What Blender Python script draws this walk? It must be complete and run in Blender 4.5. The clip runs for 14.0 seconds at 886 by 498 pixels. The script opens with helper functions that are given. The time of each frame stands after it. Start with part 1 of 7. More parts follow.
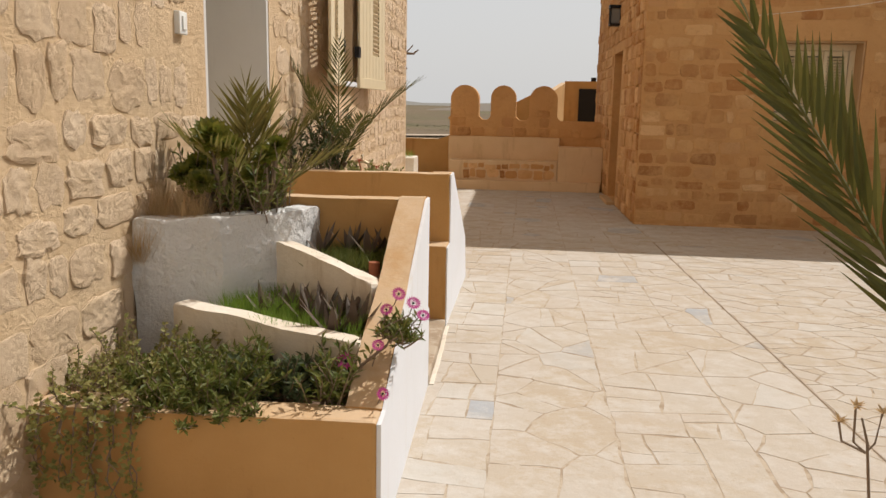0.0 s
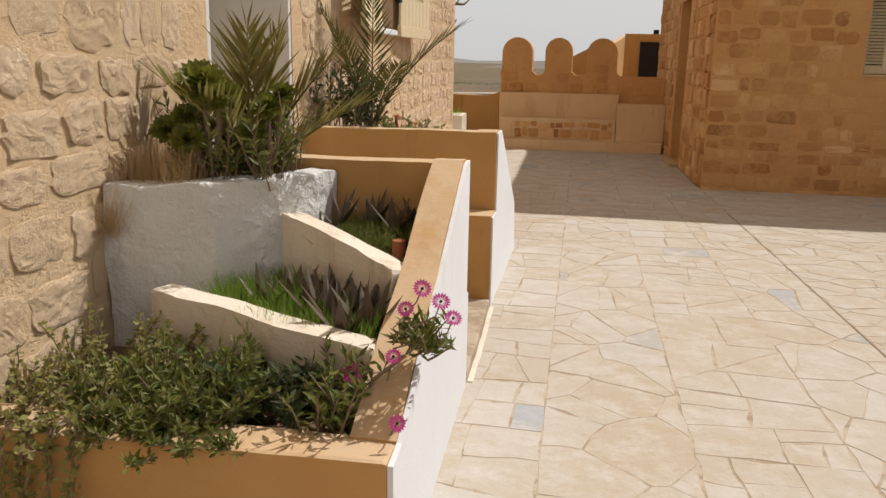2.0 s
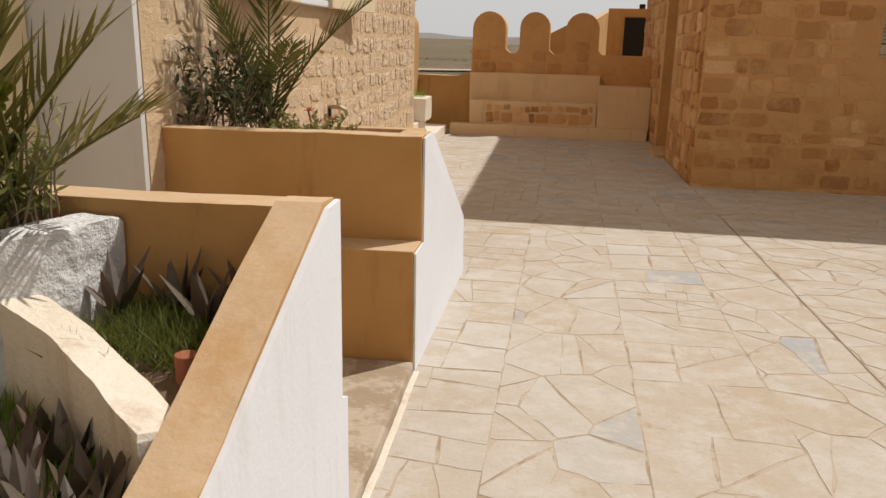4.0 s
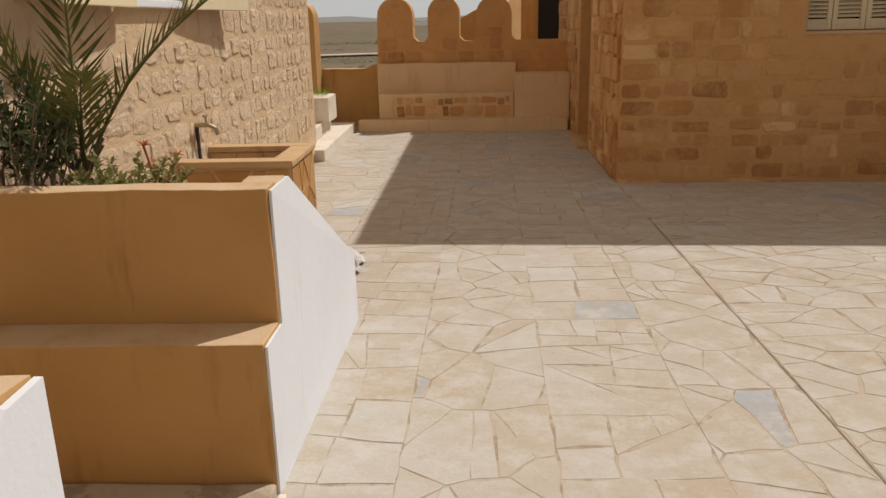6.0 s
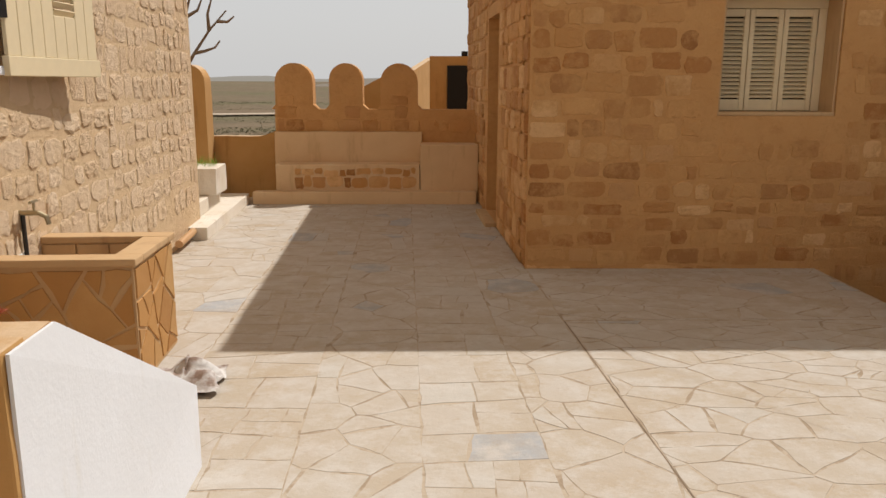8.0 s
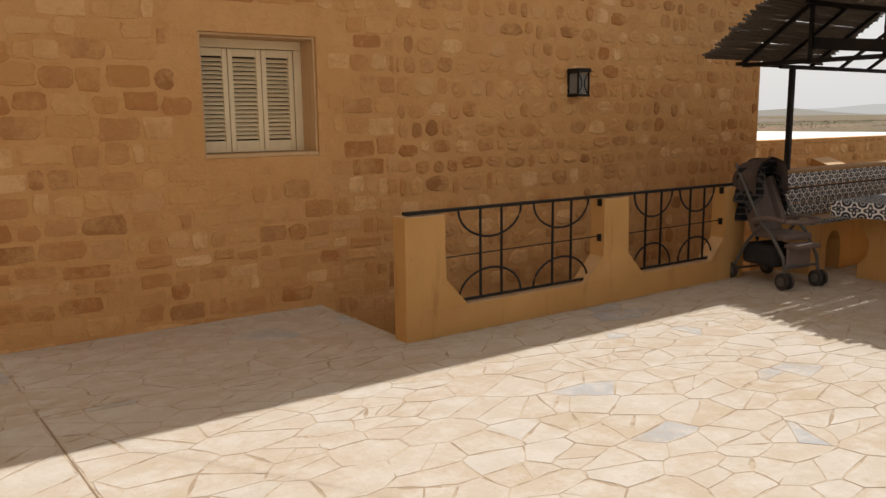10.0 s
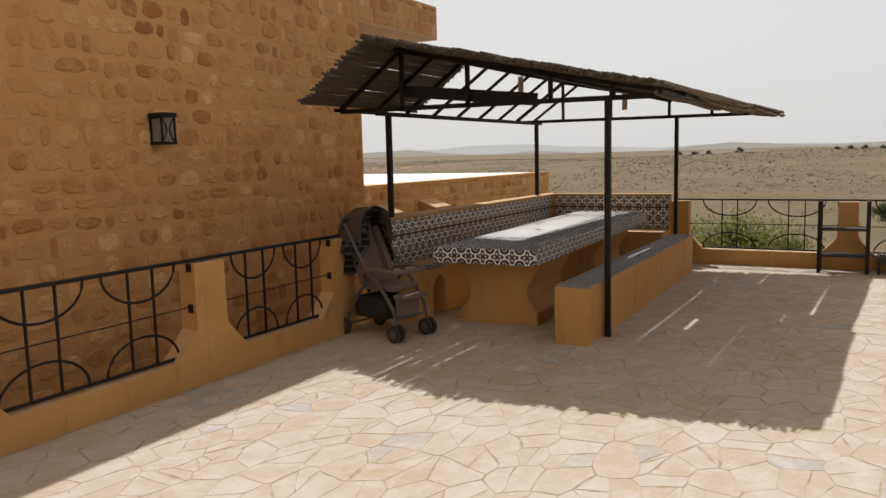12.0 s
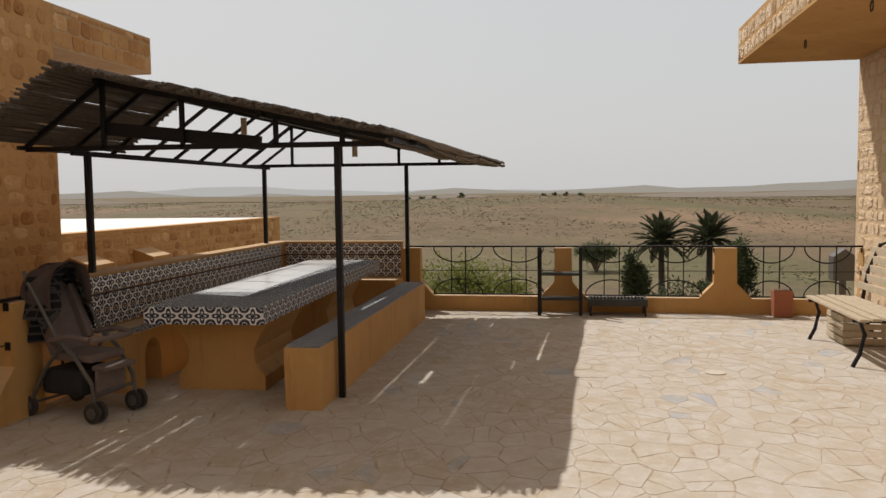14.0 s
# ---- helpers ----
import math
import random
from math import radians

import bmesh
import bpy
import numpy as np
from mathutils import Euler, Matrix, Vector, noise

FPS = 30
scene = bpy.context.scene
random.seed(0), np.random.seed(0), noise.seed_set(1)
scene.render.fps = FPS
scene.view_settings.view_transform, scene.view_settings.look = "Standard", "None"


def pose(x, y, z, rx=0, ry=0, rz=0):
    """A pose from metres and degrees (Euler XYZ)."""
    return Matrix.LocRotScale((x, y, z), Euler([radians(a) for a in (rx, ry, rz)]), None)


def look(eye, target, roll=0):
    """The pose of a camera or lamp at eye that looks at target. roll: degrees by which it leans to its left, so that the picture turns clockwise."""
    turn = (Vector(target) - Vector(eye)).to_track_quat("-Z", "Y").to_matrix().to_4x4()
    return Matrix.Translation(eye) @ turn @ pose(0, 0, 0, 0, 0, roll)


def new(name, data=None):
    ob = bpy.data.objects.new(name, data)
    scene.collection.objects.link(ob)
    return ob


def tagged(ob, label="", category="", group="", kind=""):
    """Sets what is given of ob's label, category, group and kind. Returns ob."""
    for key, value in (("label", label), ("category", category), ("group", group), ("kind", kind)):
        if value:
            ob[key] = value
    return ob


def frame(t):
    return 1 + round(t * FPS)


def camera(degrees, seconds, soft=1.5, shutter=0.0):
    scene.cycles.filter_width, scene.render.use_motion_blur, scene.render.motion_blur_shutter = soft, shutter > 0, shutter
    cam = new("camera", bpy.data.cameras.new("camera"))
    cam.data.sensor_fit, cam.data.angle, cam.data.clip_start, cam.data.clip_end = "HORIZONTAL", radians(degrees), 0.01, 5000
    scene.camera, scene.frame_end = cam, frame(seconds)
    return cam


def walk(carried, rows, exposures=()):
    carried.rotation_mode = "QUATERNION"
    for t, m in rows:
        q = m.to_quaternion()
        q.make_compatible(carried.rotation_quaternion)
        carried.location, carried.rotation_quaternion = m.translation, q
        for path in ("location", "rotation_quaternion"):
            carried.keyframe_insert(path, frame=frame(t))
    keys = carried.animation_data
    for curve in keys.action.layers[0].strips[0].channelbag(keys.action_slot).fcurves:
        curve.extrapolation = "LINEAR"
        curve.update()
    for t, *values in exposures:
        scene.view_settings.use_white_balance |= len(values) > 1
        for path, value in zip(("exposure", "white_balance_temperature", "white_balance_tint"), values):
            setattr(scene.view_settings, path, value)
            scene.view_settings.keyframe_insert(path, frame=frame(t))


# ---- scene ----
cam = camera(58.8, 14.0)
PATH = [
    (0, (0.919, -1.25, 1.386), (0.666, 0.701, 1.026), 1.1),
    (0.5, (0.938, -1.228, 1.373), (0.657, 0.713, 0.982), 1.1),
    (1, (0.923, -1.112, 1.361), (0.634, 0.824, 0.951), 1.6),
    (1.5, (0.87, -0.891, 1.354), (0.578, 1.039, 0.918), 1.8),
    (2, (0.867, -0.61, 1.326), (0.493, 1.299, 0.863), 1.1),
    (2.5, (0.895, -0.317, 1.342), (0.378, 1.55, 0.843), 0.6),
    (3, (0.855, -0.021, 1.343), (0.288, 1.831, 0.847), 0.9),
    (3.5, (0.888, 0.285, 1.335), (0.34, 2.143, 0.837), -0.1),
    (4, (0.959, 0.593, 1.343), (0.622, 2.495, 0.825), 1.3),
    (4.2, (0.974, 0.686, 1.344), (0.688, 2.594, 0.814), 1.2),
    (6.3, (1.055, 1.561, 1.452), (0.885, 3.47, 0.883), -1.3),
    (6.5, (1.04, 1.654, 1.456), (0.862, 3.562, 0.881), -1.3),
    (7, (1.056, 1.87, 1.477), (0.9, 3.797, 0.966), -1.1),
    (7.5, (1.148, 2.076, 1.504), (1.042, 4.028, 1.083), -0.4),
    (8, (1.199, 2.166, 1.512), (1.236, 4.122, 1.095), 0.2),
    (8.5, (1.22, 2.24, 1.517), (1.602, 4.163, 1.124), 0.7),
    (9, (1.27, 2.286, 1.503), (2.015, 4.099, 1.104), 0.5),
    (9.2, (1.322, 2.33, 1.507), (2.156, 4.106, 1.122), 0.3),
    (11.3, (2.123, 2.875, 1.573), (3.653, 4.139, 1.328), -1.9),
    (11.5, (2.21, 2.876, 1.585), (3.802, 4.063, 1.346), -1.9),
    (12, (2.383, 2.89, 1.579), (4.117, 3.857, 1.344), -1.4),
    (12.5, (2.536, 2.997, 1.605), (4.374, 3.76, 1.403), -0.8),
    (13, (2.627, 3.06, 1.636), (4.536, 3.621, 1.431), -0.7),
    (13.5, (2.726, 3.057, 1.627), (4.665, 3.514, 1.447), -0.7),
    (14, (2.858, 3.021, 1.621), (4.824, 3.362, 1.482), -0.7),
]
walk(cam, [(t, look(eye, target, roll)) for t, eye, target, roll in PATH],
     exposures=[(0, -0.05), (2.0, -0.08), (3.5, -0.14), (4.2, -0.14), (6.3, -0.33), (7.0, -0.28), (8.0, -0.1), (9.2, 0.02), (11.3, 0.28), (11.5, 0.26), (12.0, 0.08), (12.5, 0.0), (13.2, -0.1), (14.0, -0.14)])

# ---- world, sun, exposure ----
SUN_TO = Vector((0.545, 0.557, 1.0)).normalized()
world = bpy.data.worlds.new("sky")
scene.world = world
world.use_nodes = True
wn, wl = world.node_tree.nodes, world.node_tree.links
wn.clear()
sky = wn.new("ShaderNodeTexSky")
sky.sky_type = "NISHITA"
sky.sun_disc = False
sky.sun_elevation = math.asin(SUN_TO.z)
sky.sun_rotation = math.atan2(SUN_TO.x, SUN_TO.y)
sky.air_density, sky.dust_density, sky.ozone_density, sky.altitude = 1.0, 6.0, 1.0, 400.0
haze = wn.new("ShaderNodeMix")
haze.data_type = "RGBA"
haze.inputs[0].default_value = 0.86
upward = wn.new("ShaderNodeSeparateXYZ")
wl.new(wn.new("ShaderNodeTexCoord").outputs["Generated"], upward.inputs[0])
veil = wn.new("ShaderNodeValToRGB")     # thick haze low down, thinner overhead
veil.color_ramp.elements[0].position, veil.color_ramp.elements[0].color = 0.3, (7.3, 7.25, 7.2, 1)
veil.color_ramp.elements[1].position, veil.color_ramp.elements[1].color = 0.9, (4.7, 3.65, 2.6, 1)
wl.new(upward.outputs[2], veil.inputs[0])
wl.new(veil.outputs[0], haze.inputs[7])
bg = wn.new("ShaderNodeBackground")
bg.inputs[1].default_value = 0.1
wo = wn.new("ShaderNodeOutputWorld")
wl.new(sky.outputs[0], haze.inputs[6])
wl.new(haze.outputs[2], bg.inputs[0])
wl.new(bg.outputs[0], wo.inputs[0])

sun = new("sun", bpy.data.lights.new("sun", "SUN"))
sun.data.energy = 4.15
sun.data.angle = radians(0.6)
sun.data.color = (1.0, 0.955, 0.9)
sun.matrix_world = look(SUN_TO * 60, (0, 0, 0))
scene.view_settings.exposure = 0.0


# ---- materials ----
class Nodes:
    """A small builder for a node material."""

    def __init__(self, name, rough=0.85, metal=0.0):
        self.mat = bpy.data.materials.new(name)
        self.mat.use_nodes = True
        self.t = self.mat.node_tree
        self.bsdf = self.t.nodes["Principled BSDF"]
        self.bsdf.inputs["Roughness"].default_value = rough
        self.bsdf.inputs["Metallic"].default_value = metal
        self.bsdf.inputs["Specular IOR Level"].default_value = 0.3
        self.co = self.t.nodes.new("ShaderNodeTexCoord").outputs["Object"]

    def n(self, kind, **values):
        node = self.t.nodes.new(kind)
        for k, v in values.items():
            node.inputs[k].default_value = v
        return node

    def link(self, a, b):
        self.t.links.new(a, b)

    def scaled(self, sx, sy, sz):
        m = self.n("ShaderNodeMapping", Scale=(sx, sy, sz))
        self.link(self.co, m.inputs["Vector"])
        return m.outputs[0]

    def noise(self, scale, detail=4.0, rough=0.6, vec=None):
        node = self.n("ShaderNodeTexNoise", Scale=scale, Detail=detail, Roughness=rough)
        self.link(vec or self.co, node.inputs["Vector"])
        return node.outputs["Fac"]

    def voronoi(self, scale, vec=None, out="Distance", feature="F1"):
        node = self.n("ShaderNodeTexVoronoi", Scale=scale)
        node.feature = feature
        self.link(vec or self.co, node.inputs["Vector"])
        return node.outputs[out]

    def ramp(self, fac, *stops):
        node = self.n("ShaderNodeValToRGB")
        e = node.color_ramp.elements
        while len(e) < len(stops):
            e.new(0.5)
        for k, (p, c) in enumerate(stops):
            e[k].position = p
            e[k].color = (*c, 1) if len(c) == 3 else c
        self.link(fac, node.inputs[0])
        return node.outputs[0]

    def math(self, op, a, b=0.0, c=0.0):
        node = self.n("ShaderNodeMath")
        node.operation = op
        for k, v in enumerate((a, b, c)):
            if isinstance(v, (int, float)):
                node.inputs[k].default_value = v
            else:
                self.link(v, node.inputs[k])
        return node.outputs[0]

    def mix(self, fac, a, b, mode="MIX"):
        node = self.n("ShaderNodeMix")
        node.data_type, node.blend_type = "RGBA", mode
        for k, v in ((0, fac), (6, a), (7, b)):
            if isinstance(v, (int, float)):
                node.inputs[k].default_value = v
            elif isinstance(v, tuple):
                node.inputs[k].default_value = (*v, 1)
            else:
                self.link(v, node.inputs[k])
        return node.outputs[2]

    def chance(self):
        """A random number for each piece, whether it is an object or an island."""
        a = self.n("ShaderNodeObjectInfo").outputs["Random"]
        b = self.n("ShaderNodeNewGeometry").outputs["Random Per Island"]
        return self.math("FRACT", self.math("ADD", a, self.math("MULTIPLY", b, 7.31)))

    def done(self, color, height=None, strength=0.3, distance=0.01):
        if isinstance(color, tuple):
            self.bsdf.inputs["Base Color"].default_value = (*color, 1)
        else:
            self.link(color, self.bsdf.inputs["Base Color"])
        if height is not None:
            bump = self.n("ShaderNodeBump", Strength=strength, Distance=distance)
            self.link(height, bump.inputs["Height"])
            self.link(bump.outputs[0], self.bsdf.inputs["Normal"])
        return self.mat


def plaster(name, light, dark, stain, rough=0.9, bump=0.35, tone=0.72, deep=0.012, dust=None):
    """Hand-trowelled render with clouds, streaks and small chips."""
    light, dark, stain = [tuple(v * tone for v in col) for col in (light, dark, stain)]
    m = Nodes(name, rough)
    cloud = m.noise(1.6, 5)
    c = m.mix(m.ramp(cloud, (0.3, (0, 0, 0)), (0.7, (1, 1, 1))), dark, light)
    streak = m.noise(2.2, 6, 0.7, m.scaled(3.0, 3.0, 0.5))
    c = m.mix(m.ramp(streak, (0.56, (0, 0, 0)), (0.78, (0.75, 0.75, 0.75))), c, stain)
    speck = m.voronoi(30, out="Distance")
    c = m.mix(m.ramp(speck, (0.0, (0.25, 0.25, 0.25)), (0.12, (0, 0, 0))), c, stain)
    if dust:
        up = m.n("ShaderNodeSeparateXYZ")
        m.link(m.n("ShaderNodeNewGeometry").outputs["Normal"], up.inputs[0])
        lies = m.math("MULTIPLY", m.ramp(up.outputs[2], (0.55, (0, 0, 0)), (0.85, (1, 1, 1))), m.ramp(m.noise(6, 6, 0.7), (0.3, (0.35, 0.35, 0.35)), (0.55, (0.95, 0.95, 0.95))))
        c = m.mix(lies, c, dust)
    h = m.math("ADD", m.math("MULTIPLY", m.noise(9, 5), 1.0), m.math("MULTIPLY", m.noise(70, 4), 0.35))
    return m.done(c, h, bump, deep)


def stone(name, colors, rough=0.92, grain=0.6, dist=0.012):
    """Limestone, each piece a shade of its own, with pits and veins."""
    colors = [tuple(v * 0.72 for v in col) for col in colors]
    m = Nodes(name, rough)
    k = m.chance()
    c = m.ramp(k, *[(i / max(1, len(colors) - 1), col) for i, col in enumerate(colors)])
    dirt = m.noise(7, 6, 0.7)
    c = m.mix(m.ramp(dirt, (0.35, (0, 0, 0)), (0.75, (0.55, 0.55, 0.55))), c, tuple(0.85 * v for v in colors[0]))
    fine = m.noise(28, 5, 0.7)
    c = m.mix(m.math("MULTIPLY", fine, 0.16), c, tuple(min(1, 1.25 * v) for v in colors[-1]))
    h = m.math("ADD", m.noise(14, 6, 0.7), m.math("MULTIPLY", m.noise(90, 4, 0.7), 0.3))
    return m.done(c, h, grain, dist)


M_OCHRE = plaster("ochre_plaster", (0.67, 0.395, 0.155), (0.55, 0.305, 0.105), (0.34, 0.17, 0.058), tone=0.78, dust=(0.56, 0.41, 0.265))
M_SAND = plaster("sand_plaster", (0.70, 0.475, 0.265), (0.60, 0.39, 0.20), (0.44, 0.27, 0.14), tone=0.8)
M_CREAM = plaster("cream_plaster", (0.82, 0.605, 0.375), (0.72, 0.50, 0.29), (0.50, 0.32, 0.17), tone=0.88)
M_WHITE = plaster("white_limewash", (0.72, 0.74, 0.78), (0.69, 0.705, 0.735), (0.60, 0.58, 0.54), 0.85, 0.2, 1.0)
M_OLDWHITE = plaster("weathered_limewash", (0.84, 0.84, 0.83), (0.70, 0.68, 0.65), (0.40, 0.33, 0.25), 0.9, 1.0, 0.88, 0.022)
M_CELL = plaster("cream_limewash", (0.86, 0.80, 0.71), (0.75, 0.65, 0.51), (0.46, 0.33, 0.21), 0.9, 0.8, 0.88)
M_GREY = plaster("pale_grey_plaster", (0.66, 0.65, 0.63), (0.60, 0.59, 0.57), (0.54, 0.52, 0.49), 0.8, 0.1, 0.95)


def mortar_material(name, light, dark, stain):
    """Thick hand-smeared mortar with trowel marks and a gritty face."""
    m = Nodes(name, 0.95)
    c = m.mix(m.ramp(m.noise(2.3, 6, 0.7), (0.3, (0, 0, 0)), (0.7, (1, 1, 1))), dark, light)
    c = m.mix(m.ramp(m.noise(7.5, 7, 0.75), (0.52, (0, 0, 0)), (0.72, (0.6, 0.6, 0.6))), c, stain)
    c = m.mix(m.ramp(m.noise(45, 6, 0.8), (0.3, (0.45, 0.45, 0.45)), (0.42, (0, 0, 0))), c, tuple(0.6 * v for v in stain))
    h = m.math("ADD", m.noise(6, 9, 0.68), m.math("MULTIPLY", m.noise(27, 7, 0.7, m.scaled(1.0, 1.0, 1.6)), 0.45))
    return m.done(c, h, 0.85, 0.03)


M_MORTAR_L = mortar_material("sandy_mortar", (0.67, 0.50, 0.32), (0.60, 0.43, 0.255), (0.51, 0.35, 0.20))
M_MORTAR_R = mortar_material("ochre_mortar", (0.63, 0.36, 0.152), (0.55, 0.30, 0.118), (0.44, 0.22, 0.08))


def grout_material():
    """Pale joint filler, crumbled dark here and there."""
    m = Nodes("paving_grout", 0.95)
    c = m.mix(m.noise(3.0, 6, 0.7), (0.42, 0.345, 0.26), (0.48, 0.405, 0.32))
    c = m.mix(m.ramp(m.noise(4.7, 7, 0.75), (0.49, (0, 0, 0)), (0.56, (0.9, 0.9, 0.9))), c, (0.32, 0.245, 0.17))
    return m.done(c, m.noise(30, 5), 0.4, 0.01)


M_GROUT = grout_material()


def ashlar_material():
    """Dressed ochre blocks half hidden under smeared mortar."""
    m = Nodes("ochre_stone", 0.93)
    c = m.ramp(m.chance(), (0.0, (0.40, 0.175, 0.058)), (0.16, (0.53, 0.27, 0.098)), (0.34, (0.66, 0.38, 0.16)), (0.5, (0.45, 0.21, 0.072)), (0.66, (0.76, 0.49, 0.25)), (0.8, (0.56, 0.295, 0.11)), (0.92, (0.34, 0.155, 0.056)), (1.0, (0.62, 0.345, 0.14)))
    c = m.mix(m.ramp(m.noise(4.2, 7, 0.75), (0.46, (0, 0, 0)), (0.61, (0.86, 0.86, 0.86))), c, (0.57, 0.32, 0.13))
    c = m.mix(m.ramp(m.noise(15, 6, 0.75), (0.55, (0, 0, 0)), (0.75, (0.5, 0.5, 0.5))), c, (0.36, 0.16, 0.055))
    c = m.mix(m.ramp(m.noise(1.1, 4, 0.6), (0.5, (0, 0, 0)), (0.75, (0.45, 0.45, 0.45))), c, (0.68, 0.41, 0.175))
    h = m.math("ADD", m.noise(12, 8, 0.75), m.math("MULTIPLY", m.noise(80, 4, 0.7), 0.25))
    return m.done(c, h, 0.9, 0.025)


M_ASHLAR = ashlar_material()


def rubble_material():
    """Rough pitted limestone with mortar smeared over it."""
    m = Nodes("rubble_stone", 0.95)
    c = m.ramp(m.chance(), (0.0, (0.65, 0.475, 0.305)), (0.3, (0.72, 0.555, 0.385)), (0.55, (0.68, 0.505, 0.33)), (0.84, (0.75, 0.59, 0.42)), (1.0, (0.72, 0.54, 0.365)))
    c = m.mix(m.ramp(m.noise(6.5, 8, 0.78), (0.47, (0, 0, 0)), (0.6, (0.7, 0.7, 0.7))), c, (0.68, 0.505, 0.32))
    c = m.mix(m.ramp(m.noise(17, 7, 0.75, m.scaled(1.0, 1.0, 1.6)), (0.6, (0, 0, 0)), (0.74, (0.5, 0.5, 0.5))), c, (0.50, 0.315, 0.17))
    pit = m.noise(46, 8, 0.8)
    # dark brown at the low spots paints in the shade of the pits
    c = m.mix(m.ramp(pit, (0.27, (0.7, 0.7, 0.7)), (0.38, (0, 0, 0))), c, (0.36, 0.23, 0.13))
    h = m.math("ADD", m.math("MULTIPLY", m.noise(19, 10, 0.85), 1.2), m.math("MULTIPLY", pit, 0.9))
    return m.done(c, h, 0.75, 0.018)


M_RUBBLE = rubble_material()
M_CLAD = stone("brown_cladding", [(0.60, 0.30, 0.095), (0.70, 0.38, 0.135), (0.50, 0.235, 0.072), (0.74, 0.44, 0.18)], grain=0.5)


def flag_material():
    """Cream limestone flags: slight shades of their own, tan stains that run across, pale worn patches and pits."""
    m = Nodes("flagstone", 0.62)
    c = m.ramp(m.chance(), (0.0, (0.45, 0.38, 0.298)), (0.2, (0.475, 0.425, 0.362)), (0.4, (0.46, 0.395, 0.317)), (0.6, (0.495, 0.45, 0.397)), (0.8, (0.47, 0.41, 0.342)), (0.962, (0.50, 0.47, 0.425)), (0.968, (0.375, 0.385, 0.40)))
    blot = m.noise(1.3, 7, 0.7)
    c = m.mix(m.ramp(blot, (0.45, (0, 0, 0)), (0.68, (0.7, 0.7, 0.7))), c, (0.42, 0.335, 0.235))
    worn = m.noise(5.3, 8, 0.72)
    c = m.mix(m.ramp(worn, (0.46, (0, 0, 0)), (0.62, (0.75, 0.75, 0.75))), c, (0.535, 0.50, 0.455))
    edge = m.noise(14, 8, 0.75)
    c = m.mix(m.ramp(edge, (0.55, (0, 0, 0)), (0.7, (0.5, 0.5, 0.5))), c, (0.40, 0.305, 0.205))
    pits = m.noise(52, 5, 0.7)
    c = m.mix(m.ramp(pits, (0.27, (0.6, 0.6, 0.6)), (0.35, (0, 0, 0))), c, (0.27, 0.20, 0.135))
    h = m.math("ADD", m.math("ADD", m.noise(9, 6, 0.65), m.math("MULTIPLY", worn, 0.6)), m.math("MULTIPLY", pits, 0.35))
    m.link(m.ramp(blot, (0.3, (0.78, 0.78, 0.78)), (0.7, (0.95, 0.95, 0.95))), m.bsdf.inputs["Roughness"])
    m.bsdf.inputs["Specular IOR Level"].default_value = 0.12
    return m.done(c, h, 0.5, 0.01)


M_FLAG = flag_material()


def plain(name, color, rough=0.6, metal=0.0, vary=0.18, scale=12, bump=0.15):
    m = Nodes(name, rough, metal)
    dark = tuple(v * (1 - vary) for v in color)
    lite = tuple(min(1, v * (1 + vary)) for v in color)
    f = m.noise(scale, 5, 0.65)
    return m.done(m.mix(f, dark, lite), m.noise(scale * 5, 4), bump, 0.004)


M_IRON = plain("black_iron", (0.022, 0.021, 0.022), 0.5, 0.6)
M_SHUTTER = plain("cream_paint", (0.71, 0.60, 0.40), 0.55, 0, 0.08)
M_DOOR = plain("brown_door_paint", (0.30, 0.19, 0.10), 0.6, 0, 0.2)
# near-black; on panels it stands in for the shade of rooms and openings
M_DARK = plain("black_and_void_shade", (0.015, 0.014, 0.014), 0.8)
M_BRASS = plain("old_brass", (0.42, 0.36, 0.24), 0.35, 0.9)
M_TRUNK = plain("dark_palm_trunk", (0.06, 0.048, 0.036), 0.95, 0, 0.4, 8, 0.6)
M_PIPE = plain("ochre_pipe", (0.50, 0.30, 0.15), 0.5)
M_PLASTIC = plain("white_plastic", (0.78, 0.78, 0.75), 0.4, 0, 0.03)
M_GLASS = plain("smoky_lamp_glass", (0.20, 0.20, 0.19), 0.15, 0, 0.1)
M_SOIL = plain("dry_soil", (0.17, 0.11, 0.07), 0.95, 0, 0.4, 25, 0.8)
M_TERRACOTTA = plain("terracotta", (0.32, 0.115, 0.06), 0.8, 0, 0.15)
M_CANE = plain("dried_reed", (0.095, 0.075, 0.058), 0.85, 0, 0.4, 20, 0.3)
M_CANE_PALE = plain("bleached_reed", (0.17, 0.135, 0.10), 0.85, 0, 0.4, 20, 0.3)
M_WOOD = plain("weathered_wood", (0.46, 0.38, 0.27), 0.75, 0, 0.3, 20, 0.3)
M_ROOFWHITE = plain("whitewashed_roof", (0.80, 0.79, 0.76), 0.8, 0, 0.05, 3)
M_SOOT = plain("sooty_steel", (0.06, 0.057, 0.054), 0.65, 0.5, 0.4)

# ---- building helpers ----
ML = Matrix.Translation((-0.63, 0, 0)) @ Matrix.Rotation(radians(2.9), 4, "Z")
MW = Matrix.Identity(4)
BASE = {}


def thing(name, base, label, category, frame_of=MW, group="", kind=""):
    ob = new(name)
    ob.empty_display_size = 0.1
    ob.matrix_basis = frame_of @ Matrix.Translation(base)
    BASE[ob.name] = Vector(base)
    return tagged(ob, label, category, group, kind)


def mesh_of(name, bm, material, smooth=False):
    me = bpy.data.meshes.new(name)
    bmesh.ops.recalc_face_normals(bm, faces=bm.faces)
    bm.to_mesh(me)
    bm.free()
    me.materials.append(material)
    if smooth:
        me.polygons.foreach_set("use_smooth", [True] * len(me.polygons))
    return me


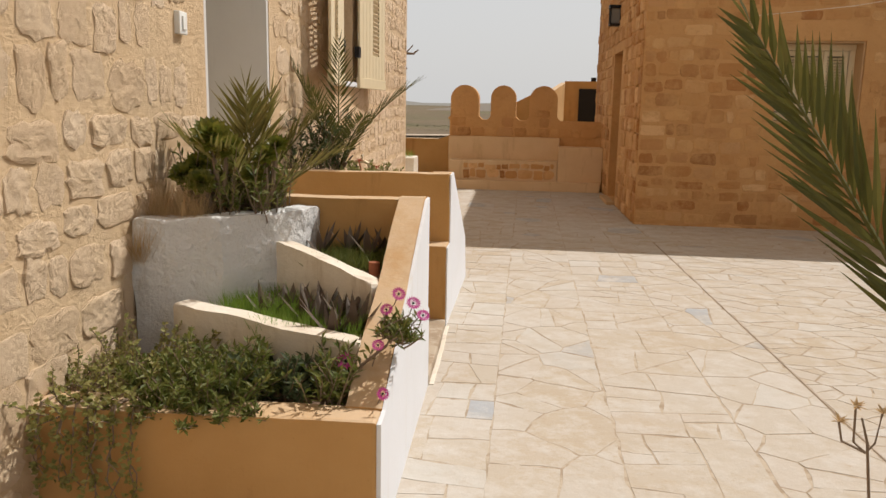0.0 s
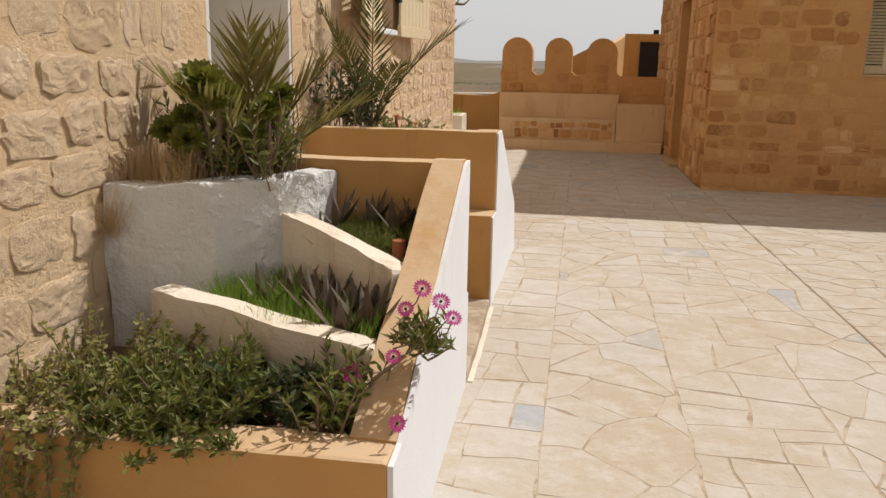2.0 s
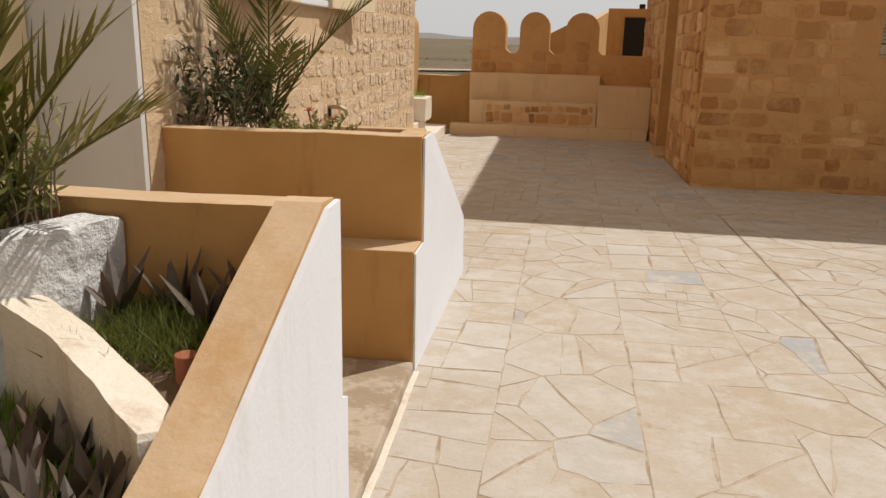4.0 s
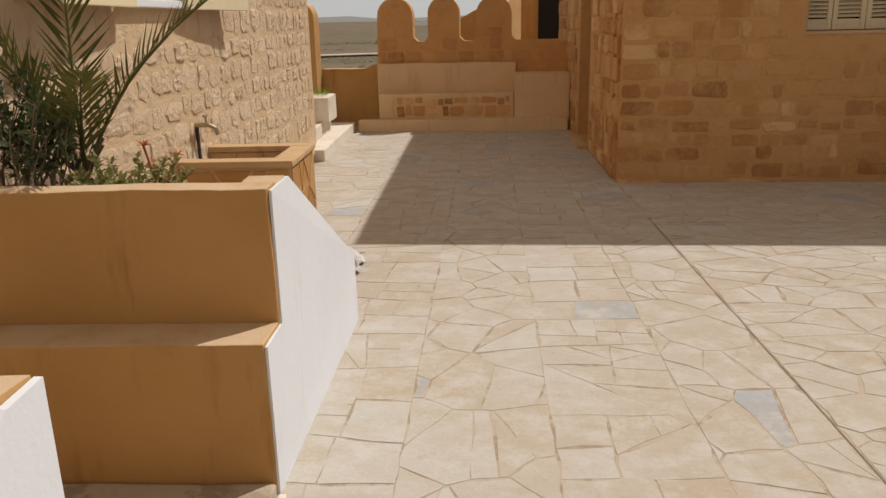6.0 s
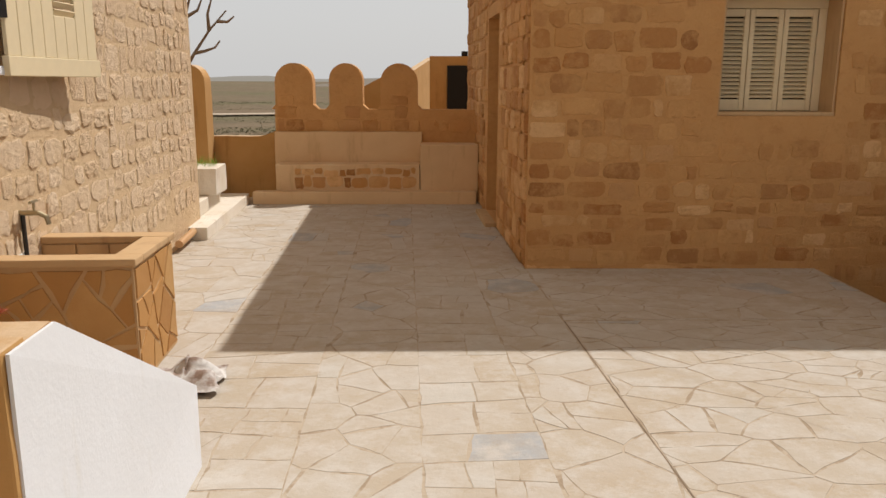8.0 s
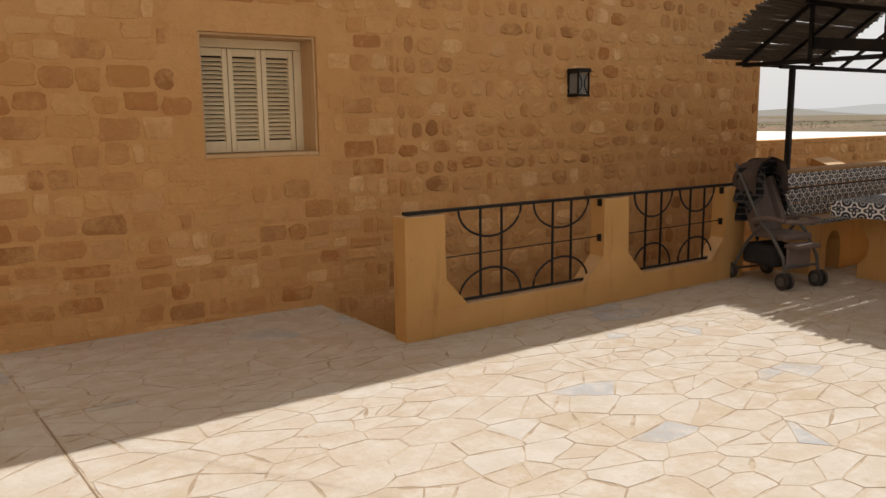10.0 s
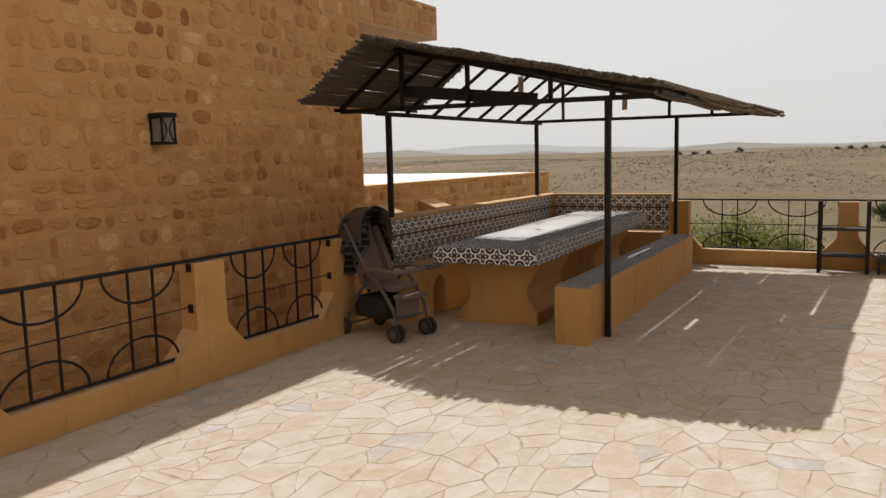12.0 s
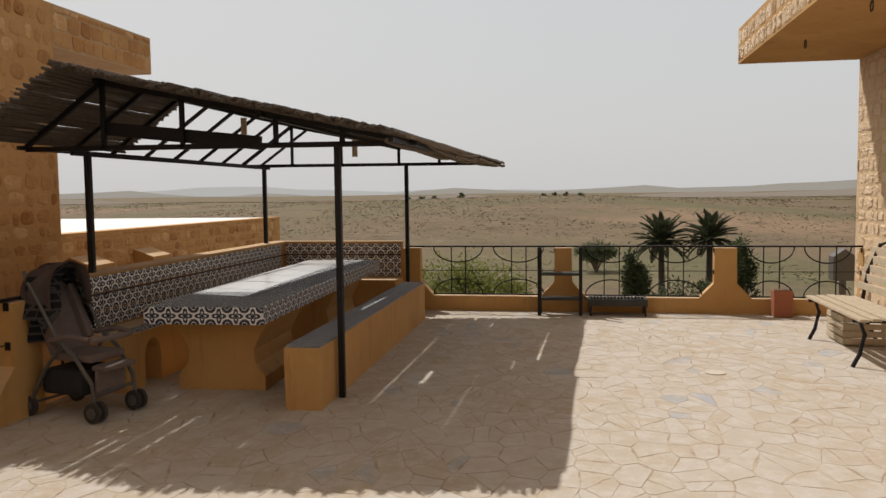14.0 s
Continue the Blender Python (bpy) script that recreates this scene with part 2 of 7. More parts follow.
def base_of(ob):
    while ob.parent:
        ob = ob.parent
    return BASE.get(ob.name, Vector((0, 0, 0)))


def part(name, bm, material, parent, label="", smooth=False):
    """Links a bmesh, given in the thing's frame, as one mesh under a thing or part."""
    bmesh.ops.translate(bm, verts=bm.verts, vec=-base_of(parent))
    ob = new(name, mesh_of(name, bm, material, smooth))
    ob.parent = parent
    return tagged(ob, label)


def solid(name, bm, material, label, category, frame_of=MW, group="", kind="", smooth=False, base=(0, 0, 0)):
    """A top-level thing or piece of the setting that is one mesh."""
    bmesh.ops.translate(bm, verts=bm.verts, vec=-Vector(base))
    ob = new(name, mesh_of(name, bm, material, smooth))
    ob.matrix_basis = frame_of @ Matrix.Translation(base)
    BASE[ob.name] = Vector(base)
    return tagged(ob, label, category, group, kind)


def box(x0, y0, z0, x1, y1, z1, bm=None, bevel=0.0, segs=2):
    own = bmesh.new()
    vs = [own.verts.new((x, y, z)) for z in (z0, z1) for x, y in ((x0, y0), (x1, y0), (x1, y1), (x0, y1))]
    for f in ((0, 3, 2, 1), (4, 5, 6, 7), (0, 1, 5, 4), (1, 2, 6, 5), (2, 3, 7, 6), (3, 0, 4, 7)):
        own.faces.new([vs[i] for i in f])
    if bevel:
        bmesh.ops.bevel(own, geom=list(own.edges), offset=bevel, segments=segs, profile=0.6, affect="EDGES")
    return merged(bm, own)


def merged(bm, own):
    if bm is None:
        return own
    vs = [bm.verts.new(v.co) for v in own.verts]
    own.verts.index_update()
    for f in own.faces:
        bm.faces.new([vs[v.index] for v in f.verts])
    own.free()
    return bm


def prism(poly, axis, a, b, bm=None, bevel=0.0):
    """A polygon in the plane across axis, drawn out from a to b along it."""
    own = bmesh.new()

    def at(p, q, w):
        return {"x": (w, p, q), "y": (p, w, q), "z": (p, q, w)}[axis]

    lo = [own.verts.new(at(p, q, a)) for p, q in poly]
    hi = [own.verts.new(at(p, q, b)) for p, q in poly]
    n = len(poly)
    own.faces.new(lo)
    own.faces.new(hi[::-1])
    for i in range(n):
        own.faces.new((lo[i], lo[(i + 1) % n], hi[(i + 1) % n], hi[i]))
    if bevel:
        bmesh.ops.bevel(own, geom=list(own.edges), offset=bevel, segments=2, profile=0.6, affect="EDGES")
    return merged(bm, own)


def tube(points, r, bm=None, sides=8, r_end=None):
    """A round bar along points."""
    own = bm if bm is not None else bmesh.new()
    pts = [Vector(p) for p in points]
    rings = []
    for i, p in enumerate(pts):
        d = (pts[min(i + 1, len(pts) - 1)] - pts[max(i - 1, 0)]).normalized()
        side = d.cross(Vector((0, 0, 1)) if abs(d.z) < 0.95 else Vector((1, 0, 0))).normalized()
        up = side.cross(d)
        rr = r if r_end is None else r + (r_end - r) * i / max(1, len(pts) - 1)
        rings.append([own.verts.new(p + rr * (side * math.cos(2 * math.pi * k / sides) + up * math.sin(2 * math.pi * k / sides))) for k in range(sides)])
    for a, b in zip(rings, rings[1:]):
        for k in range(sides):
            own.faces.new((a[k], a[(k + 1) % sides], b[(k + 1) % sides], b[k]))
    own.faces.new(rings[0][::-1])
    own.faces.new(rings[-1])
    return own


def beam(a, b, w, h, bm=None):
    """A square bar from a to b."""
    own = bm if bm is not None else bmesh.new()
    a, b = Vector(a), Vector(b)
    d = (b - a).normalized()
    side = d.cross(Vector((0, 0, 1)) if abs(d.z) < 0.95 else Vector((1, 0, 0))).normalized()
    up = side.cross(d)
    ra, rb = [[own.verts.new(p + side * sx * w / 2 + up * sz * h / 2) for sx, sz in ((-1, -1), (1, -1), (1, 1), (-1, 1))] for p in (a, b)]
    for k in range(4):
        own.faces.new((ra[k], ra[(k + 1) % 4], rb[(k + 1) % 4], rb[k]))
    own.faces.new(ra[::-1])
    own.faces.new(rb)
    return own


def roughen(bm, size=0.09, amp=0.008, scale=3.0):
    """Cuts a mesh finely and makes its faces uneven, as hand-laid plaster is."""
    for _ in range(5):
        long = [e for e in bm.edges if e.calc_length() > size]
        if not long or len(bm.verts) > 6000:
            break
        bmesh.ops.subdivide_edges(bm, edges=long, cuts=1, use_grid_fill=True)
    bm.normal_update()
    moves = [(v, noise.noise_vector(v.co * scale) * amp + noise.noise_vector(v.co * scale * 5) * amp * 0.35) for v in bm.verts]
    for v, d in moves:
        v.co += d
    return bm

# ---- ground, terrace ----
def land(x, y):
    """Height of the land: a shallow valley round the hilltop, then stony hills."""
    r = math.hypot(x - 4, y - 4)
    z = -4.6 + 1.2 * noise.noise(Vector((x / 60, y / 60, 0.3))) * min(1, r / 60)
    rise = min(1.0, max(0.0, (r - 90) / 330))
    z += 3.4 * rise * rise * (3 - 2 * rise)
    if r > 150:
        z += min(1, (r - 150) / 400) * (1.6 * noise.noise(Vector((x / 170, y / 170, 1.7))) + 2.0 * noise.noise(Vector((x / 520, y / 520, 4.1))))
    z += 4.2 * math.exp(-((x - 190) ** 2 + (y - 28) ** 2) / 4200) + 2.0 * math.exp(-((x - 260) ** 2 + (y + 70) ** 2) / 9000) + 1.6 * math.exp(-((x - 240) ** 2 + (y - 150) ** 2) / 6000)
    if r > 900:
        z += (r - 900) / 1100 * 3.0 * max(0.0, 0.35 + noise.noise(Vector((x / 700, y / 700, 8.2))))
    return z


def land_material():
    m = Nodes("dry_steppe", 0.95)
    c = m.mix(m.noise(0.05, 6, 0.65), (0.125, 0.09, 0.051), (0.185, 0.132, 0.08))
    green = m.ramp(m.noise(0.02, 5, 0.6), (0.46, (0, 0, 0)), (0.62, (0.9, 0.9, 0.9)))
    c = m.mix(green, c, (0.112, 0.104, 0.046))
    red = m.ramp(m.noise(0.011, 3, 0.5), (0.58, (0, 0, 0)), (0.7, (0.8, 0.8, 0.8)))
    c = m.mix(red, c, (0.25, 0.16, 0.10))
    dots = m.ramp(m.voronoi(0.9), (0.2, (1, 1, 1)), (0.36, (0, 0, 0)))
    c = m.mix(m.math("MULTIPLY", dots, 0.5), c, (0.10, 0.09, 0.05))
    rock = m.noise(0.16, 10, 0.85)
    c = m.mix(m.ramp(rock, (0.42, (0.75, 0.75, 0.75)), (0.5, (0, 0, 0))), c, (0.10, 0.08, 0.045))
    c = m.mix(m.ramp(rock, (0.56, (0, 0, 0)), (0.66, (0.6, 0.6, 0.6))), c, (0.27, 0.205, 0.14))
    return m.done(c, m.noise(0.6, 6, 0.7), 0.6, 0.4)


M_LAND = land_material()
bm = bmesh.new()
radii = [0.0, 8, 14, 20, 26, 33, 41, 50, 60, 72, 86, 102, 120, 140, 165, 195, 230, 270, 320, 380, 450, 540, 650, 780, 940, 1150, 1400, 1700, 2100]
turns = 150
rings = []
for r in radii[1:]:
    rings.append([bm.verts.new((4 + r * math.cos(a), 4 + r * math.sin(a), land(4 + r * math.cos(a), 4 + r * math.sin(a)))) for a in (2 * math.pi * k / turns for k in range(turns))])
mid = bm.verts.new((4, 4, -4.6))
for k in range(turns):
    bm.faces.new((mid, rings[0][k], rings[0][(k + 1) % turns]))
for a, b in zip(rings, rings[1:]):
    for k in range(turns):
        bm.faces.new((a[k], b[k], b[(k + 1) % turns], a[(k + 1) % turns]))
ground = solid("ground", bm, M_LAND, "dry stony steppe with sparse scrub round the hilltop", "ground", kind="structure", smooth=True)

TERRACE = [(-2.6, -5.0), (13.9, -5.0), (13.9, 7.2), (4.42, 7.2), (4.42, 8.6), (2.1, 8.6), (1.95, 13.3), (-2.6, 13.3)]
floor = solid("floor", prism(TERRACE, "z", -6.0, -0.0035), M_GROUT, "cream crazy-paved terrace of irregular limestone flags", "floor", kind="structure")

# ---- the house on the west side ----
bm = box(-0.5, -4.5, -5.5, 0, 2.51, 4.4)
box(-0.5, 3.57, -5.5, 0, 5.38, 4.4, bm)
box(-0.5, 6.2, -5.5, 0, 10.2, 4.4, bm)
box(-0.5, 2.51, 2.75, 0, 3.57, 4.4, bm)
box(-0.5, 2.51, -5.5, 0, 3.57, -0.02, bm)
box(-0.5, 5.38, -5.5, 0, 6.2, 1.54, bm)
box(-0.5, 5.38, 2.9, 0, 6.2, 4.4, bm)
box(-6.0, 9.75, -5.5, -0.5, 10.2, 4.4, bm)
box(-6.0, -4.5, -5.5, -5.6, 9.75, 4.4, bm)
box(-5.6, -4.5, -5.5, -0.5, -4.1, 4.4, bm)
wall_west = solid("wall_west", bm, M_MORTAR_L, "rubble stone house wall in sandy mortar, sunlit", "wall", ML, kind="structure")
solid("roof_west", box(-6.1, -4.6, 4.404, 0.1, 10.3, 4.6), M_SAND, "flat roof slab of the rubble house", "roof", ML, kind="structure")
# lined doorway
bm = box(-0.47, 3.53, -0.02, -0.004, 3.566, 2.75)
box(-0.47, 2.514, -0.02, -0.004, 2.55, 2.75, bm)
box(-0.47, 2.55, 2.71, -0.004, 3.53, 2.746, bm)
solid("trim", bm, M_GREY, "smooth pale grey plaster lining of the doorway", "trim", ML, kind="structure")
door = thing("door_1", (-0.45, 3.04, 0), "closed cream wooden door deep in a plastered recess", "door", ML, kind="structure")
part("leaf", box(-0.5, 2.56, 0.0, -0.45, 3.52, 2.7, bevel=0.006), M_SHUTTER, door)
for z0, z1 in ((0.2, 1.0), (1.15, 2.45)):
    part("panel", box(-0.452, 2.7, z0, -0.437, 3.38, z1, bevel=0.006), M_SHUTTER, door)
part("handle", tube([(-0.44, 2.66, 1.05), (-0.39, 2.66, 1.05), (-0.39, 2.78, 1.05)], 0.01), M_BRASS, door, "brass lever handle")
# near-black panel in place of the shaded room behind the open shutters
bm = box(-0.5, 5.38, 1.54, -0.46, 6.2, 2.9)
solid("window_2_back", bm, M_DARK, "near-black panel painted as the shaded room behind the open window", "window", ML, kind="structure")
sill = solid("window_2_sill", box(-0.3, 5.36, 1.535, 0.05, 6.22, 1.58, bevel=0.008), M_WHITE, "white window sill", "sill", ML, kind="structure")


def shutter(name, m, width, height, louver, label):
    """A boarded shutter leaf on an iron hinge, hinge at the origin, leaf along +y."""
    s = new(name)
    s.matrix_basis = m
    BASE[s.name] = Vector((0, 0, 0))
    tagged(s, label, "shutter", "shutters of the rubble house")
    boards = 8
    w = width / boards
    l0, l1, lz0 = louver
    for k in range(boards):
        y0 = k * w
        z_top = height
        if l0 <= y0 + w / 2 <= l1:
            part("board", box(0, y0 + 0.002, 0.1, 0.022, y0 + w - 0.002, lz0, bevel=0.003, segs=1), M_SHUTTER, s)
        else:
            part("board", box(0, y0 + 0.002, 0.1, 0.022, y0 + w - 0.002, z_top, bevel=0.003, segs=1), M_SHUTTER, s)
    part("bottom_rail", box(-0.006, -0.01, 0, 0.03, width + 0.02, 0.1, bevel=0.005), M_SHUTTER, s)
    for k in range(26):
        z = lz0 + 0.02 + k * 0.042
        if z < height - 0.03:
            bm = beam((0.012, l0, z), (0.012, l1, z), 0.008, 0.034)
            bmesh.ops.rotate(bm, verts=bm.verts, cent=(0.012, 0, z), matrix=Matrix.Rotation(radians(35), 3, "Y"))
            part("slat", bm, M_SHUTTER, s)
    for z in (0.28, 1.1):
        part("hinge", box(-0.015, -0.05, z, 0.03, 0.02, z + 0.1, bevel=0.004), M_IRON, s, "black iron hinge")
    return s


shutter("window_shutter", ML @ pose(0.05, 6.2, 1.53, 0, 0, -5), 0.98, 1.35, (0.5, 0.74, 0.33), "cream boarded wooden shutter folded open against the stone wall")
shutter("window_shutter", ML @ pose(0.07, 5.38, 1.53, 0, 0, 186) @ Matrix.Diagonal((-1, 1, 1, 1)), 0.92, 1.35, (0.45, 0.69, 0.33), "cream boarded wooden shutter folded open, partly louvred")
# light switch
sw = thing("light_switch", (0, 2.2, 1.73), "white plastic doorbell switch on the stone wall", "switch", ML)
part("plate", box(-0.005, 2.16, 1.675, 0.026, 2.245, 1.775, bevel=0.006), M_PLASTIC, sw)
part("button", box(0.026, 2.183, 1.695, 0.033, 2.222, 1.755, bevel=0.003), M_PLASTIC, sw)

# ---- planter with terraced cells ----
def ramp_wall(u0, u1, pts, name, mat, parent, amp=0.006, label=""):
    """A wall between u0 and u1 with the given outline in v and z."""
    bm = prism(pts, "x", u0, u1)
    return part(name, roughen(bm, 0.1, amp) if amp else bm, mat, parent, label)


planter = thing("planter", (0.6, 1.6, 0), "stepped masonry planter, ochre outside with a white limewashed flank", "planter", ML)
SIDE = [(1.03, -0.01), (2.36, -0.01), (2.36, 0.96), (2.27, 0.965), (1.03, 0.43)]
ramp_wall(0.995, 1.112, SIDE, "side_wall", M_OCHRE, planter)
ramp_wall(1.113, 1.127, [(0.925, -0.01), (2.42, -0.01), (2.42, 0.4), (2.365, 0.42), (2.365, 0.955), (2.27, 0.952), (1.03, 0.424), (0.925, 0.418)], "white_face", M_WHITE, planter, 0.0, "white limewashed outer face")
part("front_wall", roughen(box(0.0, 0.92, -0.01, 1.112, 1.06, 0.425, bevel=0.014), 0.08, 0.01), M_OCHRE, planter, "ochre plastered front wall")
part("back_wall", roughen(box(0.0, 2.25, -0.01, 0.999, 2.37, 0.955), 0.1, 0.006), M_OCHRE, planter)


def curved_wall(points, thick, z0, z1, name, mat, amp=0.007, label="", fall=0.0):
    """A low wall along points of u and v."""
    pts = []
    for (a, b), (c, d) in zip(points, points[1:]):
        pts += [(a + (c - a) * k / 4, b + (d - b) * k / 4) for k in range(4)]
    pts.append(points[-1])
    outer, inner = [], []
    for i, p in enumerate(pts):
        q, r = pts[max(i - 1, 0)], pts[min(i + 1, len(pts) - 1)]
        d = Vector((r[0] - q[0], r[1] - q[1])).normalized()
        nrm = Vector((-d.y, d.x)) * thick / 2
        outer.append((p[0] + nrm.x, p[1] + nrm.y))
        inner.append((p[0] - nrm.x, p[1] - nrm.y))
    bm = prism(outer + inner[::-1], "z", z0, z1)
    tops = [f for f in bm.faces if abs(f.normal.z) > 0.9 or all(abs(v.co.z - z1) < 1e-6 for v in f.verts)]
    edges = list({e for f in tops for e in f.edges if all(abs(v.co.z - z1) < 1e-6 for v in e.verts)})
    bmesh.ops.bevel(bm, geom=edges, offset=0.016, segments=2, profile=0.5, affect="EDGES")
    bmesh.ops.triangulate(bm, faces=[f for f in bm.faces if len(f.verts) > 4])
    u0, u1 = points[0][0], points[-1][0]
    for v in bm.verts:
        if v.co.z > z1 - 0.05:
            v.co.z -= fall * (v.co.x - u0) / (u1 - u0)
    return part(name, roughen(bm, 0.05, amp, 6), mat, planter, label)


curved_wall([(0.0, 1.70), (0.12, 1.72), (0.3, 1.80), (0.46, 1.95), (0.54, 2.10), (0.57, 2.25)], 0.11, 0.0, 0.92, "curved_wall", M_OLDWHITE, 0.011, "peeling white limewashed curved wall")
curved_wall([(0.22, 1.60), (0.45, 1.52), (0.7, 1.42), (1.005, 1.33)], 0.09, 0.0, 0.61, "cell_wall", M_CELL, fall=0.055)
curved_wall([(0.5, 1.98), (0.7, 1.88), (0.88, 1.75), (1.005, 1.64)], 0.09, 0.0, 0.80, "cell_wall", M_CELL, fall=0.105)


def soil(poly, z, name="soil", parent=None):
    bm = bmesh.new()
    bm.faces.new([bm.verts.new((a, b, z)) for a, b in poly])
    bmesh.ops.triangulate(bm, faces=bm.faces)
    roughen(bm, 0.06, 0.02, 9)
    return part(name, bm, M_SOIL, parent)


soil([(0.0, 1.0), (1.0, 1.0), (1.0, 1.36), (0.6, 1.5), (0.0, 1.7)], 0.37, parent=planter)
soil([(0.25, 1.64), (1.0, 1.36), (1.0, 1.68), (0.7, 1.9), (0.45, 2.0)], 0.52, parent=planter)
soil([(0.58, 2.0), (1.0, 1.67), (1.0, 2.28), (0.58, 2.28)], 0.675, parent=planter)
soil([(0.0, 1.72), (0.3, 1.82), (0.5, 2.0), (0.55, 2.28), (0.0, 2.28)], 0.88, parent=planter)

# threshold between the planters
solid("threshold", roughen(box(0.0, 2.43, -0.012, 1.13, 3.49, 0.05, bevel=0.01), 0.12, 0.004), M_GROUT, "low plastered threshold slab before the doorway", "step", ML, kind="structure")
solid("kerb", roughen(box(1.131, 2.43, -0.012, 1.155, 3.5, 0.006, bevel=0.003), 0.04, 0.005), M_CELL, "worn cream kerb at the foot of the planters", "kerb", ML, kind="structure")

planter_b = thing("planter", (0.6, 4.4, 0), "tall ochre masonry planter with a ledge and a sloping white flank", "planter", ML)
FLANK = [(3.53, -0.01), (5.0, -0.01), (5.06, 0.33), (3.94, 0.945), (3.71, 0.94), (3.71, 0.50), (3.53, 0.495)]
ramp_wall(1.0, 1.124, FLANK, "side_wall", M_OCHRE, planter_b)
bm = prism([(a, b) for a, b in [(3.51, -0.01), (5.03, -0.01), (5.09, 0.32), (3.94, 0.945), (3.705, 0.945), (3.703, 0.505), (3.51, 0.505)]], "x", 1.125, 1.134)
for v in bm.verts:
    if v.co.x > 1.13:
        v.co.x += 0.045 * (0.945 - v.co.z) * min(1.0, max(0.0, (v.co.y - 3.75) / 0.6))
part("white_face", bm, M_WHITE, planter_b, "white limewashed sloping flank")
part("front_wall", roughen(box(0.0, 3.69, 0.0, 1.126, 3.8, 0.955, bevel=0.008), 0.1, 0.006), M_OCHRE, planter_b)
part("ledge", roughen(box(0.0, 3.5, 0.0, 1.126, 3.689, 0.515, bevel=0.008), 0.1, 0.006), M_OCHRE, planter_b)
part("back_wall", roughen(box(0.0, 4.95, 0.0, 0.999, 5.05, 0.36), 0.1, 0.006), M_OCHRE, planter_b)
bm = bmesh.new()
bm.faces.new([bm.verts.new(p) for p in ((0, 3.79, 0.91), (1.0, 3.79, 0.9), (1.0, 4.1, 0.82), (1.0, 4.95, 0.33), (0, 4.95, 0.6), (0, 4.5, 0.86))])
bmesh.ops.triangulate(bm, faces=bm.faces)
part("soil", roughen(bm, 0.1, 0.02, 8), M_SOIL, planter_b)

# ---- water trough ----
trough = thing("water_trough", (0.35, 6.25, 0), "stone-clad water trough with a cream rim under a tap", "trough", ML)
bm = box(0.0, 5.92, 0, 0.68, 6.02, 0.62)
box(0.0, 6.5, 0, 0.68, 6.6, 0.62, bm)
box(0.58, 6.02, 0, 0.68, 6.5, 0.62, bm)
box(0.0, 6.02, 0, 0.58, 6.5, 0.35, bm)
part("body", bm, M_SAND, trough)
bm = box(-0.0, 5.9, 0.621, 0.7, 6.03, 0.66, bevel=0.008)
box(0.0, 6.49, 0.621, 0.7, 6.62, 0.66, bm, bevel=0.008)
box(0.56, 6.03, 0.622, 0.7, 6.49, 0.659, bm, bevel=0.008)
part("rim", bm, M_SAND, trough, "cream plaster rim")
part("splash_tile", box(0.0, 6.03, 0.46, 0.012, 6.3, 0.62), M_PLASTIC, trough)
for k in range(3):
    part("lining_tile", box(0.02 + k * 0.18, 6.488, 0.352, 0.19 + k * 0.18, 6.499, 0.615), M_SAND, trough)
tap = thing("water_tap", (0, 6.3, 0.8), "small brass water tap with a grey pipe on the stone wall", "tap", ML)
part("pipe", tube([(0.02, 6.28, 0.5), (0.02, 6.28, 0.82)], 0.012), M_SOOT, tap)
part("spout", tube([(0.0, 6.28, 0.83), (0.1, 6.28, 0.83), (0.14, 6.28, 0.81), (0.15, 6.28, 0.77)], 0.014), M_BRASS, tap)
part("tap_handle", tube([(0.08, 6.24, 0.89), (0.08, 6.32, 0.89)], 0.008), M_BRASS, tap)
part("stem", tube([(0.08, 6.28, 0.83), (0.08, 6.28, 0.89)], 0.007), M_BRASS, tap)

# ---- steps at the end of the house ----
st = thing("corner_steps", (0, 10.5, 0), "two low cream masonry steps at the corner of the house", "steps", ML, kind="structure")
part("step", roughen(box(-1.2, 9.68, -0.01, 0.18, 12.05, 0.125, bevel=0.01), 0.15, 0.005), M_CELL, st)
part("step", roughen(box(-1.2, 10.22, 0.126, -0.02, 11.3, 0.28, bevel=0.01), 0.15, 0.005), M_CELL, st)
bed = thing("corner_planter", (-0.1, 11.0, 0.28), "small plastered corner planter block", "planter", ML)
part("body", roughen(box(-0.3, 10.75, 0.281, 0.06, 11.3, 0.58, bevel=0.01), 0.15, 0.006), M_CELL, bed)
solid("water_pipe", tube([(0.06, 9.1, 0.08), (0.06, 9.4, 0.085), (0.05, 9.67, 0.09)], 0.035, sides=10), M_PIPE, "ochre drain pipe lying along the wall foot", "pipe", ML)

# ---- seat and battlements at the north end ----
solid("seat_step", roughen(box(-1.0, 11.97, -0.01, 1.8, 12.15, 0.15, bevel=0.008), 0.15, 0.005), M_CREAM, "long low plastered step before the seat", "step", kind="structure")
seat = thing("built_in_bench", (0.2, 12.3, 0), "built-in masonry seat with a stone front and plastered back", "bench")
part("seat_block", roughen(box(-0.74, 12.16, 0.0, 1.09, 12.5, 0.475, bevel=0.01), 0.15, 0.006), M_CREAM, seat)
part("seat_back", roughen(box(-0.8, 12.501, 0.0, 1.12, 12.6, 0.865, bevel=0.01), 0.15, 0.006), M_CREAM, seat)
part("side_block", roughen(box(1.1, 12.16, 0.0, 1.83, 12.6, 0.725, bevel=0.01), 0.15, 0.006), M_CREAM, seat)


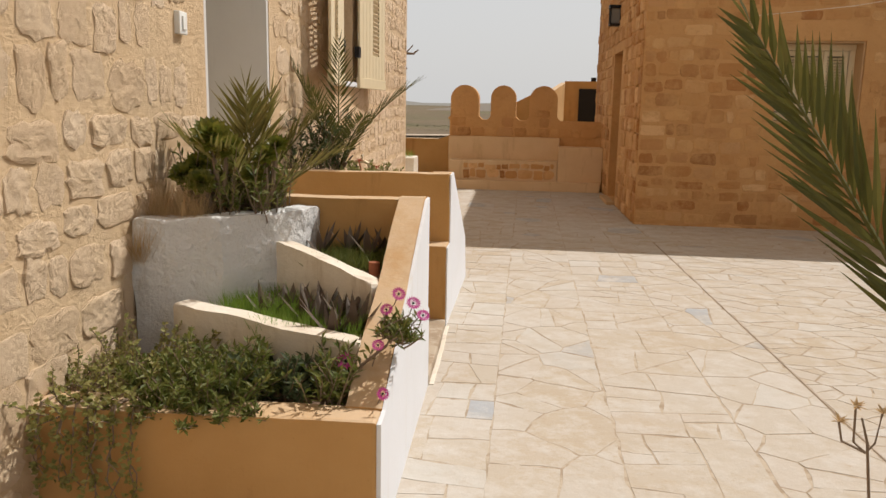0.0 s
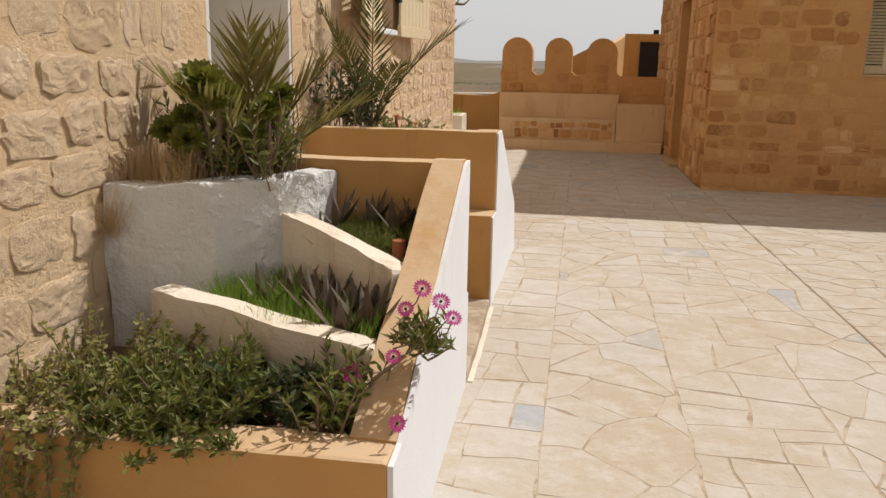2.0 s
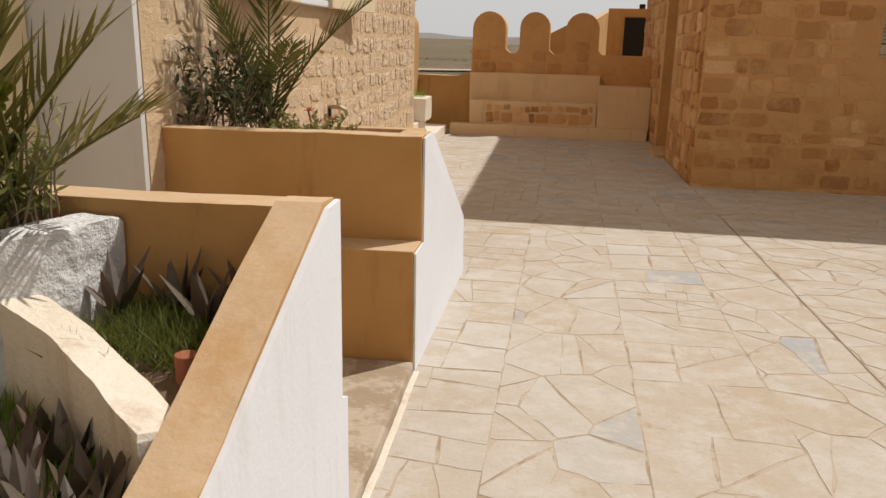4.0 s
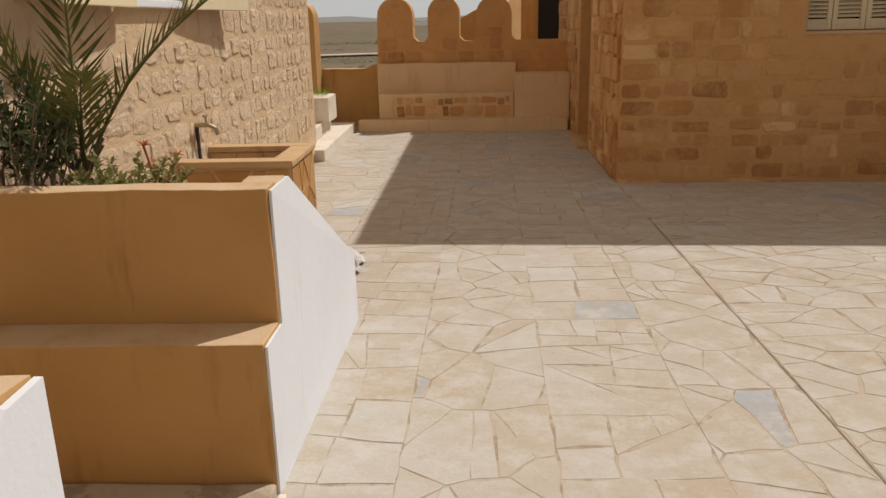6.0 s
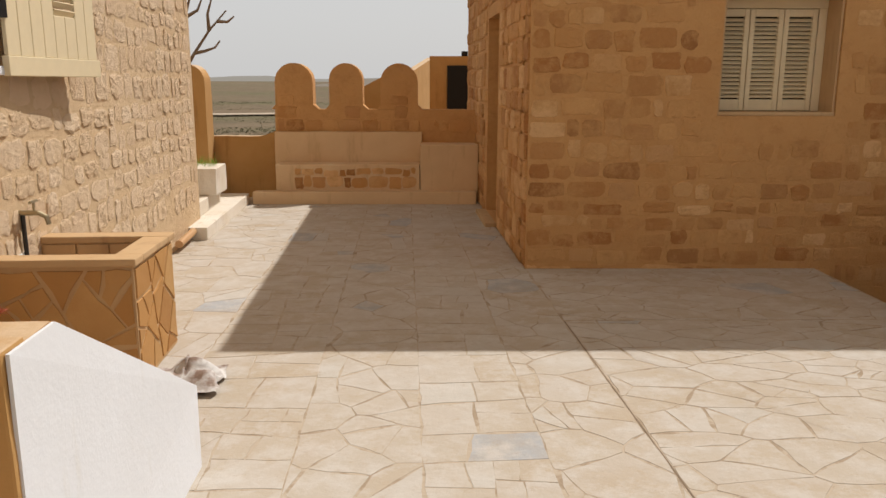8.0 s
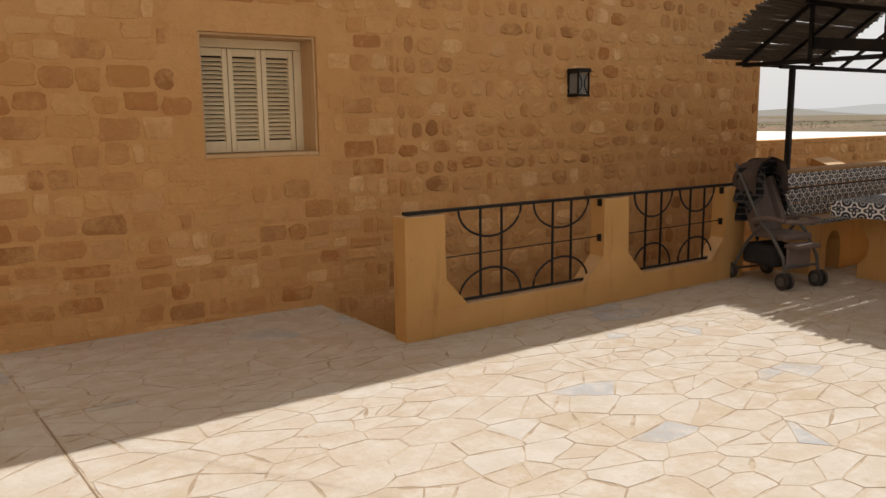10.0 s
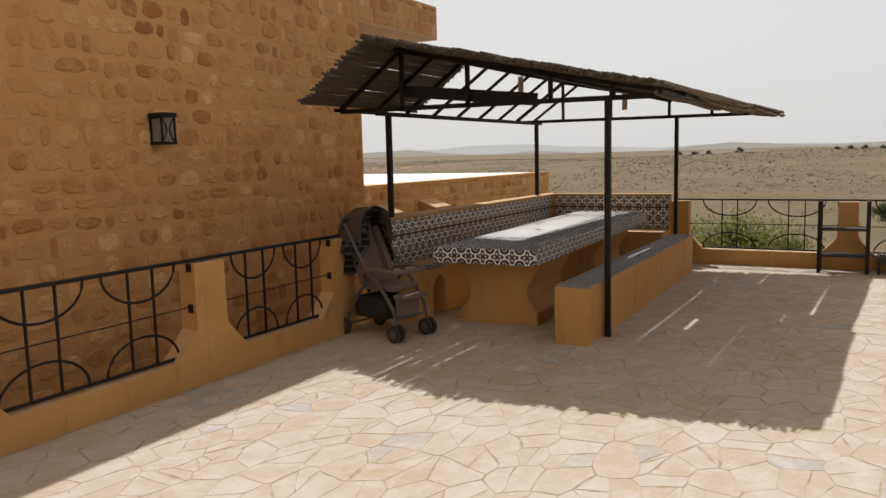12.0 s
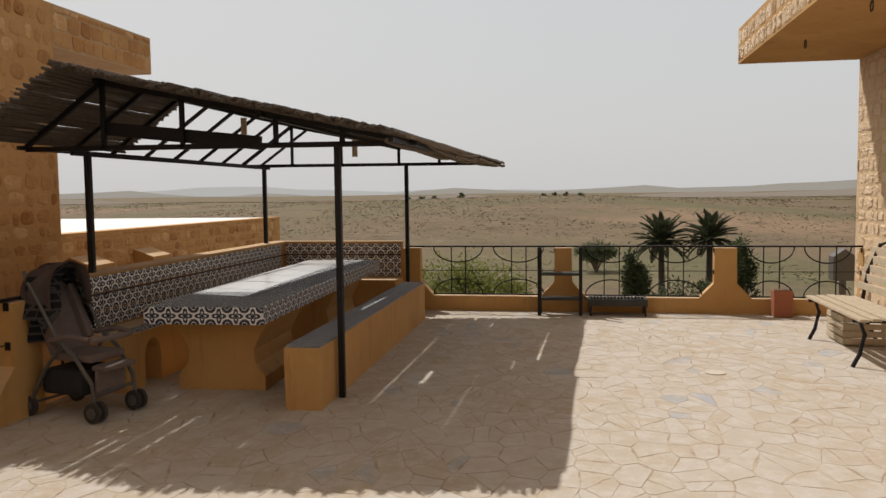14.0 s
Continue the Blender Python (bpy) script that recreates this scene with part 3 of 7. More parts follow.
def merlon_wall():
    """The battlemented wall: three round-topped merlons on one low wall."""
    y0, y1 = 12.601, 12.86
    bm = box(-0.8, y0, -0.5, 1.95, y1, 1.15)
    for a, b in ((-0.79, -0.3), (-0.09, 0.345), (0.575, 1.06)):
        c, w = (a + b) / 2, (b - a) / 2
        top = 1.74 - w
        pts = [(a - 0.05, 1.151), (a, 1.21)] + [(c - w * math.cos(t), top + w * math.sin(t)) for t in (math.pi * i / 14 for i in range(15))] + [(b, 1.21), (b + 0.06, 1.151)]
        for p in (pts[2:-2], [pts[0], pts[1], pts[-2], pts[-1]]):
            if len(p) > 4:
                p = [(a, 1.2101)] + p + [(b, 1.2101)]
            prism(p, "y", y0 + 0.002, y1 - 0.002, bm)
    return bm


battlement = solid("battlement", merlon_wall(), M_MORTAR_R, "ochre stone parapet with three round-topped merlons", "parapet", kind="structure")
low = [(-2.4, -0.5), (-2.4, 0.8), (-1.0, 0.8), (-0.9, 0.83), (-0.805, 0.87), (-0.805, -0.5)]
solid("parapet", roughen(prism(low, "y", 12.62, 12.8), 0.15, 0.006), M_OCHRE, "low ochre plastered parapet", "parapet", kind="structure")
c, w = -1.82, 0.21
pts = [(c - w, -0.5), (c - w, 1.5)] + [(c - w * math.cos(t), 1.5 + w * math.sin(t)) for t in (math.pi * i / 12 for i in range(1, 12))] + [(c + w, 1.5), (c + w, -0.5)]
solid("merlon", roughen(prism(pts, "y", 12.3, 12.6), 0.15, 0.006), M_OCHRE, "single round-topped ochre merlon beside the house corner", "merlon", kind="structure")

# ---- the house on the north-east side ----
MS = Matrix.Translation((2.0, 8.5, 0)) @ Matrix.Rotation(radians(2.4), 4, "Z")
WX0, WX1, WZ0, WZ1 = 3.51, 4.46, 1.25, 2.19
H = 3.68
bm = box(2.0, 8.5, -5.5, WX0, 8.9, H)
box(WX1, 8.5, -5.5, 10.47, 8.9, H, bm)
box(WX0, 8.5, -5.5, WX1, 8.9, WZ0, bm)
box(WX0, 8.5, WZ1, WX1, 8.9, H, bm)
box(10.07, 8.9, -5.5, 10.47, 14.0, H, bm)
wall_north = solid("wall_north", bm, M_MORTAR_R, "coursed ochre stone house wall in shade", "wall", kind="structure")
bm = box(0.0, 0.4, -5.5, 0.4, 1.93, H)
box(0.0, 2.84, -5.5, 0.4, 5.4, H, bm)
box(0.0, 1.93, 2.2, 0.4, 2.84, H, bm)
box(0.0, 1.93, -5.5, 0.4, 2.84, 0.03, bm)
box(0.4, 5.0, -5.5, 8.3, 5.4, H, bm)
wall_side = solid("wall_east", bm, M_MORTAR_R, "stone side wall of the shaded house with a doorway", "wall", MS, kind="structure")
solid("roof_north", box(2.1, 8.95, H - 0.25, 10.0, 13.6, H - 0.05), M_SAND, "flat roof of the shaded house", "roof", kind="structure")
overhang = solid("eave_north", box(10.475, 8.5, 3.22, 12.42, 13.5, H), M_SAND, "projecting flat roof edge faced with stone", "eave", kind="structure")
door2 = thing("door_2", (0.2, 2.4, 0), "plain brown door in the shaded side wall", "door", MS, kind="structure")
part("leaf", box(0.22, 1.94, 0.03, 0.26, 2.83, 2.19, bevel=0.005), M_DOOR, door2)
part("door_handle", tube([(0.22, 2.05, 1.05), (0.17, 2.05, 1.05), (0.17, 2.15, 1.05)], 0.01), M_IRON, door2)
solid("door_step", box(-0.12, 1.9, -0.01, -0.002, 2.88, 0.04, bevel=0.008), M_SAND, "low door step", "step", MS, kind="structure")

win = thing("window_1", ((WX0 + WX1) / 2, 8.7, WZ0), "closed cream louvred window shutters in a deep stone reveal", "window", kind="structure")
bm = box(WX0 + 0.003, 8.52, WZ0 + 0.002, WX0 + 0.02, 8.88, WZ1 - 0.02)
box(WX1 - 0.02, 8.52, WZ0 + 0.002, WX1 - 0.003, 8.88, WZ1 - 0.02, bm)
box(WX0 + 0.003, 8.52, WZ1 - 0.02, WX1 - 0.003, 8.88, WZ1 - 0.003, bm)
part("reveal", bm, M_SAND, win, "sand plaster reveal")
part("window_sill", box(WX0 + 0.003, 8.505, WZ0 + 0.002, WX1 - 0.003, 8.88, WZ0 + 0.03, bevel=0.004), M_SAND, win)
part("window_frame", box(WX0 + 0.021, 8.74, WZ1 - 0.09, WX1 - 0.021, 8.8, WZ1 - 0.021, bevel=0.004), M_SHUTTER, win)
leafs = 3
lw = (WX1 - 0.09 - WX0 - 0.025) / leafs
part("window_jamb", box(WX1 - 0.088, 8.745, WZ0 + 0.032, WX1 - 0.021, 8.79, WZ1 - 0.091, bevel=0.004), M_SHUTTER, win)
for k in range(leafs):
    x0 = WX0 + 0.025 + k * lw
    x1 = x0 + lw - 0.006
    z0, z1 = WZ0 + 0.035, WZ1 - 0.095
    bm = box(x0, 8.745, z0, x0 + 0.04, 8.78, z1, bevel=0.003, segs=1)
    box(x1 - 0.04, 8.745, z0, x1, 8.78, z1, bm, bevel=0.003, segs=1)
    box(x0 + 0.04, 8.746, z0, x1 - 0.04, 8.779, z0 + 0.09, bm, bevel=0.003, segs=1)
    box(x0 + 0.04, 8.746, z1 - 0.06, x1 - 0.04, 8.779, z1, bm, bevel=0.003, segs=1)
    leaf = part("shutter_leaf", bm, M_SHUTTER, win)
    nz = 19
    for i in range(nz):
        z = z0 + 0.1 + (z1 - z0 - 0.17) * (i + 0.5) / nz
        b2 = beam((x0 + 0.04, 8.762, z), (x1 - 0.04, 8.762, z), 0.04, 0.006)
        bmesh.ops.rotate(b2, verts=b2.verts, cent=(0, 8.762, z), matrix=Matrix.Rotation(radians(38), 3, "X"))
        part("slat", b2, M_SHUTTER, leaf)
# near-black sheet that paints the shade behind the louvres
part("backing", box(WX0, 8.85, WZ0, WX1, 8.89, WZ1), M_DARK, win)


def wall_lamp(m, label):
    """A black iron lantern: back plate, cage with crossed bars, glass and cap."""
    s = new("wall_lamp")
    s.matrix_basis = m
    tagged(s, label, "lamp", "iron wall lanterns")
    BASE[s.name] = Vector((0, 0, 0))
    part("back_plate", box(-0.06, -0.012, -0.13, 0.06, 0.0, 0.13, bevel=0.004), M_IRON, s)
    part("glass", box(-0.075, -0.14, -0.11, 0.075, -0.02, 0.10), M_GLASS, s, "frosted lantern glass")
    for x in (-0.085, 0.085):
        for y in (-0.15, -0.012):
            part("corner_bar", beam((x, y, -0.12), (x, y, 0.12), 0.016, 0.016), M_IRON, s)
    part("cap", prism([(-0.11, 0.11), (0.11, 0.11), (0.09, 0.15), (-0.09, 0.15)], "y", -0.17, -0.002), M_IRON, s)
    part("base", box(-0.1, -0.16, -0.14, 0.1, -0.004, -0.115, bevel=0.004), M_IRON, s)
    for sx in (-1, 1):
        arc = [(sx * (0.075 - 0.055 * math.sin(math.pi * k / 8)), -0.146, -0.11 + 0.21 * k / 8) for k in range(9)]
        part("scroll_bar", tube(arc, 0.006, sides=5), M_IRON, s)
    return s


wall_lamp(pose(7.3, 8.5, 1.87) @ Matrix.Diagonal((0.85, 1, 0.95, 1)), "black iron lantern with frosted glass on the ochre stone wall")
wall_lamp(MS @ pose(0, 2.45, 2.72, 0, 0, -90), "black iron lantern beside the brown door")
solid("clothes_line", tube([(3.2, 8.5, 2.46), (3.9, 7.4, 2.44), (4.6, 6.4, 2.5), (6.0, 4.4, 2.68), (7.5, 2.2, 2.95), (9.4, -0.57, 3.25)], 0.0022, sides=5), M_PLASTIC, "thin pale washing line strung between the houses", "line")

# stairs down beside the wall
stairs = thing("stairs", (4.5, 7.8, -0.1), "stone stairs leading down between wall and fence", "stairs", kind="structure")
for k in range(9):
    part("step", box(4.425 + 0.3 * k, 7.24, -0.2 * (k + 1) - 0.6, 4.425 + 0.3 * (k + 1), 8.495, -0.19 * (k + 1), bevel=0.006), M_GROUT, stairs)

# ---- fence ----
def fence(name, m, posts, ends, label):
    """A curb with chamfered masonry posts and iron panels along local x. posts: (x0, x1, left flare, right flare)."""
    s = new(name)
    s.matrix_basis = m
    tagged(s, label, "fence", kind="")
    BASE[s.name] = Vector((0, 0, 0))
    part("curb", box(ends[0], 0, -0.01, ends[1], 0.15, 0.2), M_OCHRE, s)
    for x0, x1, fl, fr in posts:
        poly = [(x0 - 0.21 * fl, 0.19), (x1 + 0.21 * fr, 0.19), (x1, 0.40), (x1, 0.87), (x0, 0.87), (x0, 0.40)]
        if not fl:
            poly[0] = (x0, 0.19)
        if not fr:
            poly[1] = (x1, 0.19)
        part("post", prism(poly, "y", -0.002, 0.152, bevel=0.006), M_OCHRE, s)
    part("rail", beam((ends[0] + 0.03, 0.06, 0.89), (ends[1], 0.06, 0.89), 0.045, 0.022), M_IRON, s, "black iron hand rail")
    for (a0, a1, _, _), (b0, b1, _, _) in zip(posts, posts[1:]):
        w = b0 - a1
        panel = part("panel_bottom_rail", beam((a1 + 0.17, 0.06, 0.222), (b0 - 0.17, 0.06, 0.222), 0.02, 0.02), M_IRON, s)
        part("middle_rod", tube([(a1, 0.06, 0.55), (b0, 0.06, 0.56)], 0.005, sides=5), M_IRON, s)
        for cx in (a1 + w * 0.285, a1 + w * 0.735):
            for dx in (-0.095, 0.105):
                part("bar", beam((cx + dx, 0.06, 0.215), (cx + dx, 0.06, 0.885), 0.014, 0.014), M_IRON, s)
            rr = w * 0.185
            top = [(cx - rr * math.cos(t), 0.06, 0.88 - 0.21 * math.sin(t)) for t in (math.pi * k / 14 for k in range(15))]
            part("arc", tube(top, 0.009, sides=5), M_IRON, s)
            low_arc = [(cx - rr * math.cos(t), 0.06, 0.225 + 0.21 * math.sin(t)) for t in (math.pi * k / 14 for k in range(15))]
            part("arc", tube(low_arc, 0.009, sides=5), M_IRON, s)
        for z in (0.56, 0.85):
            part("bracket", box(b0 - 0.012, 0.03, z - 0.04, b0 - 0.001, 0.07, z + 0.02), M_IRON, s)
    return s


fence("terrace_fence", pose(4.37, 7.06, 0, 0, 0, 0.4), [(0, 0.335, 0, 1), (1.93, 2.22, 1, 1), (3.55, 3.85, 1, 0)], (0, 3.86), "ochre masonry posts with black iron panels of arcs and bars")
fence("terrace_fence", pose(13.68, 5.48, 0, 0, 0, -90.6), [(0, 0.25, 0, 1), (2.13, 2.36, 1, 1), (4.22, 4.5, 1, 1), (6.03, 6.13, 0, 0)], (0, 6.12), "ochre masonry posts with black iron panels overlooking the valley")

# ---- house on the south-east side ----
bm = box(7.0, -1.0, -5.5, 13.95, -0.56, 3.3)
box(13.5, -4.9, -5.5, 13.95, -1.0, 3.3, bm)
wall_south = solid("wall_south", bm, M_MORTAR_L, "pale stone house wall, sunlit at its foot", "wall", kind="structure")
solid("eave_south", box(7.0, -4.9, 3.302, 14.0, 0.93, 3.76), M_OCHRE, "deep projecting flat eave with a stone edge", "eave", kind="structure")

# ---- neighbouring roof and far blocks ----
solid("neighbour_wall", box(10.9, 9.95, -5.5, 20.4, 10.2, 1.14), M_MORTAR_R, "long ochre stone wall of a lower neighbouring roof", "wall", kind="structure")
solid("neighbour_roof", box(10.9, 10.205, -5.5, 20.3, 18.5, 1.13), M_ROOFWHITE, "flat whitewashed neighbouring roof in full sun", "roof", kind="structure")
far = thing("outbuilding", (1.6, 16.5, -4.5), "small ochre outbuilding with a dark doorway and sloping wing wall", "building")
part("wall", prism([(1.22, -5.5), (3.6, -5.5), (3.6, 1.92), (1.22, 1.92)], "y", 15.5, 15.72), M_OCHRE, far)
part("wing_wall", prism([(0.15, -5.5), (0.73, -5.5), (0.73, 1.72), (0.15, 1.42)], "y", 15.0, 15.2), M_OCHRE, far)
bm = prism([(0.74, 15.3), (0.86, 15.3), (1.3, 18.6), (1.18, 18.6)], "z", -5.5, 1.62)
for v in bm.verts:
    if v.co.z > 0:
        v.co.z += 0.11 * (v.co.y - 15.3)
part("side_wall", bm, M_OCHRE, far, "sunlit ochre side wall with a sloping top")
# black panel on the wall face, its colour standing in for the opening's shade
part("doorway", box(1.51, 15.47, 1.05, 1.95, 15.499, 1.77), M_DARK, far, "black panel painted as the shade of an open doorway")
part("chimney", box(1.75, 15.55, 1.921, 1.85, 15.65, 2.0), M_DARK, far)

# ---- pergola with table and benches ----
MT = pose(8.65, 5.47, 0, 0, 0, 2.6)
table = thing("dining_table", (2.2, 0.5, 0), "long masonry dining table topped with black and white patterned tiles", "table", MT)
TOP = 0.75
part("tabletop", box(0.012, 0.012, 0.61, 4.52, 1.0, TOP - 0.012), M_SAND, table)


def zellige(name, s, white, rough):
    """Glazed tile: a dark rosette and corner petals on white, one repeat a tile."""
    m = Nodes(name, rough)
    sep = m.n("ShaderNodeSeparateXYZ")
    m.link(m.co, sep.inputs[0])
    x, y = sep.outputs[0], sep.outputs[1]
    fx = m.math("SUBTRACT", m.math("FRACT", m.math("ADD", m.math("DIVIDE", x, s), 0.5)), 0.5)
    fy = m.math("SUBTRACT", m.math("FRACT", m.math("ADD", m.math("DIVIDE", y, s), 0.5)), 0.5)
    r = m.math("SQRT", m.math("ADD", m.math("MULTIPLY", fx, fx), m.math("MULTIPLY", fy, fy)))
    ang = m.math("ARCTAN2", fy, fx)
    petal = m.math("ADD", 0.24, m.math("MULTIPLY", 0.11, m.math("COSINE", m.math("MULTIPLY", ang, 4.0))))
    ring = m.math("LESS_THAN", m.math("ABSOLUTE", m.math("SUBTRACT", r, petal)), 0.085)
    core = m.math("LESS_THAN", r, m.math("ADD", 0.14, m.math("MULTIPLY", 0.035, m.math("COSINE", m.math("MULTIPLY", ang, 8.0)))))
    ax, ay = m.math("ABSOLUTE", fx), m.math("ABSOLUTE", fy)
    cx, cy = m.math("SUBTRACT", ax, 0.5), m.math("SUBTRACT", ay, 0.5)
    rc = m.math("SQRT", m.math("ADD", m.math("MULTIPLY", cx, cx), m.math("MULTIPLY", cy, cy)))
    corner = m.math("LESS_THAN", m.math("ABSOLUTE", m.math("SUBTRACT", rc, 0.25)), 0.08)
    dot = m.math("LESS_THAN", rc, 0.13)
    any_ = m.math("MAXIMUM", m.math("MAXIMUM", ring, core), m.math("MAXIMUM", corner, dot))
    worn = m.noise(40, 4)
    ink = m.mix(worn, (0.022, 0.025, 0.045), (0.05, 0.055, 0.08))
    return m.done(m.mix(any_, (white, white, white * 0.99), ink), m.noise(25, 3), 0.05, 0.003)


M_ZEL = zellige("patterned_glazed_tile", 0.14, 0.70, 0.3)
M_ZELBACK = zellige("back_patterned_tile", 0.14, 0.86, 0.3)
M_ZELTOP = zellige("worn_patterned_tile", 0.07, 0.60, 0.8)
M_ZELTOP.node_tree.nodes["Principled BSDF"].inputs["Specular IOR Level"].default_value = 0.08
M_WHITETILE = plain("white_glazed_tile", (0.75, 0.75, 0.74), 0.2, 0, 0.05, 8, 0.05)
M_EDGE = plain("dark_glazed_edge", (0.05, 0.055, 0.09), 0.25, 0, 0.2, 8, 0.05)


def tile_mesh(w, h, name, mat, t=0.012):
    bm = box(-w / 2, -h / 2, 0, w / 2, h / 2, t, bevel=0.0025, segs=1)
    return mesh_of(name, bm, mat)


TILE = tile_mesh(0.138, 0.138, "tile", M_ZEL)
TOPTILE = tile_mesh(0.138, 0.138, "top_tile", M_ZELTOP)
SEATTILE = tile_mesh(0.138, 0.138, "seat_tile", M_ZELTOP)
BACKTILE = tile_mesh(0.138, 0.138, "back_tile", M_ZELBACK)


def lay_tile(mesh, m, parent, name="tile"):
    """m: the pose of the tile's back in the thing's frame."""
    ob = new(name, mesh)
    ob.parent = parent
    ob.matrix_basis = Matrix.Translation(-base_of(parent)) @ m
    return ob


# rim and top
for k in range(32):
    lay_tile(TILE, pose(0.08 + 0.14 * k, 0.012, 0.68, 90, 0, 0), table)
for k in range(7):
    lay_tile(TILE, pose(0.012, 0.08 + 0.14 * k, 0.68, 90, 0, -90), table)
for i in range(32):
    for j in range(7):
        if 3 <= j <= 6 and 7 <= i:
            continue
        lay_tile(TOPTILE, pose(0.08 + 0.14 * i, 0.08 + 0.14 * j, TOP - 0.012), table)
BIG = tile_mesh(0.865, 0.55, "white_tile", M_WHITETILE)
for k in range(4):
    lay_tile(BIG, pose(1.43 + 0.875 * k, 0.705, TOP - 0.012), table, "white_tile")
for x0, ww in ((0.35, 1.0), (2.6, 1.2)):
    prof = [(0.12, 0.0), (0.88, 0.0), (0.88, 0.12), (0.80, 0.22), (0.78, 0.34), (0.84, 0.46), (0.94, 0.609), (0.06, 0.609), (0.16, 0.46), (0.22, 0.34), (0.20, 0.22), (0.12, 0.12)]
    part("pedestal", roughen(prism(prof, "x", x0, x0 + ww), 0.12, 0.004), M_OCHRE, table)

MB = pose(8.45, 5.225, 0, 0, 0, 0.8)
bench = thing("masonry_bench", (2.2, -0.17, 0), "long ochre masonry bench with a tiled seat", "bench", MB)
part("body", roughen(box(0, -0.285, -0.01, 4.4, 0, 0.475, bevel=0.008), 0.15, 0.004), M_OCHRE, bench)
for k in range(31):
    for j in range(2):
        lay_tile(SEATTILE, pose(0.085 + 0.14 * k, -0.073 - 0.14 * j, 0.477), bench)

# corner seat with a tiled back
back = thing("corner_bench", (11, 7.0, 0), "L-shaped masonry seat with a high patterned tile back", "bench")
body = box(8.75, 6.98, -0.01, 13.55, 7.16, 0.475)
box(13.12, 5.46, -0.01, 13.55, 6.979, 0.475, body)
part("seat_block", body, M_OCHRE, back)
for k in range(5):
    xa = 8.75 + 0.87 * k
    xb, c = xa + 0.869, xa + 0.42
    pts = [(xa, 0.0), (xa, 0.475), (xb, 0.475), (xb, 0.0), (c + 0.13, 0.0)]
    pts += [(c + 0.13 * math.cos(t), 0.24 + 0.16 * math.sin(t)) for t in (math.pi * i / 10 for i in range(11))]
    pts += [(c - 0.13, 0.0)]
    part("arched_front", prism(pts, "y", 6.72, 6.979), M_OCHRE, back)
part("back_wall", roughen(box(8.8, 7.17, -0.01, 13.68, 7.36, 0.95), 0.25, 0.003), M_OCHRE, back)
part("end_wall", roughen(box(13.56, 5.47, -0.01, 13.69, 7.168, 0.95), 0.25, 0.003), M_OCHRE, back)
cap = box(8.8, 7.165, 0.951, 13.7, 7.37, 0.975, bevel=0.004)
box(13.55, 5.45, 0.951, 13.7, 7.164, 0.975, cap, bevel=0.004)
part("coping", cap, M_SAND, back)
for k in range(33):
    for j in range(3):
        lay_tile(BACKTILE, pose(8.83 + 0.14 * k, 7.168, 0.56 + 0.145 * j - (0.0 if j < 2 else -0.02), 90, 0, 0), back)
for k in range(12):
    for j in range(3):
        lay_tile(BACKTILE, pose(13.558, 7.09 - 0.14 * k, 0.56 + 0.145 * j - (0.0 if j < 2 else -0.02), 90, 0, -90), back)
strip = box(8.76, 7.15, 0.777, 13.55, 7.168, 0.792, bevel=0.003, segs=1)
box(13.54, 5.47, 0.777, 13.556, 7.15, 0.792, strip, bevel=0.003, segs=1)
part("border_strip", strip, M_EDGE, back)
for k in range(34):
    lay_tile(TOPTILE, pose(8.83 + 0.14 * k, 6.81, 0.476), back)

# the iron frame and reed roof
perg = thing("pergola", (11, 5.9, 0), "black iron pergola with a ragged split-reed roof", "pergola")
EY, RY, LY = 4.13, 6.9, 7.62     # eave, ridge, short eave
X0, X1 = 8.85, 13.2
ZE, ZR, ZL = 2.03, 2.6, 2.07
POLES = [(8.87, 4.9, 0.0), (9.06, 7.2, 0.976), (13.1, 7.27, 0.976), (13.2, 5.3, 0.4)]
for x, y, z in POLES:
    part("pole", beam((x, y, z), (x, y, 2.02), 0.047, 0.047), M_IRON, perg)


def rafter_z(y):
    return ZR - (RY - y) / (RY - EY) * (ZR - ZE) if y < RY else ZR - (y - RY) / (LY - RY) * (ZR - ZL)


for x in (X0, X1):
    part("tie_beam", beam((x, EY + 0.18, 2.02), (x, LY, 2.04), 0.034, 0.042), M_IRON, perg)
    part("rafter", beam((x, EY + 0.12, ZE - 0.01), (x, RY, ZR - 0.03), 0.034, 0.042), M_IRON, perg)
    part("rafter", beam((x, RY, ZR - 0.03), (x, LY, ZL - 0.01), 0.034, 0.042), M_IRON, perg)
    for y in (6.9, 6.2, 5.4, 4.85):
        part("king_post", beam((x, y, 2.03), (x, y, rafter_z(y) - 0.04), 0.034, 0.034), M_IRON, perg)
part("plank", beam((X0 + 0.05, 6.9, 2.2), (X0 + 0.05, 5.55, 2.05), 0.05, 0.11), M_IRON, perg, "thick dark board")
for k in range(8):
    x = 8.85 + 0.62 * (k + 1)
    part("rafter", beam((x, LY, ZL - 0.01), (x, RY, ZR - 0.03), 0.03, 0.034), M_IRON, perg)
part("purlin", beam((8.3, EY + 0.2, ZE - 0.02), (13.9, EY + 0.03, ZE - 0.02), 0.035, 0.035), M_IRON, perg)
for y, z in ((LY, ZL), (RY, ZR), (5.5, rafter_z(5.5) - 0.03)):
    part("purlin", beam((8.75, y, z - 0.02), (13.7, y, z - 0.02), 0.035, 0.035), M_IRON, perg)
part("purlin", beam((8.85, 7.2, 2.0), (13.1, 7.2, 2.0), 0.035, 0.035), M_IRON, perg)
rng = random.Random(5)


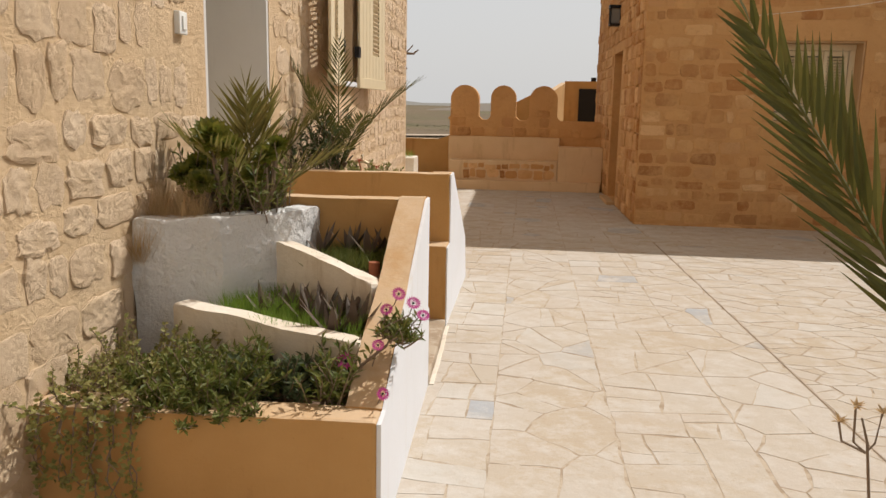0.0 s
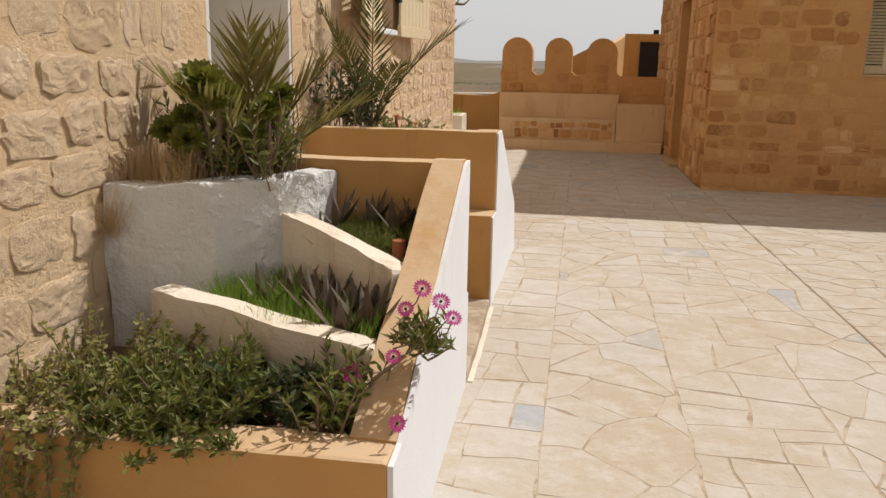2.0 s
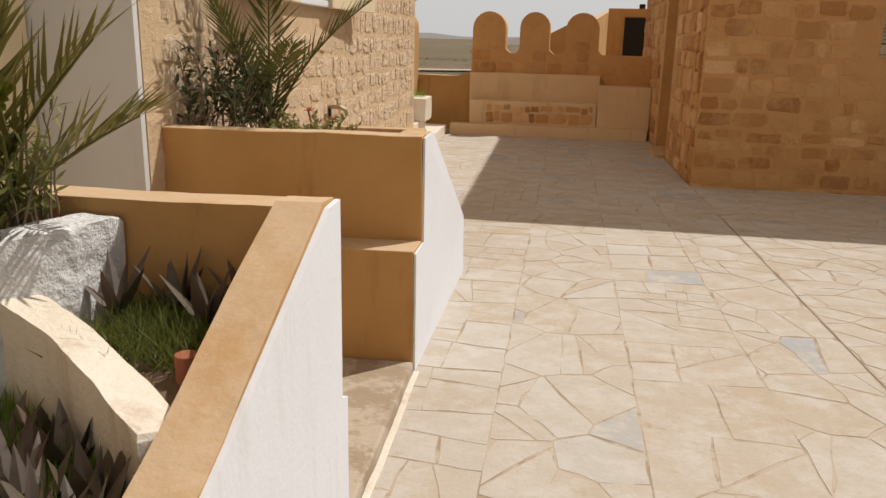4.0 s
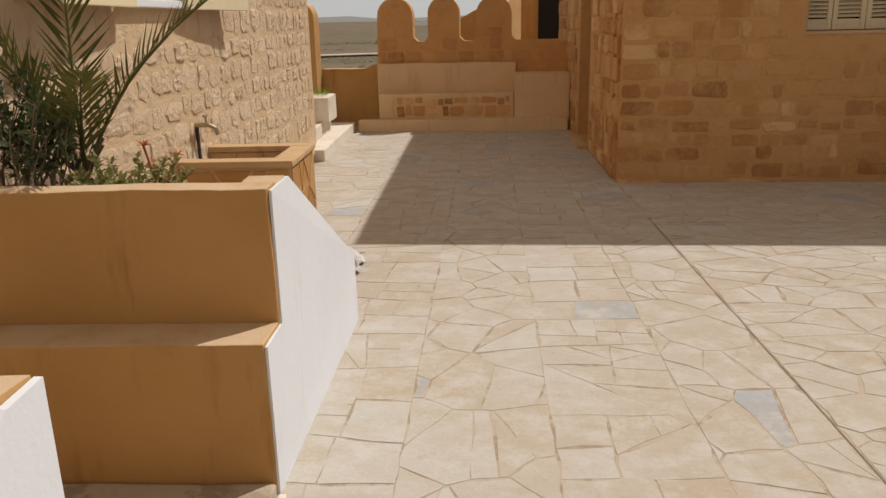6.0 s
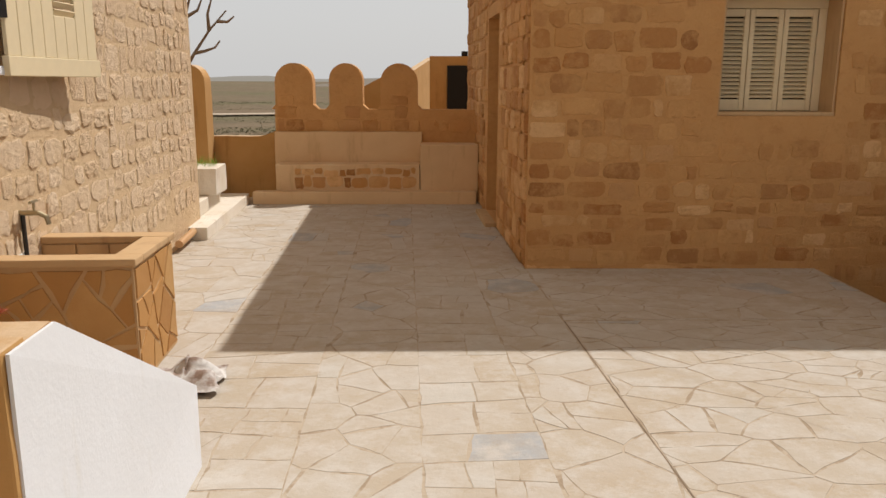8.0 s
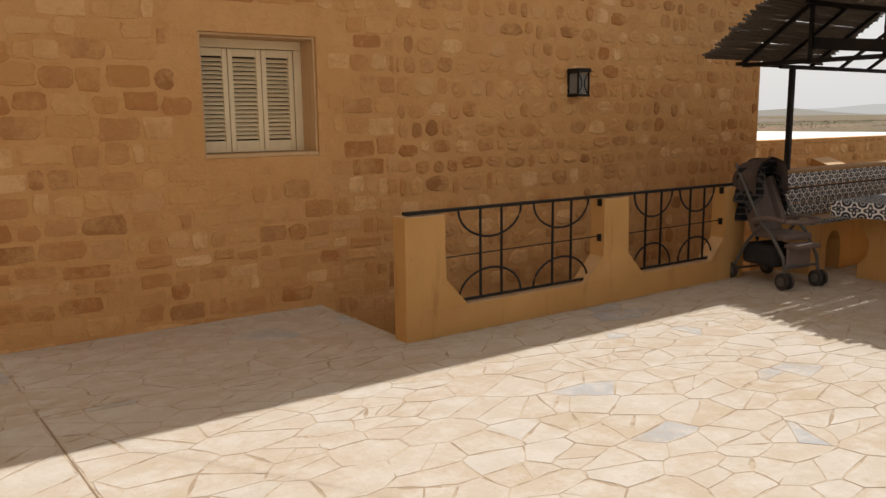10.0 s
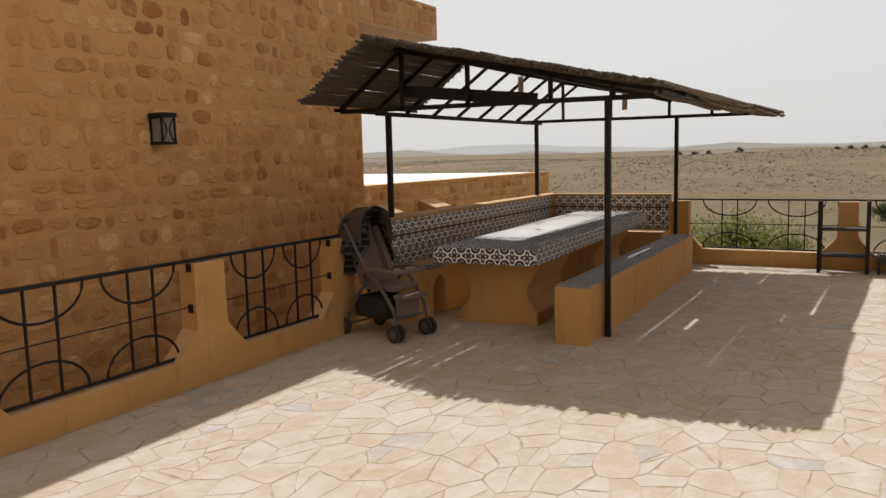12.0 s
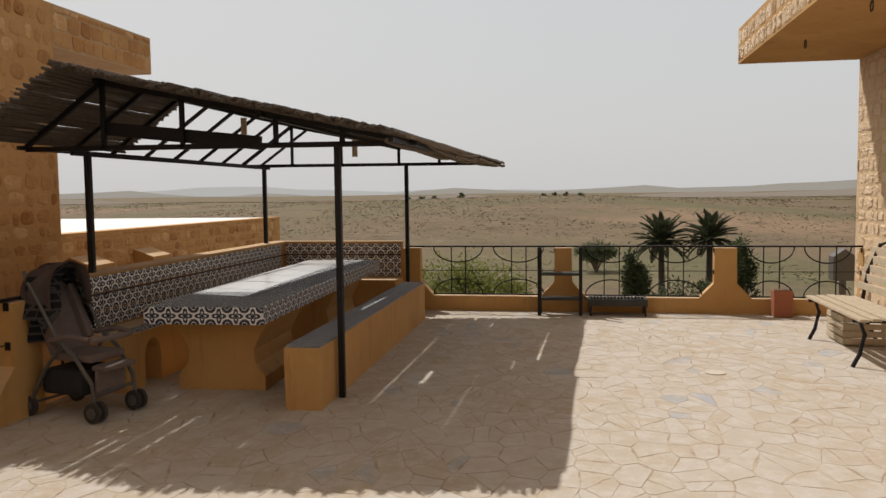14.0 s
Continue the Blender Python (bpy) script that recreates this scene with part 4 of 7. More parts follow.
def reeds(name, x0, x1, ya, za, yb, zb, step, skip, open_slots=6, ragged=0.12):
    """Reed canes laid along x, from eave to ridge."""
    bm = bmesh.new()
    length = math.hypot(yb - ya, zb - za)
    n = int(length / step)
    slots = []
    for _ in range(open_slots):
        c, w = rng.uniform(x0, x1 - 0.8), rng.uniform(0.4, 1.1)
        f = rng.uniform(0.05, 0.95)
        slots.append((f - 0.009, f + 0.009, c, c + w))
    for k in range(n + 1):
        f = k / n
        for layer in range(2):
            if rng.random() < skip:
                continue
            a = x0 + rng.uniform(-0.06, 0.1)
            b = x1 + rng.uniform(-ragged, ragged)
            y = ya + (yb - ya) * f + rng.uniform(-0.01, 0.01)
            skew = 0.17 * (1 - f) if yb > ya else 0.0
            z = za + (zb - za) * f + 0.014 + layer * 0.018 + rng.uniform(0, 0.012)
            pts = []
            m = 5
            for i in range(m + 1):
                x = a + (b - a) * i / m
                pts.append((x, y + skew * (1 - i / m) + rng.uniform(-0.012, 0.012), z + rng.uniform(-0.008, 0.008)))
            thick = rng.uniform(0.0095, 0.015)
            slot = [q for q in slots if q[0] < f < q[1]]
            if slot and slot[0][2] > a + 0.1 and slot[0][3] < b - 0.1:
                tube([(a, y + skew, z), (slot[0][2] + rng.uniform(-0.05, 0.05), y + skew * 0.5, z)], thick, bm, 5)
                tube([(slot[0][3] + rng.uniform(-0.05, 0.05), y + skew * 0.5, z), (b, y, z)], thick, bm, 5)
            else:
                tube(pts, thick, bm, 5)
    return part(name, bm, M_CANE, perg, "ragged grey-brown reed canes")


reeds("reed_roof", 8.22, 14.2, EY, ZE, RY, ZR, 0.018, 0.02)
reeds("reed_roof", 8.22, 10.3, LY, ZL, RY, ZR, 0.02, 0.03, 0, 0.012)
for k in range(26):
    # split canes hanging loose along the front eave
    a = rng.uniform(8.25, 12.4)
    b = min(14.3, a + rng.uniform(1.2, 3.2))
    y0, z0, sag = EY + rng.uniform(-0.05, 0.16), ZE + rng.uniform(-0.045, 0.05), rng.uniform(0.0, 0.05)
    pts = [(a + (b - a) * i / 6, y0 + 0.17 * (1 - (a + (b - a) * i / 6 - 8.2) / 6.0) + rng.uniform(-0.012, 0.012), z0 - sag * math.sin(math.pi * i / 6) + rng.uniform(-0.006, 0.006)) for i in range(7)]
    part("loose_cane", tube(pts, rng.uniform(0.012, 0.021), sides=6), M_CANE_PALE, perg)
for k in range(22):
    # layered cane ends along the near gable
    f = rng.random()
    y0, z0 = EY + 0.17 + (RY - EY - 0.17) * f, ZE + (ZR - ZE) * f + rng.uniform(0.025, 0.05)
    a = 8.17 + rng.uniform(-0.04, 0.08)
    part("loose_cane", tube([(a, y0, z0), (a + 0.5, y0 + rng.uniform(-0.03, 0.03), z0), (a + rng.uniform(0.9, 1.9), y0 + rng.uniform(-0.05, 0.05), z0 - 0.02)], rng.uniform(0.008, 0.014), sides=6), M_CANE, perg)

for x, y, z in ((9.6, 6.0, 2.33), (10.4, 5.2, 2.17)):
    part("hanging_lath", beam((x, y, z - 0.17), (x, y, z), 0.05, 0.018), M_WOOD, perg, "short pale wooden lath hanging from the roof")
part("cable", tube([(9.03, 7.19, 2.0), (9.02, 7.17, 1.6), (9.03, 7.17, 1.2), (9.05, 7.18, 0.98)], 0.006, sides=5), M_IRON, perg)

# ---- plants ----
def leaf_material(name, colors, rough=0.5, glow=0.38):
    """Leaf: each blade a shade of its own, some light passing through."""
    m = Nodes(name, rough)
    c = m.ramp(m.chance(), *[(i / max(1, len(colors) - 1), col) for i, col in enumerate(colors)])
    c = m.mix(m.noise(30, 3), c, tuple(v * 1.3 for v in colors[0]))
    m.done(c)
    tr = m.n("ShaderNodeBsdfTranslucent")
    m.link(c, tr.inputs[0])
    mixer = m.n("ShaderNodeMixShader")
    mixer.inputs[0].default_value = glow
    m.link(m.bsdf.outputs[0], mixer.inputs[1])
    m.link(tr.outputs[0], mixer.inputs[2])
    m.link(mixer.outputs[0], m.t.nodes["Material Output"].inputs[0])
    return m.mat


M_PALM = leaf_material("palm_leaf", [(0.144, 0.132, 0.038), (0.24, 0.204, 0.058), (0.36, 0.294, 0.102), (0.102, 0.102, 0.029)])
M_PALMDARK = leaf_material("dark_palm_leaf", [(0.07, 0.072, 0.018), (0.13, 0.125, 0.03), (0.20, 0.18, 0.05)], 0.42, 0.2)
M_DRY = leaf_material("dry_straw", [(0.432, 0.3, 0.156), (0.54, 0.396, 0.216), (0.324, 0.228, 0.12)], 0.8)
M_AEON = leaf_material("fleshy_green_leaf", [(0.085, 0.105, 0.014), (0.17, 0.17, 0.026), (0.33, 0.28, 0.055)], 0.35)
M_GRASS = leaf_material("fresh_grass", [(0.156, 0.252, 0.036), (0.24, 0.336, 0.06), (0.3, 0.348, 0.084)], 0.5)
M_COVER = leaf_material("yellow_green_leaf", [(0.202, 0.209, 0.062), (0.326, 0.302, 0.101), (0.465, 0.388, 0.155), (0.155, 0.171, 0.054), (0.372, 0.248, 0.124)], 0.6)
M_SHRUB = leaf_material("deep_green_leaf", [(0.072, 0.094, 0.017), (0.16, 0.181, 0.041), (0.319, 0.297, 0.087), (0.087, 0.109, 0.026)], 0.5)
M_AGAVE = leaf_material("brown_spotted_succulent", [(0.09, 0.062, 0.045), (0.14, 0.10, 0.075), (0.11, 0.07, 0.05), (0.32, 0.30, 0.27), (0.12, 0.075, 0.055), (0.10, 0.095, 0.05), (0.085, 0.06, 0.045)], 0.5, 0.1)
M_PETAL = leaf_material("magenta_petal", [(0.42, 0.03, 0.22), (0.50, 0.06, 0.30), (0.34, 0.02, 0.17)], 0.5)
M_RED = leaf_material("red_flower", [(0.40, 0.10, 0.05), (0.30, 0.12, 0.06)], 0.6)
M_TWIG = plain("grey_twig", (0.22, 0.16, 0.11), 0.9, 0, 0.35, 20)
M_BUSH = leaf_material("dark_bush_leaf", [(0.045, 0.06, 0.025), (0.08, 0.10, 0.04), (0.11, 0.13, 0.05)], 0.6)
M_FARLEAF = leaf_material("dusty_date_leaf", [(0.035, 0.043, 0.022), (0.06, 0.07, 0.035), (0.085, 0.09, 0.05)], 0.6)


def blade(bm, base, tip, width, normal, fold=0.25, belly=0.35):
    """A folded lance-shaped leaf."""
    base, tip = Vector(base), Vector(tip)
    d = tip - base
    side = d.cross(normal)
    if side.length < 1e-6:
        side = d.cross(Vector((0.3, 0.5, 0.8)))
    side.normalize()
    up = side.cross(d).normalized()
    midp = base + d * belly
    v = [bm.verts.new(p) for p in (base, midp + side * width / 2 + up * width * fold, tip, midp - side * width / 2 + up * width * fold, midp)]
    bm.faces.new((v[0], v[1], v[4]))
    bm.faces.new((v[1], v[2], v[4]))
    bm.faces.new((v[0], v[4], v[3]))
    bm.faces.new((v[4], v[2], v[3]))


def keep_normals(name, bm, mat, parent, label=""):
    """Links leaves without turning their faces."""
    bmesh.ops.translate(bm, verts=bm.verts, vec=-base_of(parent))
    me = bpy.data.meshes.new(name)
    bm.to_mesh(me)
    bm.free()
    me.materials.append(mat)
    ob = new(name, me)
    ob.parent = parent
    return tagged(ob, label)


def frond(points, leaf, pairs, r, bm=None, start=0.22, wide=0.015, spread=0.85, facing=(0, 0, 1)):
    """A palm frond: a tapering stalk along points with stiff leaflets on both sides."""
    bm = bm if bm is not None else bmesh.new()
    pts = [Vector(p) for p in points]

    def at(f):
        x = f * (len(pts) - 1)
        i = min(int(x), len(pts) - 2)
        return pts[i].lerp(pts[i + 1], x - i), (pts[i + 1] - pts[i]).normalized()

    smooth = [at(k / 10)[0] for k in range(11)]
    tube(smooth, 0.009, bm, 5, 0.002)
    for k in range(pairs):
        f = start + (1 - start) * (k + 0.5) / pairs
        p, d = at(f)
        side = d.cross(Vector(facing))
        if side.length < 0.1:
            side = d.cross(Vector((0, 1, 0)))
        side.normalize()
        up = side.cross(d).normalized()
        size = leaf * (0.55 + 0.9 * math.sin(math.pi * min(1, 0.25 + 0.75 * (f - start) / (1 - start)))) * 0.8
        for s in (-1, 1):
            way = (d * (0.75 + 0.5 * f) + side * s * spread * r.uniform(0.8, 1.15) + up * r.uniform(0.1, 0.45)).normalized()
            blade(bm, p, p + way * size * r.uniform(0.85, 1.1), wide * r.uniform(0.8, 1.2), up, 0.3, 0.3)
    for s in (-0.15, 0.15):
        p, d = at(1.0)
        blade(bm, p, p + (d + Vector((s, s, 0))).normalized() * leaf * 0.6, wide * 0.8, Vector((0, 0, 1)))
    return bm


def arc(base, azimuth, length, lean, droop, n=6):
    """Points of a stalk that starts leaning out by lean degrees from upright and bends by droop more."""
    p = Vector(base)
    pts = [p.copy()]
    for k in range(n):
        a = radians(lean + droop * (k + 0.5) / n)
        p = p + Vector((math.sin(a) * math.cos(azimuth), math.sin(a) * math.sin(azimuth), math.cos(a))) * length / n
        pts.append(p.copy())
    return pts


def palm_plant(base, fronds, label, leaf, pairs, m=ML, seed=1, mat=M_PALM, wide=0.019):
    r = random.Random(seed)
    s = thing("palm_plant", base, label, "palm", m, "young palms")
    for az, length, lean, droop in fronds:
        keep_normals("frond", frond(arc(base, radians(az), length, lean, droop), leaf, pairs, r, wide=wide), mat, s)
    st = bmesh.new()
    for k in range(14):
        az = r.uniform(0, 6.28)
        tube(arc(base, az, r.uniform(0.08, 0.2), r.uniform(5, 40), 10, 3), 0.012, st, 5, 0.005)
    part("crown_base", st, M_TWIG, s)
    return s


palm_plant((0.33, 2.1, 0.87), [(100, 0.55, 2, 5), (45, 0.55, 9, 10), (205, 0.46, 30, 14), (15, 0.55, 24, 20), (95, 0.5, 12, 12), (10, 0.5, 44, 20), (250, 0.4, 30, 18)],
           "young date palm with dusty olive fronds in the planter", 0.23, 17)
palm_plant((0.28, 4.25, 0.88), [(0, 0.86, 22, 36), (95, 0.92, 3, 5), (215, 0.85, 18, 12), (-60, 0.7, 38, 30), (255, 0.7, 26, 16)],
           "young date palm with stiff fronds in the tall planter", 0.19, 24, ML, 2, M_PALMDARK, 0.014)


def leafy(bm_leaf, bm_stem, base, way, length, leaves, size, r, width=0.4, curl=0.25):
    """One sprig: a thin bent stem with leaves all along."""
    p, d = Vector(base), Vector(way).normalized()
    pts = [p.copy()]
    n = 5
    for k in range(n):
        d = (d + Vector((r.uniform(-1, 1), r.uniform(-1, 1), r.uniform(-0.7, 1))) * curl).normalized()
        p = p + d * length / n
        pts.append(p.copy())
    tube(pts, 0.0035, bm_stem, 4, 0.0015)
    for k in range(leaves):
        x = (0.25 + 0.75 * k / leaves) * n
        i = min(int(x), n - 1)
        q = pts[i].lerp(pts[i + 1], x - i)
        out = Vector((r.uniform(-1, 1), r.uniform(-1, 1), r.uniform(-0.2, 1.2))).normalized()
        s = size * r.uniform(0.7, 1.3)
        blade(bm_leaf, q, q + out * s, s * width, Vector((r.uniform(-1, 1), r.uniform(-1, 1), 1)), 0.15, 0.5)


def shrub(name, label, category, base, spots, mat, leaves, size, r, m=ML, width=0.4, twig=M_TWIG):
    s = thing(name, base, label, category, m)
    a, b = bmesh.new(), bmesh.new()
    for p, way, length in spots:
        leafy(a, b, p, way, length, leaves, size, r, width)
    keep_normals("foliage", a, mat, s)
    tagged(part("stem_tangle", b, twig, s), "thin tangled stems", kind="stuff")
    return s


r = random.Random(7)


def mound(u, v, z, wide, n, low, high, lift=0.5):
    """Sprigs that fan out from a small patch, for a rounded clump."""
    out = []
    for _ in range(n):
        t, f = r.uniform(0, 6.2832), math.sqrt(r.random())
        way = (math.cos(t) * f * 1.2, math.sin(t) * f * 1.2, lift + r.uniform(0, 0.7))
        out.append(((u + wide * f * math.cos(t), v + wide * f * math.sin(t), z), way, r.uniform(low, high)))
    return out


spots = mound(0.2, 1.25, 0.37, 0.2, 80, 0.12, 0.26, 0.3) + mound(0.08, 1.02, 0.4, 0.12, 40, 0.12, 0.24, 0.1) + mound(0.3, 1.05, 0.38, 0.12, 36, 0.1, 0.2, 0.2)
shrub("trailing_succulent", "yellow-green trailing plant with small leaves spilling over the planter", "plant", (0.25, 1.2, 0.37), spots, M_COVER, 26, 0.019, r, width=0.75)
hang = thing("hanging_vine", (0.2, 0.92, 0.4), "thin trailing stems hanging over the ochre planter wall", "plant", ML)
a, b = bmesh.new(), bmesh.new()
for k in range(13):
    u = r.choice((0.03, 0.08, 0.14, 0.2, 0.26, 0.34)) + r.uniform(-0.03, 0.03)
    drop = r.uniform(0.12, 0.42)
    pts = [Vector((u, 1.0, 0.43)), Vector((u, 0.92, 0.44)), Vector((u, 0.895, 0.40))]
    pts += [Vector((u + r.uniform(-0.02, 0.02), 0.89 + r.uniform(-0.02, 0.01), 0.40 - drop * i / 6)) for i in range(1, 7)]
    tube(pts, 0.004, b, 4, 0.002)
    for q in pts[1:]:
        for _ in range(5):
            out = Vector((r.uniform(-1, 1), r.uniform(-1, 0.2), r.uniform(-0.5, 0.8))).normalized()
            q2 = q + Vector((r.uniform(-0.015, 0.015), 0, r.uniform(-0.03, 0.03)))
            blade(a, q2, q2 + out * 0.025, 0.015, Vector((0, -1, 0.5)), 0.15, 0.5)
keep_normals("foliage", a, M_COVER, hang)
part("stem_tangle", b, M_TWIG, hang)
spots = mound(0.5, 1.12, 0.36, 0.13, 120, 0.14, 0.25, 0.45) + mound(0.58, 1.0, 0.38, 0.08, 30, 0.1, 0.17, 0.1)
shrub("shrub", "dense grey-green narrow-leaved shrub in the front bed", "shrub", (0.5, 1.2, 0.37), spots, M_SHRUB, 40, 0.034, r, width=0.27)
shrub("shrub", "small dark-leaved shrub beside the flowering daisies", "shrub", (0.74, 1.2, 0.37), mound(0.74, 1.22, 0.36, 0.07, 40, 0.12, 0.22), M_BUSH, 26, 0.04, r, width=0.36)

# purple daisies
daisy = thing("daisy_plant", (0.98, 1.2, 0.37), "cape daisy clump with magenta flowers leaning over the planter edge", "flower", ML)
a, b = bmesh.new(), bmesh.new()
for _ in range(34):
    p = (r.uniform(0.86, 1.0), r.uniform(1.05, 1.28), 0.37)
    leafy(a, b, p, (r.uniform(-0.2, 0.5), r.uniform(-0.3, 0.3), 1), r.uniform(0.12, 0.24), 16, 0.04, r, 0.28)
for _ in range(22):
    p = (r.uniform(1.08, 1.17), r.uniform(1.15, 1.3), r.uniform(0.56, 0.62))
    leafy(a, b, p, (r.uniform(-0.3, 0.7), r.uniform(-0.5, 0.4), r.uniform(0.2, 1)), r.uniform(0.05, 0.11), 14, 0.04, r, 0.28)
tube([(0.97, 1.18, 0.4), (1.02, 1.18, 0.52), (1.1, 1.2, 0.585)], 0.006, b, 5)
keep_normals("foliage", a, M_SHRUB, daisy)
part("stem_tangle", b, M_TWIG, daisy)
FLOWERS = [(1.19, 1.2, 0.735, 0.03), (0.965, 1.18, 0.53, 0.038), (1.135, 1.24, 0.755, 0.03), (1.225, 1.18, 0.70, 0.028), (1.085, 1.12, 0.61, 0.026), (1.1, 1.2, 0.71, 0.027), (1.12, 1.0, 0.49, 0.026)]
for x, y, z, rad in FLOWERS:
    rad *= 0.9
    fl = bmesh.new()
    n0 = Vector((r.uniform(-0.1, 0.5), -0.7, r.uniform(0.4, 0.9))).normalized()
    s0 = n0.cross(Vector((0, 0, 1))).normalized()
    t0 = s0.cross(n0)
    c0 = Vector((x, y, z))
    for k in range(17):
        t = 2 * math.pi * k / 17
        w = s0 * math.cos(t) + t0 * math.sin(t)
        blade(fl, c0 + w * rad * 0.2, c0 + w * rad + n0 * rad * 0.12, rad * 0.26, n0, 0.1, 0.65)
    flower = keep_normals("flower", fl, M_PETAL, daisy, "magenta daisy flower")
    core = bmesh.new()
    bmesh.ops.create_uvsphere(core, u_segments=8, v_segments=5, radius=rad * 0.17, matrix=Matrix.Translation(c0 + n0 * rad * 0.06))
    part("flower_centre", core, M_DARK, flower)
    part("stalk", tube([c0 - n0 * 0.01, c0 - n0 * 0.02 + Vector((-0.01, 0, -0.03)), Vector((min(x, 1.1) * 0.97, 1.2, z - 0.1))], 0.0022, sides=4), M_TWIG, daisy)

# succulents in the middle and upper cells
def rosette(base, n, length, width, r, mat=M_AGAVE, name="agave", label="purple-brown pointed succulent rosette", m=ML, open_=35, lift=0.0):
    s = thing(name, base, label, "succulent", m, "succulents of the stepped planter")
    for k in range(n):
        az = 2.4 * k + r.uniform(-0.2, 0.2)
        lean = open_ * (0.25 + 0.75 * k / n) + r.uniform(-6, 6)
        pts = arc(base, az, length * r.uniform(0.75, 1.1), lean, r.uniform(-8, 10), 4)
        bm = bmesh.new()
        side = Vector((-math.sin(az), math.cos(az), 0))
        up = Vector((math.cos(az), math.sin(az), 0.3)).normalized()
        rows = []
        for i, p in enumerate(pts):
            w = width * (0.75, 1.0, 0.85, 0.5, 0.03)[i]
            rows.append([bm.verts.new(p + side * w / 2 + up * w * 0.12), bm.verts.new(p - up * w * 0.10), bm.verts.new(p - side * w / 2 + up * w * 0.12), bm.verts.new(p + up * w * 0.05)])
        for a, b in zip(rows, rows[1:]):
            for q in range(4):
                bm.faces.new((a[q], a[(q + 1) % 4], b[(q + 1) % 4], b[q]))
        part("leaf", bm, mat, s)
    return s


for u, v, ln in ((0.62, 1.72, 0.17), (0.72, 1.62, 0.2), (0.80, 1.56, 0.2), (0.88, 1.62, 0.17), (0.93, 1.50, 0.18), (0.68, 1.80, 0.15), (0.76, 1.74, 0.16), (0.86, 1.46, 0.15), (0.54, 1.68, 0.15)):
    rosette((u, v, 0.52), 7, ln * r.uniform(0.8, 1.1), 0.042, r, open_=55)
for u, v, ln in ((0.66, 2.12, 0.16), (0.78, 2.18, 0.15), (0.88, 2.1, 0.14), (0.94, 2.2, 0.13)):
    rosette((u, v, 0.71), 6, ln, 0.036, r, open_=52)


def grass(base, area, n, height, mat, label, r, m=ML, lean=0.5, name="grass_tuft"):
    """Blades over a stretch of soil: area is (u0, v0, u1, v1, z)."""
    bm = bmesh.new()
    u0, v0, u1, v1, z = area
    for _ in range(n):
        p = Vector((r.uniform(u0, u1), r.uniform(v0, v1), z - 0.01))
        d = Vector((r.uniform(-lean, lean), r.uniform(-lean, lean), 1)).normalized() * height * r.uniform(0.5, 1.2)
        blade(bm, p, p + d, (0.35 if mat is M_DRY else 1.0) * r.uniform(0.0025, 0.0055), Vector((r.uniform(-1, 1), r.uniform(-1, 1), 0.2)), 0.2, 0.4)
    s = new(name)
    s.matrix_basis = m @ Matrix.Translation(base)
    BASE[s.name] = Vector(base)
    tagged(s, label, "grass", kind="stuff")
    keep_normals("blades", bm, mat, s)


grass((0.5, 1.75, 0.52), (0.34, 1.6, 0.68, 1.97, 0.52), 1700, 0.115, M_GRASS, "bright green grass in the middle planter cell", r)
grass((0.8, 1.6, 0.52), (0.56, 1.42, 0.98, 1.74, 0.52), 2000, 0.1, M_GRASS, "green grass between the succulents", r)
grass((0.8, 2.0, 0.73), (0.66, 1.88, 0.98, 2.24, 0.685), 1700, 0.1, M_SHRUB, "fine trailing green stems in the upper cell", r, ML, 1.1)
grass((0.1, 1.85, 0.88), (0.0, 1.72, 0.26, 2.1, 0.89), 1500, 0.2, M_DRY, "dry straw-coloured grass along the house wall", r, ML, 0.6)
grass((0.02, 1.68, 0.6), (0.01, 1.6, 0.07, 1.72, 0.75), 300, 0.2, M_DRY, "dry grass hanging at the wall corner", r, ML, 0.6)
solid("terracotta_pot", prism([(0.945 + 0.024 * math.cos(t), 1.87 + 0.024 * math.sin(t)) for t in (6.283 * k / 14 for k in range(14))], "z", 0.665, 0.735, bevel=0.004), M_TERRACOTTA, "small broken terracotta pot among the succulents", "pot", ML)
spots = [((r.uniform(0.1, 0.5), r.uniform(1.85, 2.2), 0.88), (r.uniform(-0.5, 0.5), r.uniform(-0.5, 0.3), 1), r.uniform(0.15, 0.36)) for _ in range(60)]
shrub("shrub", "tangled half-dry undergrowth round the young palm", "shrub", (0.3, 2.0, 0.88), spots, M_COVER, 9, 0.04, r, width=0.22)
spots = [((r.uniform(0.14, 0.5), r.uniform(1.86, 2.22), 0.88), (r.uniform(-0.4, 0.4), r.uniform(-0.4, 0.3), 1), r.uniform(0.12, 0.34)) for _ in range(70)]
shrub("shrub", "dark green leafy undergrowth below the palm fronds", "shrub", (0.32, 2.04, 0.88), spots, M_SHRUB, 18, 0.042, r, width=0.26)


